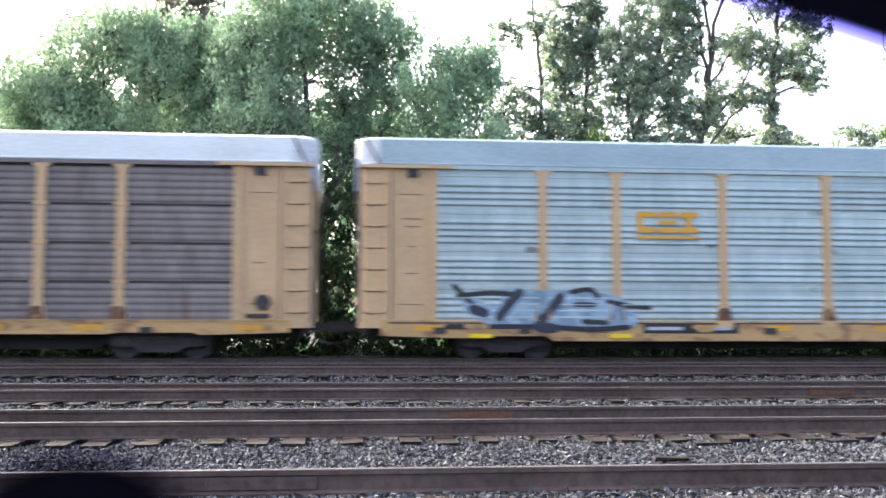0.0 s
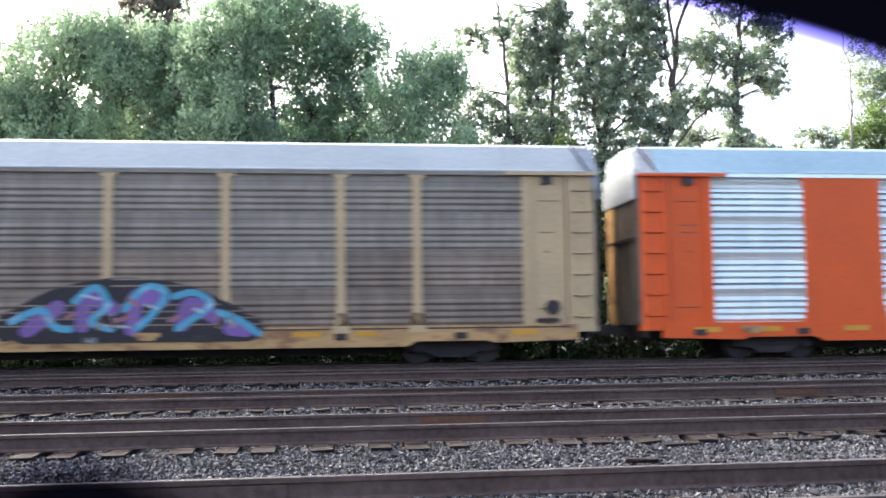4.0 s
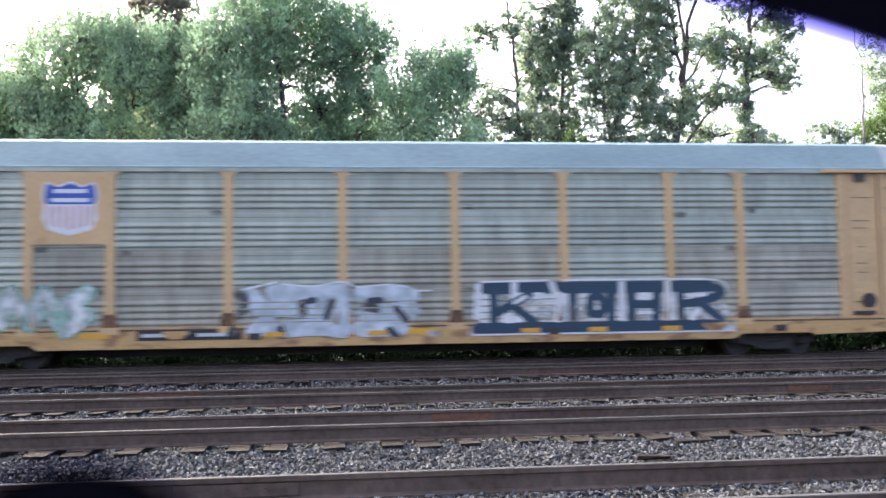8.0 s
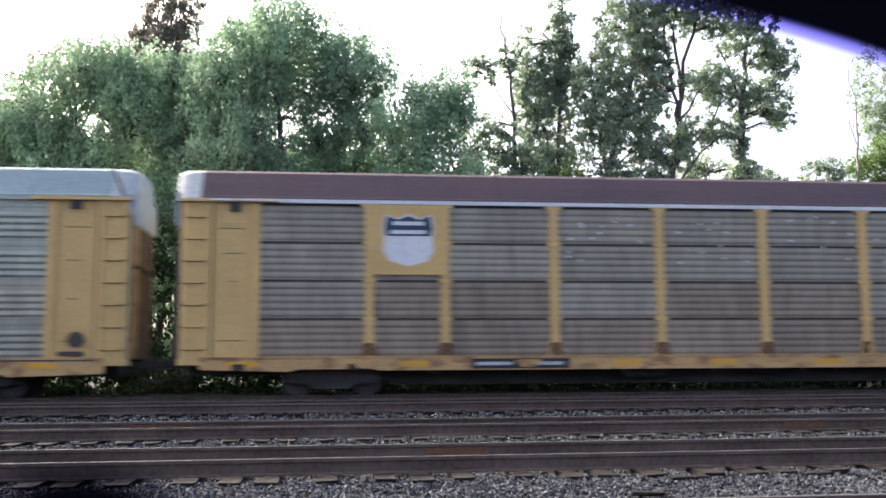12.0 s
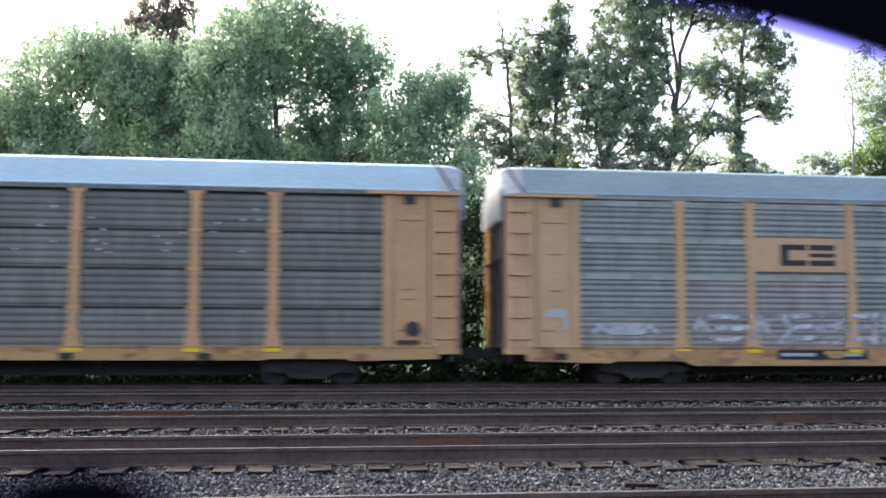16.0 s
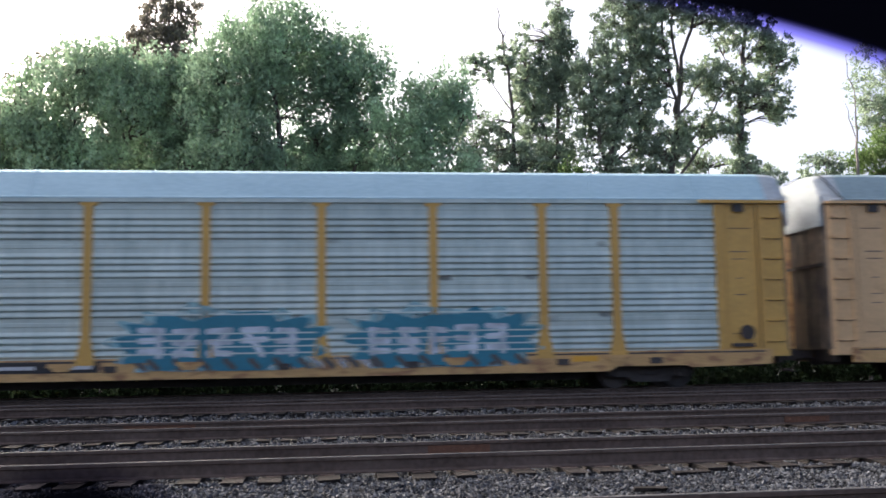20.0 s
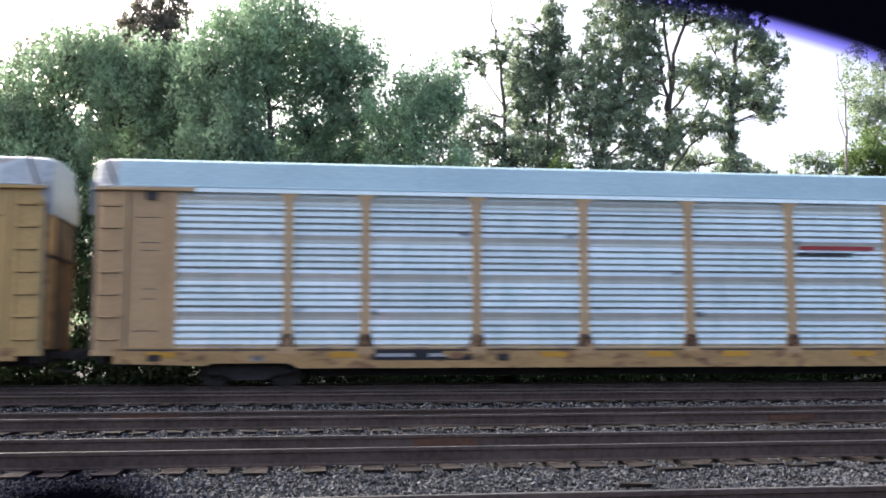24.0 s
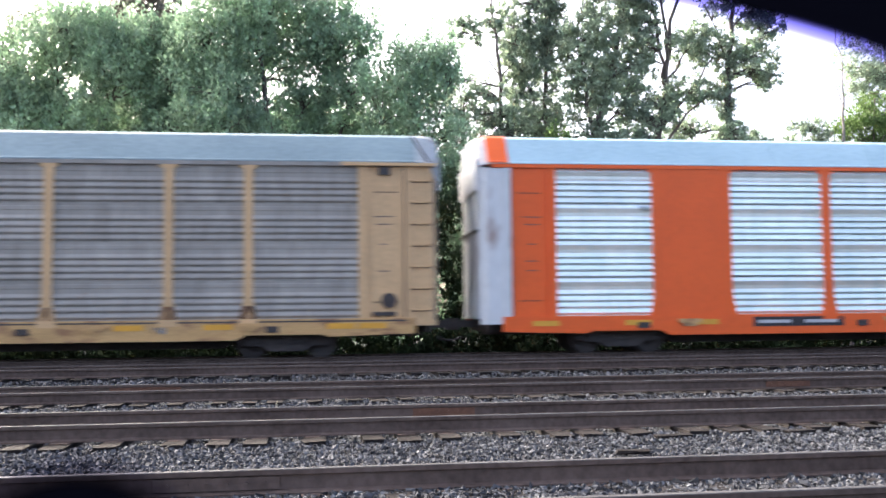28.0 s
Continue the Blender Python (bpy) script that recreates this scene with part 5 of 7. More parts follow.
        brush(c, "brick red rounded letters with white edges", (
            ("white", 0.40, "-4.05,1.75 -4.5,1.9 -4.9,1.5 -4.8,1.0 -4.4,0.85 -4.05,1.0|-3.7,0.85 -3.5,1.6 -3.2,1.85 -2.9,1.6 -2.7,0.85|-1.3,0.85 -1.3,1.88 -1.9,1.8 -2.0,1.5 -1.4,1.4|-1.6,1.4 -2.1,0.85|-0.2,1.88 -0.7,1.6 -0.7,1.1 -0.2,0.85 0.3,1.1 0.3,1.6 -0.2,1.88"),
            ("brick", 0.19, "-4.05,1.75 -4.5,1.9 -4.9,1.5 -4.8,1.0 -4.4,0.85 -4.05,1.0|-3.7,0.85 -3.5,1.6 -3.2,1.85 -2.9,1.6 -2.7,0.85|-3.5,1.3 -2.9,1.3|-1.3,0.85 -1.3,1.88 -1.9,1.8 -2.0,1.5 -1.4,1.4|-1.6,1.4 -2.1,0.85|-0.2,1.88 -0.7,1.6 -0.7,1.1 -0.2,0.85 0.3,1.1 0.3,1.6 -0.2,1.88|-0.6,1.4 0.2,1.35")))
        brush(c, "blue bubble graffiti with pale crests", (
            ("cyan", 0.50, "1.8,1.8 2.6,1.7 3.2,1.75|1.9,1.2 2.6,1.0|2.8,1.35 4.2,1.3|4.6,1.65 5.4,1.4 6.2,1.4 7.4,1.3|3.2,1.0 4.6,0.95|5.0,1.0 7.3,1.0"),
            ("powder", 0.12, "1.6,2.02 2.5,2.0 3.4,1.95 4.2,1.8|4.6,1.9 5.4,1.72 7.0,1.6 7.6,1.4|2.2,1.35 3.0,1.25"),
            ("steel", 0.09, "2.2,1.5 3.0,1.5|3.6,1.6 3.8,1.0|5.1,1.5 5.8,1.15|6.5,1.3 7.0,0.95|2.8,0.95 3.3,1.2|4.4,1.3 4.7,1.0"),
            ("stain", 0.12, "4.1,1.1 4.4,0.9|6.1,0.95 6.5,0.85"),
            ("white", 0.05, "1.7,2.06 2.4,2.06|4.7,1.95 5.3,1.8|3.0,1.6 3.4,1.62")))
        graffiti(c, "WMW", -11.9, -9.6, 1.3, 1.8, "haze", "", wide=0.16, seed=4)
    elif no == 11:
        brush(c, "dusty pink, black, white and blue wild graffiti", (
            ("dusty", 0.52, "-3.9,1.85 -2.9,1.75 -1.6,2.0 -0.6,1.85 0.1,1.7 1.0,1.85 1.8,2.0"),
            ("rose", 0.40, "-3.6,1.5 -2.0,1.45 -0.8,1.35 0.6,1.45 1.5,1.5|-3.7,1.1 -1.5,1.2"),
            ("ink", 0.30, "-3.7,0.95 -2.8,1.05 -1.9,1.1|-1.4,1.4 -0.8,0.85|0.0,1.2 0.8,1.35 1.5,1.5 2.1,1.62|0.6,1.2 0.3,0.8|1.2,1.3 1.0,0.9|-3.9,1.38 -2.4,1.4|-2.0,1.2 -1.7,0.8|2.3,1.2 2.5,0.9"),
            ("cyan", 0.25, "-3.6,0.78 -3.0,0.92 -2.3,0.78|-1.4,1.98 -1.1,1.8|-0.2,1.55 0.2,1.55|0.6,0.78 1.1,1.05|1.5,1.68 1.65,1.85|1.65,0.78 2.0,0.82|2.05,1.25 2.15,1.25"),
            ("white", 0.15, "-4.0,2.08 -3.8,1.85 -3.5,1.75|-1.5,2.2 -1.2,1.8 -0.6,1.75|0.9,2.05 1.2,1.98|1.65,2.25 2.1,2.15 2.2,1.8 1.9,1.55|-0.9,1.2 -0.6,0.8|0.2,0.74 1.0,0.74|1.3,1.35 1.9,1.4 2.2,1.05|-2.5,1.45 -1.9,1.2"),
            ("white", 0.06, "-3.4,2.0 -2.7,1.93 -1.9,2.1 -1.5,2.3 -1.2,2.25 -0.5,2.15|-3.3,1.3 -2.6,1.3 -2.2,1.5|-0.2,1.35 0.3,1.4 0.9,1.6|-3.0,1.72 -2.3,1.75|-0.2,1.85 0.3,1.95 1.0,2.08")))
        brush(c, "black bubble letters on a greyish pink ground", (
            ("pink", 0.55, "3.3,1.1 8.2,1.0|3.6,1.4 7.8,1.4"),
            ("ink", 0.50, "3.85,1.0 4.1,1.5 4.5,1.65 4.8,1.3 5.0,0.95|5.4,1.65 5.9,1.68|6.6,1.62 7.0,1.65 7.0,1.4|7.8,1.75 7.95,1.5|5.0,0.95 5.4,0.95"),
            ("ink", 0.26, "5.7,1.6 6.3,1.2|6.0,1.05 6.9,1.0|8.3,1.3 9.0,0.85|7.6,1.25 8.1,1.3|2.9,1.5 3.5,1.6"),
            ("dusty", 0.20, "4.4,1.45 4.4,1.15|5.5,1.35 6.0,0.95 5.3,0.85|7.3,1.15 8.0,1.05|8.25,1.85 8.6,1.5"),
            ("haze", 0.06, "4.1,1.98 4.5,2.02 4.9,1.9|5.3,1.98 6.0,2.08|6.4,1.88 7.1,1.98 7.4,1.7|7.8,2.0 8.3,2.05|6.3,1.35 7.0,1.25")))
        patch(c, -11.8, -9.7, 1.2, 1.9, "haze", 9)
    elif no == 12:
        patch(c, 7.4, 8.8, 0.9, 1.9, "lilac", 4, "faded lilac graffiti patch")
        mark(c, "roof_end_frame", "white", -13.3, -11.3, 4.97, 5.02, FACE - 0.10, d=0.02)
    elif no == 14:
        brush(c, "faded red spray haze", (("pink", 0.42, "3.0,1.6 3.2,1.5|5.2,2.25 6.4,2.3 6.9,2.1|9.4,1.9 9.7,1.6|11.1,1.6 11.3,1.45"), ("rose", 0.16, "4.6,2.2 5.4,2.3|6.7,2.05 6.9,1.95|9.3,2.2 9.6,2.0")))
        brush(c, "dark green letters with broad yellow-green edges", (
            ("green", 0.34, "3.75,2.1 3.6,1.2 3.8,0.9|4.4,1.9 4.4,0.95|5.0,2.15 4.45,1.7 4.5,1.15 5.2,0.95 5.75,1.2 5.6,1.9 5.0,2.15|6.9,1.95 6.2,2.1 5.95,1.8 6.2,1.4 7.2,1.5 7.3,1.1 6.6,0.95|7.3,1.95 8.0,2.2 8.8,2.2 9.4,1.9|7.4,1.85 7.5,1.05|7.6,1.0 9.0,1.0|8.6,2.0 8.6,1.1|8.7,1.5 9.3,1.6|8.9,1.8 9.4,1.75"),
            ("green", 0.42, "9.0,1.45 9.8,1.05 10.6,0.95 11.4,0.95|10.35,1.85 10.8,1.5 11.4,1.05|9.2,1.2 11.1,0.9"),
            ("lime", 0.24, "3.5,2.0 3.3,1.3 3.4,0.95|3.5,0.88 4.1,0.78|4.15,2.0 4.1,1.2|5.1,1.72 4.85,1.4 5.15,1.2 5.4,1.55 5.1,1.72|6.5,1.55 7.1,1.85|5.6,1.0 5.6,0.78|7.7,1.9 8.1,1.4 8.2,1.15 7.6,1.15|8.3,2.2 8.3,1.9 8.5,1.5|9.0,1.4 9.3,1.05 9.6,0.78|10.1,1.88 10.3,1.5 10.4,1.3"),
            ("lime", 0.10, "4.2,0.92 5.3,0.80 5.9,0.95|6.1,1.1 6.9,0.80|7.0,1.9 7.6,2.15 8.3,2.3|9.4,1.5 10.2,1.15"),
            ("red", 0.26, "9.55,1.45 10.15,1.25|6.75,2.15 6.9,2.05"),
            ("frost", 0.14, "6.3,1.78 6.5,1.66|3.3,1.3 3.35,1.1|4.15,1.35 4.12,1.2|8.4,1.75 8.5,1.55|10.3,1.5 10.4,1.35|6.7,1.5 7.0,1.45|9.0,1.4 9.15,1.2|10.7,0.78 11.4,0.78|10.7,1.75 11.2,1.75"),
            ("rusty", 0.14, "6.2,1.3 6.7,1.32|8.9,0.78 9.1,0.78"),
            ("maroon", 0.16, "7.7,0.78 8.8,0.76|3.9,0.76 5.0,0.74")))
        for k, x in enumerate(np.arange(-12.05, 12.4, 1.1)):
            for row in range(ROWS):
                link("vent_slots", cached("slots", lambda: Solid().box(-0.36, 0.36, -0.004, 0, -0.055, -0.04).box(-0.36, 0.36, -0.004, 0, -0.008, 0.008).box(-0.36, 0.36, -0.004, 0, 0.04, 0.055).mesh("vent_slots")), PAINT["steel"], c, "", (float(x), FACE + 0.073, BASE + row * ROW_H + 0.55))
        graffiti(c, "NTEV", -8.0, -2.6, 0.95, 1.95, "sky", "pink", wide=0.34, seed=5, rim=1.35)
        mark(c, "paint_patch", "mint", -0.4, 2.4, 1.05, 2.15, FACE - 0.004, "pale green paint patch")
        for x in np.arange(-12.6, 13.0, 1.1):
            if min(abs(x - p) for p in POSTS) > 0.3:
                link("rib_post", cached("rib", lambda: Solid().box(-0.10, 0.10, FACE + 0.005, FACE + 0.08, BASE - 0.25, TOP).mesh("rib_post")), PAINT["silver"], c, "", (x, 0, 0))
        # bright reflections on the grey side, painted as pale patches
        for x, w, mat in ((-7.9, 0.5, "offwhite"), (-3.2, 0.6, "chalk"), (-2.1, 0.5, "chalk"), (1.0, 0.6, "white"), (5.5, 0.6, "chalk"), (6.6, 0.62, "white"), (7.8, 0.6, "chalk"), (10.0, 0.5, "haze")):
            mark(c, "paint_patch", mat, x - w / 2, x + w / 2, 4.12, 4.5, FACE + 0.066, "white patch painted as a bright reflection")
        mark(c, "reflector", "signal", 13.35, 13.6, 1.10, 1.62, FACE - 0.02, "upright yellow reflector")
    elif no == 16:
        graffiti(c, "GISGSEES", -9.0, -2.1, 1.0, 2.0, "chalk", "", wide=0.13, seed=3, label="thin white spray scrawl")
        graffiti(c, "NWZ", -11.7, -9.9, 1.3, 1.65, "offwhite", "", wide=0.3, seed=3)
        brush(c, "thin powder blue spray", (("powder", 0.3, "-0.3,0.85 2.6,0.82|0.2,1.1 1.8,1.05|0.8,1.35 1.5,1.28"),))
        patch(c, -13.0, -12.3, 1.4, 2.0, "offwhite", 4)
    elif no == 17:
        brush(c, "black bubble letters with thin mint edge", (
            ("mint", 0.30, "-1.42,2.1 -1.38,1.4 -1.2,0.82|-1.2,0.76 0.4,0.72 2.0,0.74 3.7,0.76|-0.6,0.9 3.6,0.9|-1.2,2.2 -0.4,2.22|0.1,2.22 0.8,2.2|1.1,2.3 1.6,2.2|2.0,2.2 2.5,2.15|3.9,1.4 3.95,1.0"),
            ("ink", 0.42, "-1.1,2.1 -1.04,1.5 -0.63,1.0 0.1,1.1|-0.55,2.08 -0.48,1.6|0.1,2.05 0.4,1.6 0.72,1.0|0.66,2.08 0.74,1.6|1.08,2.15 1.25,1.6 1.46,1.3|1.6,2.0 1.85,1.55|1.3,1.02 2.25,1.1|2.1,2.05 2.4,1.72 2.66,1.45|2.55,0.98 3.2,1.0 3.72,1.15 3.45,1.48 2.95,1.25"),
            ("ink", 0.22, "-0.2,1.35 0.2,1.3|0.3,1.9 0.5,1.9|1.2,1.9 1.5,1.95|2.2,1.9 2.5,1.95"),
            ("foam", 0.055, "-0.7,1.32 -0.3,1.52 0.1,1.48 0.32,1.3|1.0,1.3 1.6,1.4 2.1,1.5 2.4,1.25|2.75,1.4 3.3,1.68 3.85,1.5 3.98,1.1|-0.85,2.3 -0.82,1.7|0.42,2.2 0.5,1.9|1.35,2.25 1.45,1.85|0.92,2.3 0.95,1.6 1.02,1.0"),
            ("smudge", 0.10, "-1.3,2.36 -0.4,2.38|0.0,2.36 0.8,2.36|1.0,2.46 1.6,2.36|1.9,2.36 2.6,2.34")))
        graffiti(c, "GSE", -6.2, -2.6, 0.70, 2.1, "mint", "black", wide=0.16, seed=4, rim=2.4)
        brush(c, "three black rounded strokes", (("ink", 0.52, "-8.6,1.62 -8.5,1.2|-7.9,1.62 -7.8,1.2|-7.1,1.66 -7.0,1.2"), ("smudge", 0.1, "-8.9,1.0 -6.8,0.98")))
    elif no == 19:
        for x0, x1, seed in ((-3.5, 1.45, 6), (2.25, 7.0, 7)):
            spikes = Solid()
            blob(spikes, x0 - 0.05, x1 + 0.05, 0.75, 2.05, 0.0, random.Random(seed), 13, 0.42)
            back = link("graffiti", welded(spikes.mesh("graffiti")), PAINT["foam"], c, "pale letters with dark edge on deep teal spikes")
            spikes = Solid()
            blob(spikes, x0 + 0.05, x1 - 0.05, 0.78, 1.95, -0.003, random.Random(seed + 9), 11, 0.30)
            link("graffiti_coat", welded(spikes.mesh("graffiti_coat")), PAINT["ocean"], back, kind="stuff")
            r, x = random.Random(seed), x0 + 0.35
            pale, dark, slant = [], [], []
            while x < x1 - 0.8:
                w, z = r.uniform(0.62, 0.80), r.uniform(1.62, 1.72)
                for k in range(3):
                    if r.random() < 0.85:
                        pale.append(f"{x + 0.1:.2f},{z - 0.27 * k:.2f} {x + w - 0.12:.2f},{z - 0.27 * k + r.uniform(-0.04, 0.04):.2f}")
                pale.append(f"{x + 0.15 + r.choice((0, w - 0.35)):.2f},{z:.2f} {x + 0.15 + r.choice((0, w - 0.35)):.2f},1.05")
                dark.append(f"{x:.2f},{z + 0.05:.2f} {x - 0.02:.2f},1.05 {x + w * 0.8:.2f},1.0")
                slant.append(f"{x:.2f},0.95 {x + 0.22:.2f},0.75")
                x += w + 0.08
            brush(c, "pale letters with dark edges", (("steel", 0.15, "|".join(dark + slant)), ("frost", 0.15, "|".join(pale))))
        brush(c, "grey and dark slanting strokes along the sill", (
            ("haze", 0.16, "|".join(f"{x:.2f},0.92 {x + 0.2:.2f},0.74" for x in np.arange(-3.1, 6.6, 0.62))),
            ("steel", 0.14, "|".join(f"{x:.2f},0.92 {x + 0.2:.2f},0.74" for x in np.arange(-2.8, 6.6, 0.62)))))
        graffiti(c, "OO", -11.6, -9.5, 0.8, 2.0, "mint", "", wide=0.4, seed=5)
        graffiti(c, "WOB", -9.0, -6.9, 0.9, 1.9, "offwhite", "mint", wide=0.3, seed=5)
        mark(c, "notice", "steel", -12.75, -12.3, 3.6, 4.5, FACE + 0.046, "grey notice")
    elif no == 20:
        brush(c, "white rolled-on letters with thin black crests", (
            ("chalk", 0.5, "-3.6,1.65 -2.8,1.72 -2.0,1.68 -1.5,1.7|-3.7,1.25 -1.2,1.25|-3.6,1.0 -1.1,1.0|-0.95,1.75 -0.8,1.4 -1.0,1.0"),
            ("chalk", 0.4, "0.45,1.7 0.5,1.05|0.6,1.7 1.5,1.68 1.5,1.2|0.4,1.0 1.5,0.95"),
            ("haze", 0.46, "2.3,1.65 2.9,1.7 3.5,1.62 4.5,1.65|2.3,1.3 4.4,1.28|2.2,1.0 4.4,0.98|4.75,1.65 4.7,1.0"),
            ("ink", 0.045, "-3.9,1.85 -3.5,1.95 -3.2,1.9|-3.1,1.92 -2.6,2.02 -2.2,1.95 -1.9,2.0 -1.6,1.92 -1.2,2.05|-0.9,1.95 -0.7,1.92|0.1,1.85 0.5,1.75|0.7,1.85 1.5,1.86|-4.0,0.72 -2.0,0.74|0.2,0.78 1.6,0.76"),
            ("smudge", 0.10, "7.5,1.6 8.1,1.5 8.7,1.6|7.6,1.2 8.0,1.35 8.3,1.1 8.8,1.2|9.1,1.6 9.6,1.4|7.9,1.6 7.8,0.9|8.5,1.5 8.6,0.9|9.3,1.5 9.1,0.85"), ("smudge", 0.35, "-0.3,1.5 0.2,1.5"),
            ("haze", 0.07, "7.3,1.75 7.8,1.6 8.3,1.72 9.0,1.65|9.1,1.2 9.3,1.5 9.7,1.6|7.2,1.3 7.25,0.95 8.0,1.0 8.8,0.98|9.2,1.0 9.7,1.05 9.9,0.8"),
            ("chalk", 0.14, "6.0,2.0 6.7,1.97|9.45,2.02 9.65,2.0|9.55,1.7 9.7,1.7|5.0,1.05 5.0,0.78")))
        brush(c, "round white spray mark with a dark middle", (("haze", 0.26, "-10.8,1.8 -11.25,1.5 -10.8,1.12 -10.35,1.5 -10.8,1.8"), ("ink", 0.20, "-10.8,1.45")))
    elif no == 21:
        brush(c, "white rolled-on paint in ragged patches", (
            ("chalk", 0.40, "-10.8,1.65 -10.6,1.3 -10.7,1.0|-10.6,1.1 -9.6,1.15|-10.3,1.35 -9.8,1.2"),
            ("haze", 0.42, "-8.9,1.65 -8.6,1.5|-8.9,1.25 -8.1,1.2|-8.8,1.0 -7.9,1.0"),
            ("chalk", 0.46, "-7.0,1.75 -5.6,1.78 -4.4,1.72|-7.0,1.4 -5.4,1.42 -4.1,1.36|-7.1,1.08 -5.0,1.08 -4.2,1.12"),
            ("haze", 0.12, "-7.1,2.05 -6.6,2.0 -6.1,2.06 -5.4,2.0|-4.9,2.08 -4.4,2.0 -4.2,1.8"),
            ("smudge", 0.05, "-6.9,1.9 -6.5,1.6 -6.2,1.9|-5.8,1.7 -5.5,1.2|-5.0,1.85 -4.7,1.3 -4.4,1.5|-6.6,1.2 -6.0,1.0"),
            ("violet", 0.10, "-7.0,0.86 -6.2,0.84|-5.4,0.85 -4.8,0.84")))
        brush(c, "grey rubbed-out emblem with white flecks", (
            ("smudge", 0.30, "-6.4,3.5 -5.6,3.5 -4.8,3.45|-6.3,3.72 -5.6,3.75 -4.9,3.72|-5.9,3.9 -5.3,3.92"),
            ("haze", 0.09, "-8.9,4.45 -8.8,4.2|-8.6,4.4 -8.5,4.0|-8.2,4.4 -8.1,4.1|-6.9,4.5 -6.6,4.3|-6.3,4.4 -6.0,4.42|-5.2,4.6 -4.9,4.5|-8.4,3.6 -8.3,3.4|-6.8,3.95 -6.5,3.9|-4.6,4.2 -4.3,4.22")))
        patch(c, -12.9, -12.3, 1.8, 2.8, "offwhite", 2)
        graffiti(c, "HEKLX", 2.0, 7.5, 0.9, 2.0, "haze", "steel", wide=0.2, seed=4)
    elif no == 22:
        graffiti(c, "JEWIGEN", 7.0, 11.6, 0.72, 2.15, "offwhite", "black", wide=0.16, seed=3, rim=2.2)
        graffiti(c, "BISTON", 1.2, 6.2, 1.1, 1.95, "haze", "", wide=0.16, seed=5)
    elif no == 24:
        brush(c, "faded white painted-over patches", (
            ("frost", 0.50, "-8.75,1.25 -8.3,1.6 -7.8,1.7|-8.6,1.15 -7.7,1.2"),
            ("haze", 0.50, "-4.0,1.65 -3.0,1.7 -1.9,1.68|-4.0,1.25 -1.8,1.22|-1.1,1.65 -0.3,1.6|-1.1,1.25 0.8,1.2|0.0,1.45 0.9,1.35"),
            ("mint", 0.42, "2.0,1.2 3.4,1.15|2.3,1.5 2.8,1.55"),
            ("chalk", 0.26, "-6.8,1.55 -6.4,1.65|-6.7,1.3 -6.5,1.25|-7.1,1.1 -7.0,1.1"),
            ("smudge", 0.05, "-8.5,1.6 -8.0,1.3|-3.6,1.75 -3.2,1.3 -2.6,1.6|-0.8,1.5 -0.2,1.3 0.4,1.5|2.3,1.3 2.9,1.4")))
        patch(c, -13.0, -12.2, 1.15, 1.6, "offwhite", 2)
        mark(c, "notice", "amber", -12.85, -12.2, 3.6, 4.0, FACE + 0.046, "yellow notice")
    elif no == 25:
        flake = Solid()
        for x, z, w, h in ((-8.02, 4.36, 0.34, 0.30), (-7.92, 4.02, 0.26, 0.26), (-8.12, 3.84, 0.16, 0.10), (-8.62, 4.44, 0.2, 0.07), (-7.82, 3.66, 0.12, 0.16)):
            n, r = 11, random.Random(int(z * 100))
            flake.prism([(x + w / 2 * r.uniform(0.6, 1.1) * math.cos(6.283 * k / n), z + h / 2 * r.uniform(0.6, 1.1) * math.sin(6.283 * k / n)) for k in range(n)], SIGN_Y - 0.014, SIGN_Y - 0.0125)
        link("flaked_paint", flake.mesh("flaked_paint"), PAINT["yellow"], c, "flaked bare patches on the shield", kind="stuff")
        brush(c, "dark worn smears", (("smudge", 0.36, "-11.8,4.6 -10.6,4.55 -9.6,4.6|-11.8,4.25 -10.8,4.3 -9.7,4.22|-11.8,3.5 -10.4,3.6 -9.5,3.62"), ("smudge", 0.20, "-11.7,4.45 -11.2,4.7|-10.4,4.35 -9.9,4.65|-11.6,3.3 -9.6,3.4|-10.7,3.75 -10.0,3.8"), ("haze", 0.16, "-10.95,4.5 -10.75,4.45|-10.3,4.0 -10.2,3.95")))
        patch(c, -4.1, -2.7, 1.2, 2.0, "haze", 5)
        patch(c, 3.6, 4.1, 1.2, 1.9, "offwhite", 5)
        graffiti(c, "SEAN", 5.0, 9.0, 0.7, 1.7, "haze", "steel", wide=0.3, seed=5)
    elif no == 13:
        graffiti(c, "REX", -3.0, 1.0, 0.9, 1.9, "offwhite", "navy", wide=0.26, seed=5)


cars = []
for no, spec in enumerate(CARS):
    spec["no"] = no
    STYLE[0] = DEPTHS[spec["style"]]
    c = car_frame(spec)
    if spec.get("mark"):
        emblem(c, spec["mark"], spec)
    RIBS[:] = [x for x in np.arange(-12.6, 13.0, 1.1) if min(abs(x - p) for p in POSTS) > 0.3] if no == 14 else []
    decorate(no, c)
    cars.append(c)


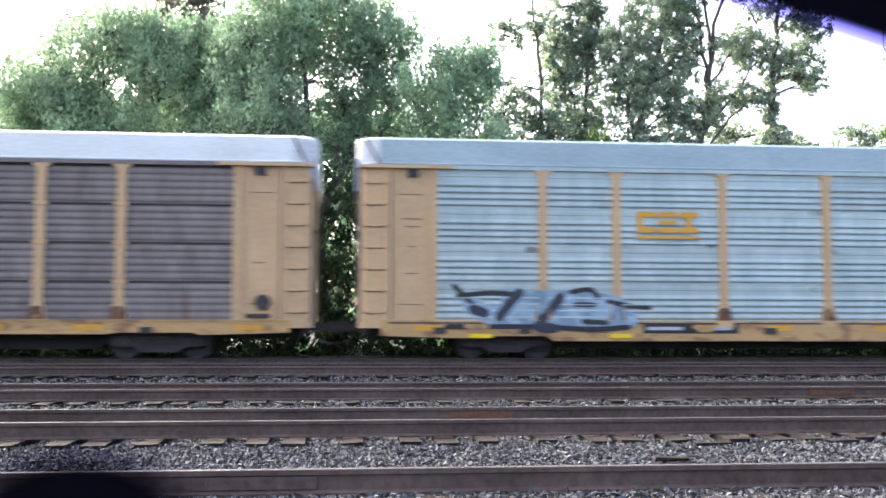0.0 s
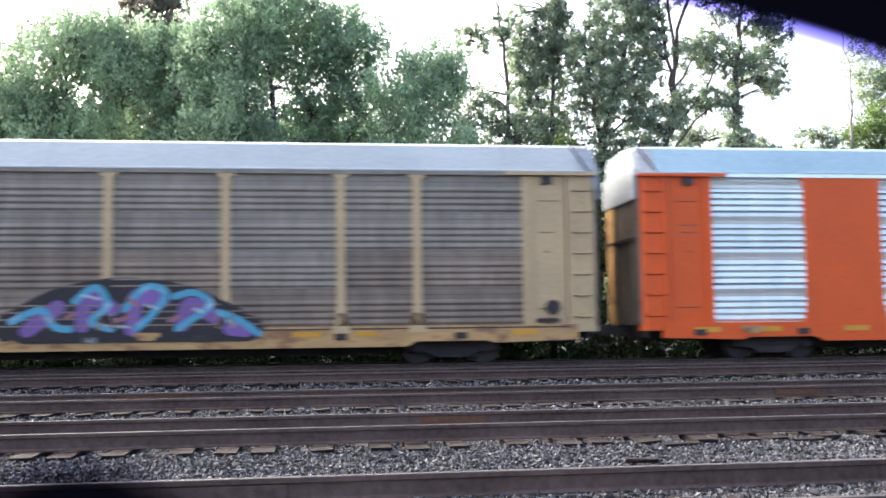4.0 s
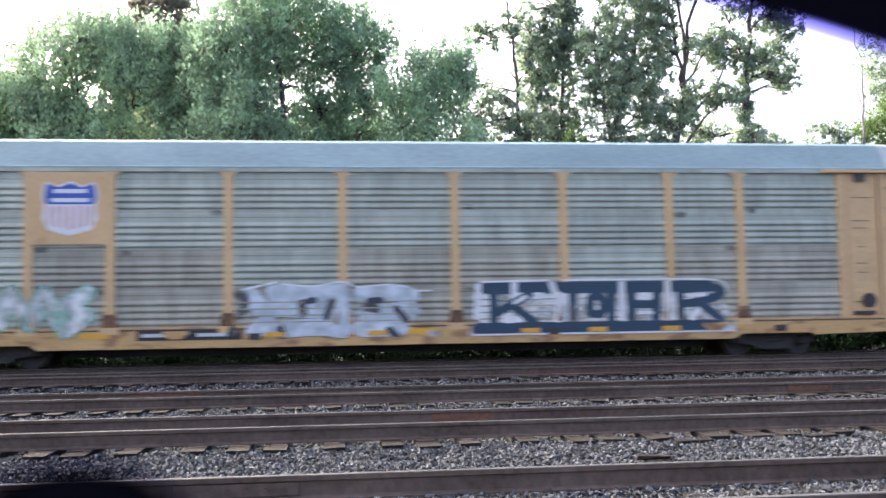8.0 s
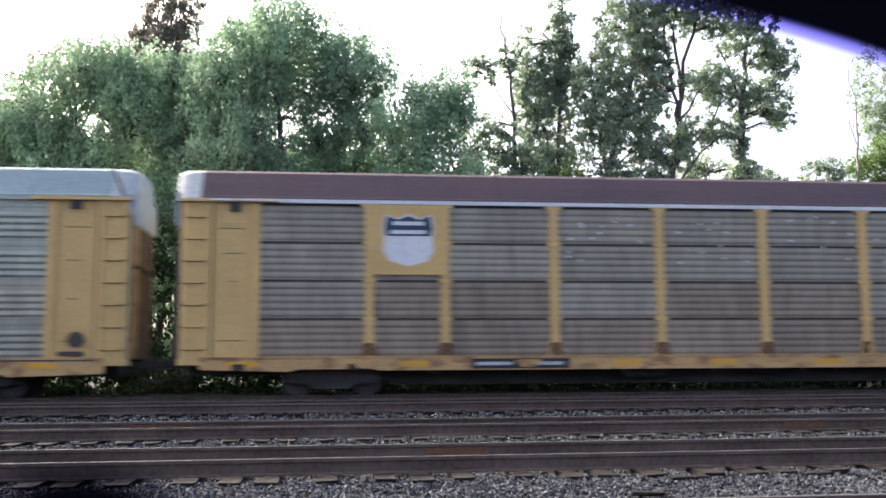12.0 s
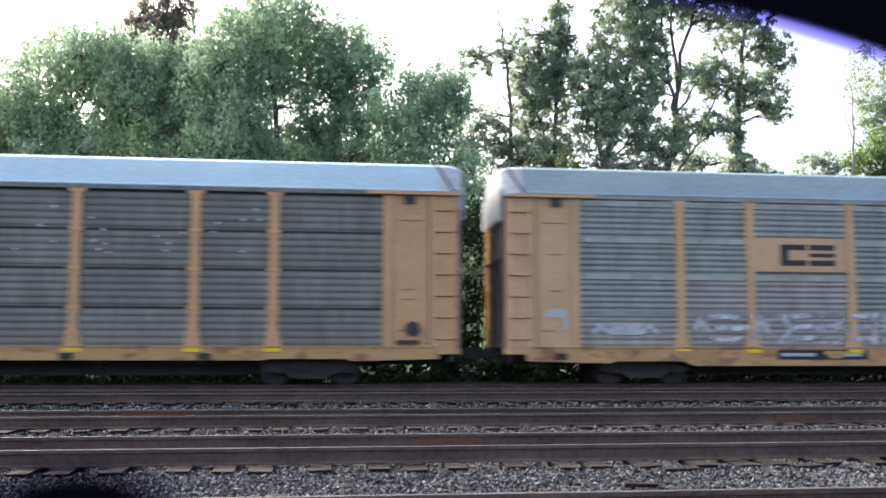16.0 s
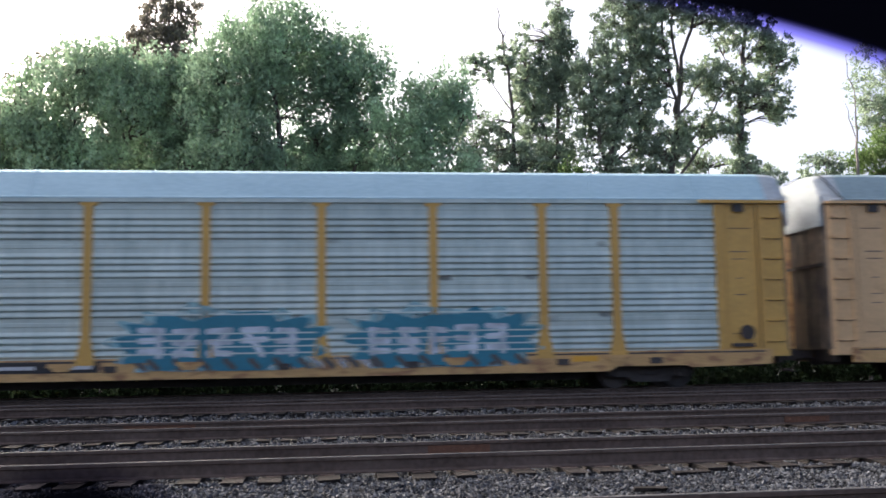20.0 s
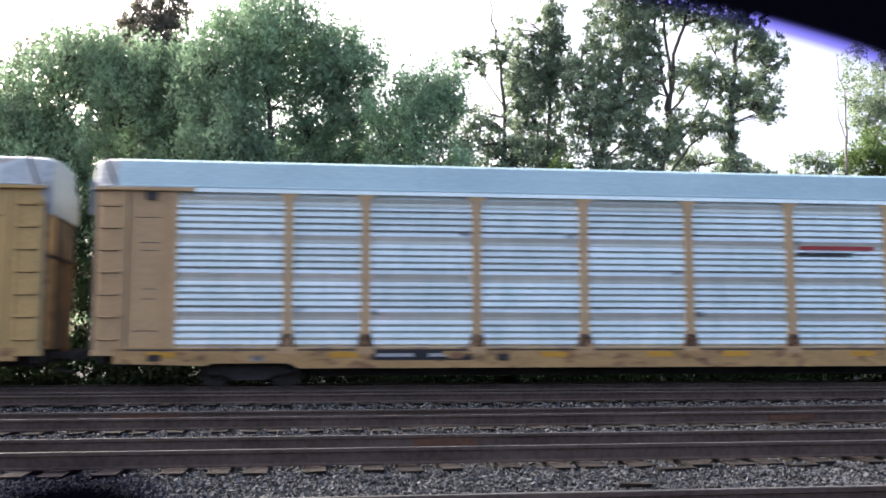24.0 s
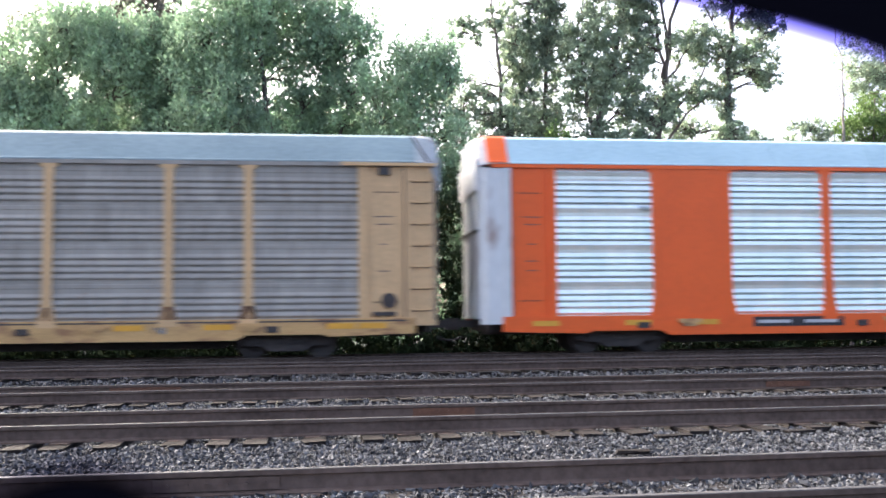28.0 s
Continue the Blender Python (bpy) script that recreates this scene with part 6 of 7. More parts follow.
# ---- trees and undergrowth behind the train ----
def leaves(centres, radii, per, size, up=0.0, seed=1, squash=0.8):
    """Flat pointed leaves scattered round cluster centres."""
    g = np.random.default_rng(seed)
    c = np.repeat(np.asarray(centres), per, 0)
    rad = np.repeat(np.asarray(radii), per)[:, None]
    n = len(c)
    d = g.normal(size=(n, 3))
    d /= np.linalg.norm(d, axis=1)[:, None]
    p = c + d * rad * (g.random((n, 1)) ** 0.55) * np.array([1, 1, squash])
    a = d * 0.6 + g.normal(size=(n, 3)) * 0.8 + np.array([0, 0, up])
    a /= np.linalg.norm(a, axis=1)[:, None]
    b = np.cross(a, g.normal(size=(n, 3)))
    b /= np.linalg.norm(b, axis=1)[:, None]
    s = size * g.uniform(0.6, 1.35, (n, 1))
    v = np.stack([p - a * s * 0.5, p - a * s * 0.05 + b * s * 0.27, p + a * s * 0.5, p - a * s * 0.05 - b * s * 0.27], 1)
    return v.reshape(-1, 3), np.arange(4 * n).reshape(-1, 4)


def tree(label, at, limbs, crowns, leaf, wood=None, seed=1, name="tree", category="tree"):
    """limbs: (radius at foot, radius at tip, points in x, dy, z); crowns: (x, z, rx, rz, dy, ry, clusters, cluster radius, leaves a cluster, leaf length, upward habit)."""
    g = np.random.default_rng(seed)
    t = thing(name, (*at, -0.3), label, category, "wood behind the line")
    o = Vector((*at, -0.3))
    s = Solid()
    spine = []
    for r0, r1, *pts in limbs:
        pts = [Vector(p) + Vector((0, at[1], 0)) - o for p in pts]
        fine = []
        for a, b in zip(pts, pts[1:]):
            for i in range(4):
                fine.append(a.lerp(b, i / 4) + Vector(g.normal(size=3) * 0.05) * (1 if i else 0.3))
        fine.append(pts[-1])
        s.tube(fine, [r0 + (r1 - r0) * i / (len(fine) - 1) for i in range(len(fine))], 7)
        spine += fine
    vs, fs, k = [], [], 0
    for n, (x, z, rx, rz, dy, ry, count, cr, per, size, up) in enumerate(crowns):
        if leaf == "dark":  # open crowns of many small sprays
            rx, rz, count, cr, per, size = rx * 1.3, rz * 1.3, int(count * 2.7), cr * 0.66, int(per * 0.5), size * 0.92
        d = g.normal(size=(count, 3))
        d /= np.linalg.norm(d, axis=1)[:, None]
        c = d * (g.random((count, 1)) ** 0.42) * np.array([rx, ry, rz]) + np.array([x - o.x, dy, z - o.z])
        v, f = leaves(c, cr * g.uniform(0.65, 1.3, count) * (0.86 if up > 0.5 else 1), per, size, up, seed * 31 + n, 1.45 if up > 0.5 else 0.8)
        vs.append(v)
        fs.append(f + k)
        k += len(v)
        for q in c[:: max(1, count // 45)]:
            q = Vector(q)
            near = min(spine, key=lambda p: (p - q).length + 0.9 * max(0, p.z - q.z))
            if (near - q).length < 4.5:
                mid = near.lerp(q, 0.5) + Vector((0, 0, 0.12 * (near - q).length))
                s.tube([near, mid, q], [0.030, 0.018, 0.007], 4)
    link("trunk", s.mesh("trunk", True), wood or BARK, t)
    if vs:
        link("crown", raw("crown", np.concatenate(vs), np.concatenate(fs)), LEAF[leaf], t, kind="stuff")
    return t


# big round tree with feathery tufts
tree("broad round-crowned leafy tree with upswept tufts", (-1.2, 36.0),
     [(0.24, 0.06, (-1.0, 0, -0.3), (-1.2, 0, 4), (-1.6, 0, 8), (-2.2, 0, 12)), (0.13, 0.04, (-1.1, 0, 5), (0, 0.3, 8), (0.9, 0.4, 11)), (0.12, 0.04, (-1.0, 0, 4.5), (0.6, -0.3, 7), (1.4, -0.2, 9.5)),
      (0.10, 0.03, (-1.2, 0, 5), (-0.6, 0.2, 7.5), (-0.4, 0.2, 9)), (0.11, 0.03, (-1.2, 0, 5), (-2.8, 0, 8), (-4.0, 0, 11))],
     [(-2.1, 12.3, 2.8, 2.4, 0.3, 2.0, 185, 0.62, 90, 0.17, 0.9), (0.7, 11.9, 1.9, 1.6, 0.2, 1.6, 95, 0.55, 85, 0.17, 0.9), (-3.7, 10.8, 2.0, 2.2, -0.3, 1.6, 95, 0.6, 85, 0.17, 0.8),
      (-3.4, 7.5, 2.0, 1.6, -1.0, 1.2, 60, 0.6, 80, 0.17, 0.6), (0.9, 9.4, 1.8, 1.4, 0.0, 1.2, 85, 0.5, 70, 0.16, 0.5), (-0.9, 9.7, 1.4, 1.0, 0.3, 0.8, 26, 0.42, 52, 0.16, 0.4), (-0.9, 8.2, 1.6, 1.3, 0.6, 1.0, 58, 0.45, 60, 0.16, 0.3), (0.9, 7.0, 1.9, 1.4, 0.4, 1.2, 75, 0.5, 65, 0.16, 0.4)], "mid", seed=11)
tree("young leafy tree with dense low branches", (-3.2, 34.5), [(0.12, 0.03, (-3.2, 0, -0.3), (-3.0, 0, 4), (-3.2, 0, 9.0))],
     [(-3.3, 8.6, 1.5, 1.6, 0, 1.0, 55, 0.5, 80, 0.17, 0.8), (-2.9, 5.6, 1.5, 2.2, 0, 1.0, 55, 0.55, 70, 0.17, 0.5)], "soft", seed=12)
# left mass
tree("tall soft green leafy tree", (-9.6, 38.0), [(0.2, 0.05, (-9.5, 0, -0.3), (-9.6, 0, 5), (-9.9, 0, 12)), (0.1, 0.03, (-9.6, 0, 5), (-8.2, 0, 8), (-7.4, 0, 11)), (0.1, 0.03, (-9.6, 0, 5), (-11.0, 0, 8), (-11.8, 0, 10.5))],
     [(-8.3, 12.2, 1.9, 1.4, 0, 1.4, 70, 0.5, 56, 0.18, 0.7), (-9.6, 11.5, 2.5, 1.9, 0, 1.8, 120, 0.6, 62, 0.18, 0.8), (-7.3, 10.9, 1.8, 1.9, -0.4, 1.5, 75, 0.58, 75, 0.18, 0.8), (-11.7, 9.9, 1.9, 2.0, 0, 1.5, 80, 0.6, 75, 0.18, 0.8), (-9.5, 8.2, 3.0, 1.8, -0.5, 1.6, 110, 0.62, 80, 0.18, 0.6), (-9.0, 5.0, 3.4, 2.2, -0.5, 1.4, 80, 0.65, 70, 0.18, 0.5)], "soft", seed=13)
tree("sparse-topped tree with brownish leaves", (-7.0, 42.0), [(0.2, 0.03, (-7.0, 0, -0.3), (-7.0, 0, 7), (-6.9, 0, 17.0)), (0.07, 0.02, (-7.0, 0, 11), (-7.9, 0, 13.5), (-8.2, 0, 15)), (0.07, 0.02, (-7.0, 0, 11), (-6.0, 0, 13.2), (-5.7, 0, 14.6))],
     [(-6.9, 16.2, 1.4, 1.5, 0, 0.9, 80, 0.36, 42, 0.19, 0.2), (-7.1, 14.0, 1.9, 1.5, 0, 1.2, 120, 0.42, 48, 0.19, 0.2), (-7.2, 11.2, 2.6, 1.2, 0, 1.2, 90, 0.46, 48, 0.19, 0.2), (-8.1, 15.2, 0.6, 1.0, 0, 0.5, 18, 0.3, 32, 0.19, 0.2)], "brown", seed=14)
tree("sparse-topped tree with brownish leaves", (-10.6, 41.0), [(0.16, 0.03, (-10.6, 0, -0.3), (-10.6, 0, 7), (-10.8, 0, 13.8)), (0.07, 0.02, (-10.6, 0, 10), (-9.2, 0, 13.2)), (0.07, 0.02, (-10.6, 0, 10), (-12.4, 0, 12.6))],
     [(-10.7, 13.3, 1.9, 0.9, 0, 1.0, 42, 0.36, 32, 0.18, 0.2), (-13.2, 11.6, 1.4, 1.4, 0, 1.0, 30, 0.4, 40, 0.18, 0.2), (-9.2, 12.7, 1.0, 0.9, 0, 0.8, 20, 0.36, 34, 0.18, 0.2)], "brown", seed=15)
tree("leafy tree at the edge of the wood", (-14.5, 38.0), [(0.16, 0.03, (-14.5, 0, -0.3), (-14.5, 0, 6), (-14.6, 0, 11))],
     [(-14.6, 9.6, 2.2, 2.2, 0, 1.6, 75, 0.6, 62, 0.18, 0.6), (-14.5, 5.5, 2.4, 2.6, 0, 1.5, 70, 0.6, 60, 0.18, 0.5)], "soft", seed=16)
tree("dense leafy tree filling the wood edge", (-6.0, 39.5), [(0.16, 0.03, (-6.0, 0, -0.3), (-6.0, 0, 5), (-6.0, 0, 10.5)), (0.08, 0.02, (-6.0, 0, 4), (-4.6, 0, 8)), (0.08, 0.02, (-6.0, 0, 4), (-7.4, 0, 8.4))],
     [(-6.0, 10.3, 2.2, 1.7, 0, 1.5, 95, 0.6, 75, 0.18, 0.7), (-6.2, 7.6, 2.6, 1.6, 0, 1.5, 95, 0.62, 75, 0.18, 0.6), (-6.0, 4.8, 2.6, 2.0, 0, 1.3, 70, 0.62, 65, 0.18, 0.5)], "mid", seed=31)
tree("dense leafy tree filling the wood edge", (-12.2, 39.5), [(0.16, 0.03, (-12.2, 0, -0.3), (-12.2, 0, 5), (-12.0, 0, 9.5))],
     [(-12.2, 8.8, 2.3, 1.7, 0, 1.5, 85, 0.6, 75, 0.18, 0.7), (-12.0, 5.6, 2.6, 2.4, 0, 1.4, 80, 0.62, 65, 0.18, 0.5)], "mid", seed=32)
tree("leafy tree low in the wood", (1.4, 40.0), [(0.14, 0.03, (1.4, 0, -0.3), (1.4, 0, 5), (1.4, 0, 8.6))],
     [(1.6, 8.4, 1.7, 1.2, 0, 1.2, 50, 0.52, 62, 0.17, 0.5), (1.2, 5.8, 2.4, 2.0, 0, 1.2, 70, 0.6, 62, 0.17, 0.4)], "mid", seed=33)
tree("leafy tree showing its top behind the round one", (-3.2, 41.0), [(0.2, 0.03, (-3.2, 0, -0.3), (-3.2, 0, 8), (-3.3, 0, 15.4))], [(-3.3, 14.6, 1.3, 1.2, 0, 1.0, 40, 0.42, 55, 0.18, 0.4), (-2.4, 14.2, 0.8, 0.9, 0, 0.8, 20, 0.38, 50, 0.18, 0.4), (-3.2, 11.0, 1.8, 2.4, 0, 1.0, 60, 0.55, 55, 0.18, 0.4)], "mid", seed=34)
tree("leafy tree between its taller neighbours", (-5.3, 37.0), [(0.14, 0.03, (-5.3, 0, -0.3), (-5.3, 0, 5), (-5.4, 0, 11.6))],
     [(-5.5, 11.4, 1.2, 1.3, 0, 1.0, 60, 0.5, 70, 0.17, 0.7), (-5.2, 9.0, 1.6, 1.6, 0, 1.1, 70, 0.55, 70, 0.17, 0.6), (-5.4, 6.2, 1.6, 1.8, 0, 1.0, 45, 0.55, 60, 0.17, 0.4)], "mid", seed=35)
# rounded lower trees in the middle
tree("rounded leafy tree of middle height", (3.4, 34.0), [(0.14, 0.03, (3.4, 0, -0.3), (3.4, 0, 5), (3.6, 0, 9.6)), (0.08, 0.02, (3.4, 0, 5), (2.4, 0, 8)), (0.08, 0.02, (3.4, 0, 5), (4.8, 0, 9.4))],
     [(3.3, 9.4, 1.8, 1.5, 0, 1.3, 95, 0.52, 75, 0.16, 0.7), (4.5, 10.4, 0.9, 1.3, 0.2, 0.8, 45, 0.42, 65, 0.16, 0.7), (3.6, 7.2, 2.1, 1.5, -0.3, 1.3, 80, 0.55, 80, 0.16, 0.6), (3.5, 4.4, 2.3, 2.4, -0.4, 1.3, 75, 0.6, 70, 0.16, 0.5)], "mid", seed=17)
tree("dark small-leaved tree between its neighbours", (6.0, 36.5), [(0.10, 0.02, (6.0, 0, -0.3), (5.9, 0, 5), (5.6, 0, 10.2)), (0.06, 0.02, (5.9, 0, 5), (6.6, 0, 8.6))],
     [(5.8, 9.6, 1.1, 1.3, 0, 0.8, 28, 0.4, 55, 0.15, 0.3), (6.2, 7.8, 1.3, 1.2, 0, 0.9, 26, 0.4, 48, 0.15, 0.3), (6.0, 4.5, 1.3, 2.2, 0, 0.9, 40, 0.5, 60, 0.15, 0.3)], "dark", seed=18)
# thin sparse tree with a bare top
tree("thin sparse tree with a bare twiggy top", (7.0, 36.0), [(0.11, 0.02, (7.1, 0, -0.3), (7.1, 0, 8.1), (7.1, 0, 10.8), (6.85, 0, 13.0), (6.6, 0, 14.6)), (0.03, 0.008, (6.85, 0, 12.8), (7.0, 0, 14.2)), (0.03, 0.008, (7.1, 0, 10.4), (6.3, 0, 11.6), (5.9, 0, 12.2)), (0.03, 0.008, (7.1, 0, 10), (7.7, 0, 11.6))],
     [(5.95, 12.2, 0.75, 0.5, 0, 0.4, 14, 0.26, 48, 0.17, 0), (6.9, 12.5, 0.35, 0.5, 0, 0.3, 12, 0.22, 39, 0.17, 0), (6.6, 9.2, 0.8, 0.8, 0, 0.6, 21, 0.34, 46, 0.17, 0), (7.4, 8.2, 0.8, 0.9, 0, 0.7, 30, 0.4, 52, 0.17, 0), (7.7, 11.5, 0.35, 0.6, 0, 0.4, 15, 0.28, 44, 0.17, 0)], "dark", seed=19)
tree("narrow cone-shaped tree with greyish leaves", (9.1, 37.0), [(0.15, 0.03, (9.0, 0, -0.3), (9.1, 0, 8), (9.4, 0, 15.0)), (0.06, 0.02, (9.1, 0, 8), (8.2, 0, 11.6))],
     [(7.8, 13.0, 0.55, 1.2, 0, 0.4, 22, 0.28, 46, 0.16, 0.4), (8.0, 10.8, 0.6, 1.2, 0, 0.5, 24, 0.32, 50, 0.16, 0.4), (9.35, 14.0, 0.5, 1.3, 0, 0.4, 36, 0.28, 60, 0.16, 0.8), (9.2, 12.2, 0.95, 1.3, 0, 0.7, 66, 0.36, 69, 0.16, 0.7), (8.5, 11.2, 1.0, 1.3, 0, 0.6, 39, 0.36, 63, 0.16, 0.5), (9, 9.4, 1.2, 1.3, 0, 1, 69, 0.42, 63, 0.16, 0.4), (9, 6, 1.3, 2.4, 0, 1, 75, 0.5, 69, 0.16, 0.4)], "dark", seed=20)
tree("small fresh green tree before the dark ones", (8.6, 33.5), [(0.06, 0.01, (8.6, 0, -0.3), (8.6, 0, 4), (8.6, 0, 8.0))], [(8.6, 7.3, 0.55, 0.75, 0, 0.5, 20, 0.3, 60, 0.15, 0.7), (8.6, 4.5, 0.8, 2.2, 0, 0.6, 36, 0.4, 60, 0.15, 0.5)], "fresh", seed=21)
# tall open trees with forked trunks
tree("tall open-crowned tree with a dark leaning trunk", (11.2, 36.0), [(0.20, 0.05, (10.5, 0, -0.3), (10.8, 0, 8.0), (11.6, 0, 10.6), (12.3, 0, 14.5)), (0.09, 0.02, (10.8, 0, 8.0), (10.4, 0, 10.5), (10.3, 0, 12.6)), (0.08, 0.02, (11.6, 0, 10.4), (12.6, 0, 11.6)), (0.07, 0.02, (10.8, 0, 7.5), (12.0, 0, 9.6))],
     [(10.6, 11.6, 0.9, 1.3, 0, 0.9, 72, 0.34, 60, 0.17, 0), (11.9, 13.6, 1.2, 1.7, 0, 1, 108, 0.36, 60, 0.17, 0), (11.3, 9.6, 1.3, 1.1, 0, 1, 75, 0.36, 55, 0.17, 0), (12.4, 10.8, 0.8, 1.2, 0, 0.8, 48, 0.34, 53, 0.17, 0), (11.2, 7.8, 1.5, 0.8, 0, 1, 51, 0.36, 48, 0.17, 0), (11, 5, 1.6, 2, 0, 1, 68, 0.45, 57, 0.17, 0)], "dark", seed=22)
tree("tall open-crowned tree with a forked trunk", (13.5, 36.0), [(0.24, 0.11, (12.9, 0, -0.3), (13.2, 0, 7.0), (13.8, 0, 10.0)), (0.10, 0.04, (13.8, 0, 10.0), (14.0, 0, 12.2), (14.6, 0, 14.5), (15.1, 0, 16.5)), (0.08, 0.03, (13.8, 0, 10.0), (13.5, 0, 12.0), (13.3, 0, 14.3), (13.2, 0, 16.0)), (0.08, 0.03, (13.9, 0, 11.2), (13.7, 0, 13.6), (13.9, 0, 15.6)), (0.08, 0.02, (13.5, 0, 8.4), (15.0, 0, 10.2), (16.0, 0, 11.6)), (0.07, 0.02, (13.2, 0, 7.2), (14.6, 0, 9.0), (15.6, 0, 9.9)), (0.06, 0.02, (13.9, 0, 10.4), (14.9, 0, 11.8))],
     [(13.2, 14.8, 1.2, 1.1, 0, 1, 60, 0.34, 53, 0.17, 0), (14.9, 15, 1, 0.9, 0, 1, 45, 0.32, 51, 0.17, 0), (13, 12.2, 0.55, 1.1, 0, 0.6, 30, 0.3, 46, 0.17, 0), (15.2, 11.8, 1.1, 0.7, 0, 0.8, 51, 0.34, 53, 0.17, 0), (14.9, 9.9, 1.1, 0.55, 0, 0.8, 39, 0.32, 48, 0.17, 0), (13.6, 9.1, 0.7, 0.6, 0, 0.6, 30, 0.32, 48, 0.17, 0), (12.6, 8.4, 0.6, 1, 0, 0.6, 27, 0.32, 46, 0.17, 0), (13.4, 4.5, 1.6, 2.2, 0, 1, 68, 0.45, 57, 0.17, 0)], "dark", seed=23)
tree("tall tree with an ivy-clad trunk", (16.3, 36.0), [(0.17, 0.05, (16.2, 0, -0.3), (16.3, 0, 8.2), (16.4, 0, 10.5), (16.7, 0, 13.5), (17.0, 0, 16)), (0.06, 0.02, (16.4, 0, 10.5), (17.4, 0, 11.6), (18.2, 0, 12.6)), (0.05, 0.02, (16.6, 0, 12.4), (17.6, 0, 13.8)), (0.05, 0.02, (16.4, 0, 11.2), (15.8, 0, 12.8))],
     [(16.6, 14.2, 1.2, 1.2, 0, 1, 66, 0.34, 55, 0.17, 0), (17.9, 12.9, 0.8, 0.8, 0, 0.7, 39, 0.3, 48, 0.17, 0), (17.2, 11.3, 1.1, 0.7, 0, 0.8, 45, 0.32, 51, 0.17, 0), (18, 10.6, 0.5, 0.5, 0, 0.5, 18, 0.26, 41, 0.17, 0), (16.3, 9.5, 0.28, 1.2, 0, 0.3, 33, 0.26, 51, 0.15, 0), (16.4, 7.9, 0.7, 0.8, 0, 0.6, 33, 0.32, 51, 0.16, 0), (16.3, 4.5, 1.2, 2.2, 0, 0.9, 60, 0.45, 57, 0.17, 0)], "dark", seed=24)
tree("low leafy tree seen under the tall ones", (15.6, 38.0), [(0.07, 0.02, (15.6, 0, -0.3), (15.7, 0, 5), (15.8, 0, 8.6))], [(15.3, 8.7, 1.1, 0.55, 0, 0.7, 24, 0.34, 46, 0.17, 0.2), (18.4, 8.3, 0.6, 0.5, 0, 0.5, 16, 0.3, 44, 0.17, 0.2), (16.4, 5.5, 2.6, 2.2, 0, 1.0, 65, 0.5, 50, 0.17, 0.2)], "dark", seed=25)
# right edge
tree("small leafy tree standing clear", (22.0, 40.0), [(0.08, 0.02, (22.0, 0, -0.3), (22.0, 0, 5), (22.1, 0, 9.2))], [(22.0, 9.0, 0.9, 0.7, 0, 0.7, 26, 0.34, 50, 0.17, 0.4), (21.8, 5.5, 1.6, 2.4, 0, 1.0, 50, 0.5, 55, 0.17, 0.3)], "dark", seed=26)
tree("yellow-green leafy bush tree", (24.8, 40.0), [(0.12, 0.03, (24.8, 0, -0.3), (24.8, 0, 6), (25.2, 0, 11))], [(24.9, 9.6, 1.5, 1.3, 0, 1.2, 60, 0.48, 70, 0.17, 0.5), (25.0, 6.0, 2.0, 2.8, 0, 1.3, 70, 0.55, 65, 0.17, 0.4)], "fresh", seed=27)
tree("tall dark tree at the edge of the wood", (27.0, 42.0), [(0.2, 0.04, (27.0, 0, -0.3), (27.0, 0, 8), (27.2, 0, 16))], [(27.2, 13.4, 2.0, 2.6, 0, 1.6, 90, 0.5, 52, 0.18, 0.1), (26.0, 12.0, 0.9, 1.0, 0, 0.8, 22, 0.4, 45, 0.18, 0.1), (27.5, 8.0, 2.4, 3.0, 0, 1.5, 80, 0.55, 55, 0.18, 0.1)], "dark", seed=28)
tree("bare dead trunk with a few twigs", (23.4, 39.5), [(0.12, 0.05, (23.3, 0, -0.3), (23.3, 0, 8), (23.35, 0, 10.4)), (0.045, 0.012, (23.35, 0, 10.2), (23.4, 0, 12), (23.05, 0, 14.2)), (0.03, 0.01, (23.3, 0, 10.4), (22.9, 0, 11.9))], [], "dark", DEADWOOD, seed=29, category="dead tree")


def undergrowth():
    g = np.random.default_rng(3)
    vs, fs, k = [], [], 0
    for n, per, size, y0, y1, z1 in ((1700, 60, 0.21, 31.0, 33.5, 6.4), (900, 34, 0.19, 29.9, 31.4, 1.2)):
        c = np.stack([g.uniform(-15, 28, n), g.uniform(y0, y1, n), -0.25 + z1 * g.random(n) ** 1.15], -1)
        v, f = leaves(c, g.uniform(0.3, 0.65, n) * (1 if z1 > 2 else 0.55), per, size, 0.2, n)
        vs.append(v)
        fs.append(f + k)
        k += len(v)
    # leaf colour already holds the shade that lies on the undergrowth
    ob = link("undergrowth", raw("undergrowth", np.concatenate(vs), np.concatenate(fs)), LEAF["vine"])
    tagged(ob, "dense green undergrowth and vines beside the line, darkened in colour for shade", "undergrowth", kind="stuff")


def far_wood():
    g = np.random.default_rng(8)
    vs, fs, k = [], [], 0
    for x0, x1, top, n in ((-26, 5, 11.6, 900), (5, 13, 9.0, 150), (13, 42, 7.6, 420)):
        c = np.stack([g.uniform(x0, x1, n), g.uniform(44, 48, n), -0.2 + top * g.random(n) ** 0.8], -1)
        v, f = leaves(c, g.uniform(0.7, 1.2, n), 52, 0.40, 0.2, n)
        vs.append(v)
        fs.append(f + k)
        k += len(v)
    tagged(link("far_wood", raw("far_wood", np.concatenate(vs), np.concatenate(fs)), LEAF["mid"]), "dense wood beyond the first trees", "wood", kind="stuff")


undergrowth()
far_wood()


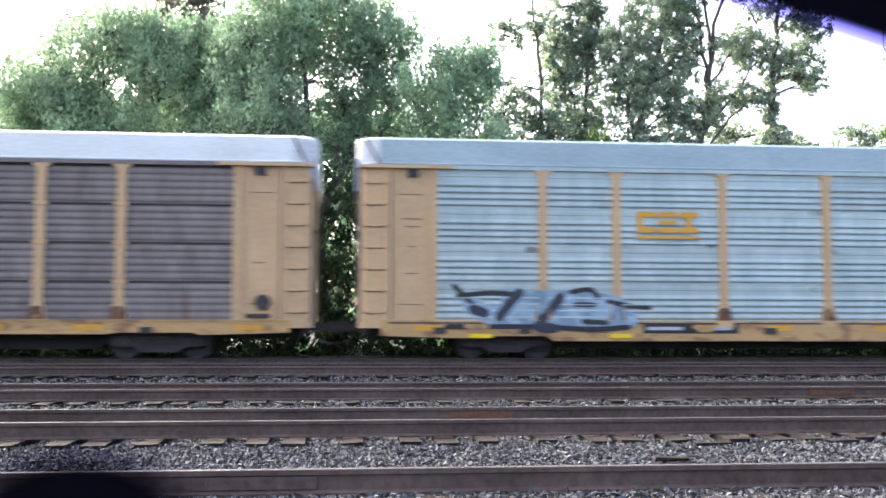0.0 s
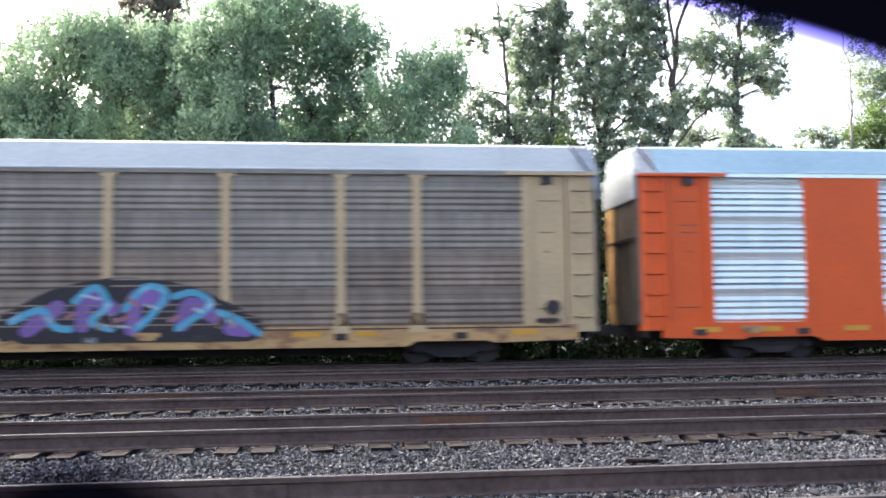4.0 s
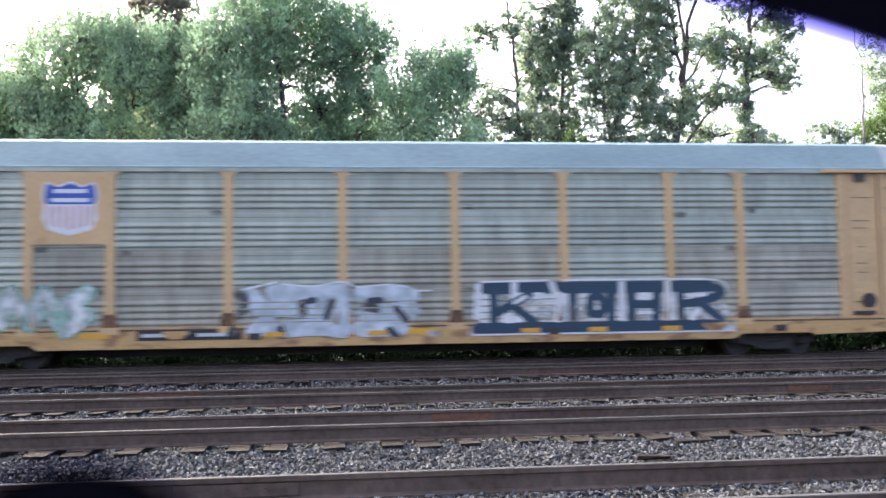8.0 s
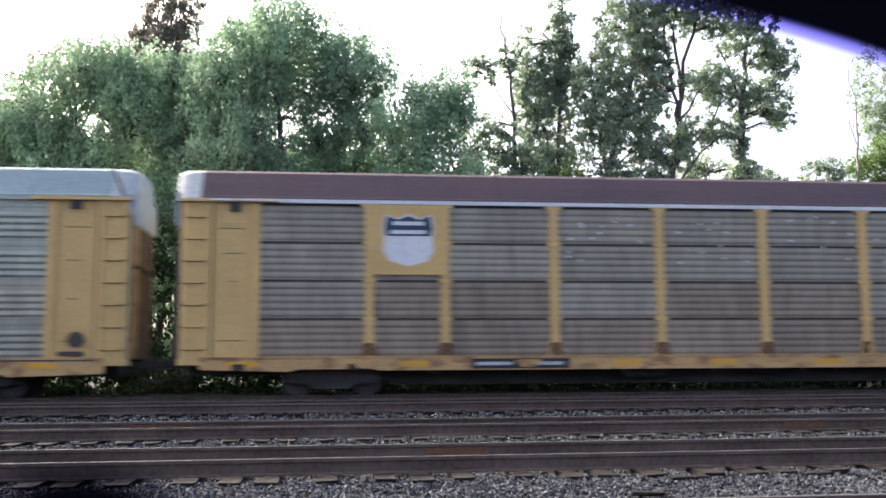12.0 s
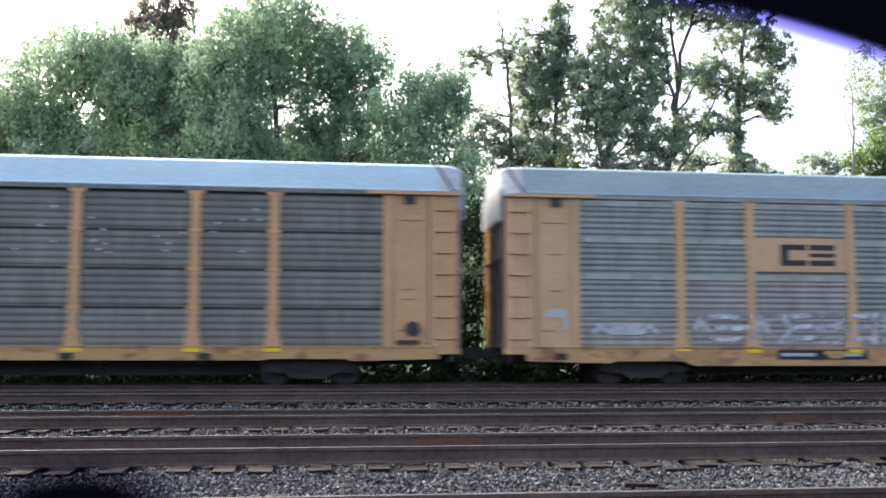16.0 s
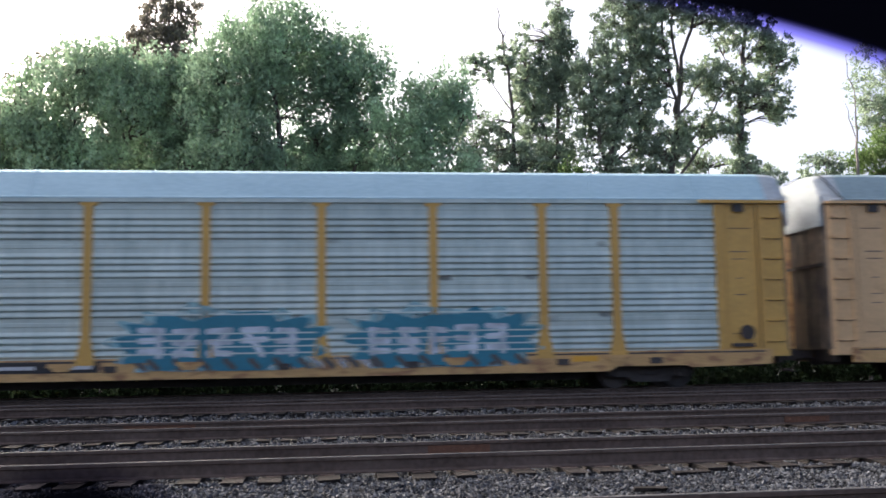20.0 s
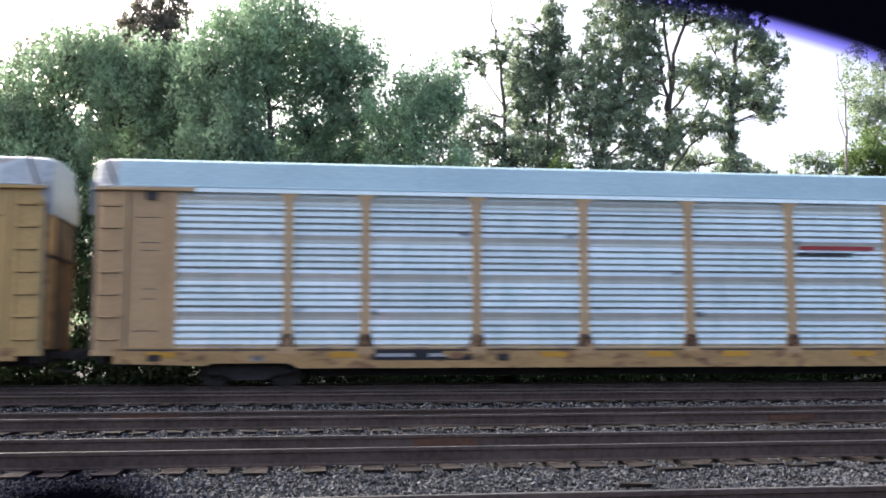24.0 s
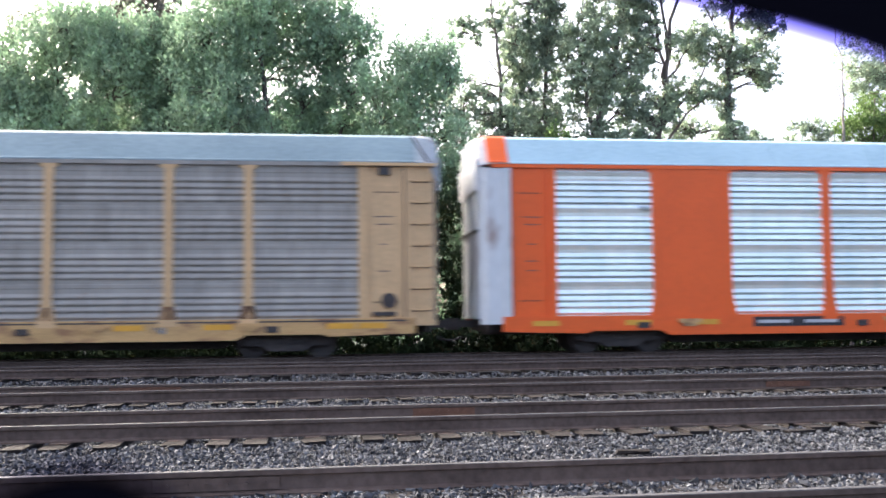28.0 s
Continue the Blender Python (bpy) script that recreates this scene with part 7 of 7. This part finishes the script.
# ---- small things on the ballast ----
def stalk(x, y, z, h, lean):
    s = Solid().tube([(0, 0, -0.05), (0.01, 0, h * 0.5), (lean, 0, h)], [0.006, 0.005, 0.003], 5)
    s.tube([(lean * 0.5, 0, h * 0.55), (lean + 0.02, 0.01, h * 0.8)], [0.004, 0.002], 4)
    ob = link("dry_stalk", s.mesh("dry_stalk"), DRY, None, at=(x, y, z))
    tagged(ob, "pale dry weed stalk standing in the ballast", "weed", "dry weed stalks")


for q in ((-0.55, 13.75, -0.24, 0.20, 0.03), (-2.35, 18.6, -0.24, 0.18, 0.02), (2.55, 23.2, -0.14, 0.22, 0.01), (4.0, 18.5, -0.24, 0.14, -0.02)):
    stalk(*q)


def board(x, y, z, l, w, turn):
    s = Solid().box(-l / 2, l / 2, -w / 2, w / 2, 0, 0.035)
    r = random.Random(int(x * 10))
    s.v = [(a + r.uniform(-0.03, 0.03), b + r.uniform(-0.015, 0.015), c) for a, b, c in s.v]
    ob = link("timber_scrap", s.mesh("timber_scrap"), TIE, None, at=pose(x, y, z, 3, 0, turn))
    tagged(ob, "flat grey splinter of old timber on the stones", "timber scrap", "timber scraps")


for q in ((3.9, 10.2, -0.225, 0.42, 0.12, 4), (3.1, 9.2, -0.235, 0.30, 0.08, -12), (5.4, 10.3, -0.225, 0.36, 0.10, 8)):
    board(*q)


# ---- the half-open cover in front of the lens ----
def cover_material(clear, black, fringe):
    m = bpy.data.materials.new("black_soft_edged_plastic")
    m.use_nodes = True
    nt = m.node_tree
    n, ln = nt.nodes, nt.links
    out, bsdf = n["Material Output"], n["Principled BSDF"]
    bsdf.inputs["Base Color"].default_value = (0.004, 0.004, 0.007, 1)
    bsdf.inputs["Roughness"].default_value = 0.9
    bsdf.inputs["Specular IOR Level"].default_value = 0.0
    tc, sep = n.new("ShaderNodeTexCoord"), n.new("ShaderNodeVectorMath")
    sep.operation = "LENGTH"
    ln.new(tc.outputs["Object"], sep.inputs[0])
    mr = n.new("ShaderNodeMapRange")
    mr.interpolation_type = "SMOOTHSTEP"
    mr.inputs[1].default_value, mr.inputs[2].default_value = clear, black
    ln.new(sep.outputs["Value"], mr.inputs[0])
    tint = n.new("ShaderNodeValToRGB")
    tint.color_ramp.elements[0].color, tint.color_ramp.elements[1].color = (1, 1, 1, 1), (0.0, 0.0, 0.01, 1)
    mid = tint.color_ramp.elements.new(0.45)
    mid.color = (*fringe, 1)
    ln.new(mr.outputs[0], tint.inputs[0])
    tr, ms = n.new("ShaderNodeBsdfTransparent"), n.new("ShaderNodeMixShader")
    ln.new(tint.outputs[0], tr.inputs[0])
    solid = n.new("ShaderNodeMapRange")
    solid.inputs[1].default_value, solid.inputs[2].default_value = 0.8, 1.0
    ln.new(mr.outputs[0], solid.inputs[0])
    ln.new(solid.outputs[0], ms.inputs[0])
    ln.new(tr.outputs[0], ms.inputs[1])
    ln.new(bsdf.outputs[0], ms.inputs[2])
    ln.new(ms.outputs[0], out.inputs[0])
    return m


COVER_D = 0.030                      # distance before the lens
PX = COVER_D / 1700.0
COVER_R, COVER_SOFT = 3447 * PX, 55 * PX


def cover_blade(name, radius, soft, a0, a1, rise):
    """A thin plate whose round edge reaches into the view."""
    n, v, f = 40, [], []
    for i in range(n):
        a = math.radians(a0 + (a1 - a0) * i / (n - 1))
        for r in (radius, radius + soft, radius + rise):
            v.append((r * math.cos(a), r * math.sin(a), 0.0))
    for i in range(n - 1):
        for j in range(2):
            f.append((3 * i + j, 3 * i + j + 1, 3 * i + j + 4, 3 * i + j + 3))
    return raw(name, v, f)


cover = thing("lens_cover", (0, 0, 0), "black plastic lens cover, not quite open", "lens cover")
link("cover_blade", cover_blade("cover_blade", COVER_R, COVER_SOFT, 62, 86, COVER_SOFT * 6), cover_material(COVER_R, COVER_R + COVER_SOFT, (0.30, 0.26, 0.85)), cover)
LOW_R, LOW_SOFT = 310 * PX, 100 * PX
link("cover_blade", cover_blade("cover_blade", LOW_R, -LOW_SOFT, 30, 150, -LOW_SOFT * 1.6), cover_material(LOW_R, LOW_R - LOW_SOFT, (0.42, 0.42, 0.52)), cover, at=((150 - 454) * PX, (3399 - 1088) * PX, 0.0005))


# ---- what moves: every car of the train, and the lens cover with the camera ----
SPEED, STEP, FIRST = 27.266, 29.32, -13.547
LAG = (  # seconds, metres behind an even speed: the train slows towards the end
    (0, -1.57), (1, -1.57), (2, -1.57), (3, -1.50), (4.5, -1.46), (6, -1.40), (7, -1.27), (8, -1.16), (9, -1.03), (10, -0.93), (11, -0.84), (12, -0.79), (13.5, -0.68), (15, -0.57), (16, -0.50),
    (17, -0.39), (18, -0.29), (19, -0.14), (20, 0.15), (20.2, 0.95), (21, 1.22), (21.15, 1.30), (21.35, 1.78), (21.6, 1.86), (22.5, 1.94), (24, 2.08), (25, 2.38), (26, 2.76), (27, 3.21), (28, 3.76))
COVER_SHIFT = ((0.0, -28), (1.5, -20), (3.0, -12), (5.5, 2), (8.0, -18), (9.0, -48), (10.0, -6), (11.0, 10), (12.0, 0), (14.5, -5), (17.0, -4), (20.0, 3), (23.5, -8), (25.0, 24), (26.2, -2), (28.0, -6))


def travelled(t, lag):
    return SPEED * t - lag


def centre(no):
    return FIRST + STEP * no


def camera_pose(t):
    for (a, *p), (b, *q) in zip(TURNS, TURNS[1:]):
        if a <= t <= b:
            k = (t - a) / (b - a)
            return aim(*[u + (v - u) * k for u, v in zip(p, q)])


def motions():
    for no, c in enumerate(cars):
        walk(c, [(t, pose(centre(no) - travelled(t, lag), 26.32, 0.09)) for t, lag in LAG])
    times = sorted({t for t, *_ in TURNS} | {t for t, *_ in COVER_SHIFT})
    rows = []
    for t in times:
        dy = float(np.interp(t, [q[0] for q in COVER_SHIFT], [q[1] for q in COVER_SHIFT]))
        rows.append((t, camera_pose(t) @ Matrix.Translation(((454 - 784) * PX, (441 - 3399 - dy) * PX, -COVER_D))))
    walk(cover, rows)


motions()
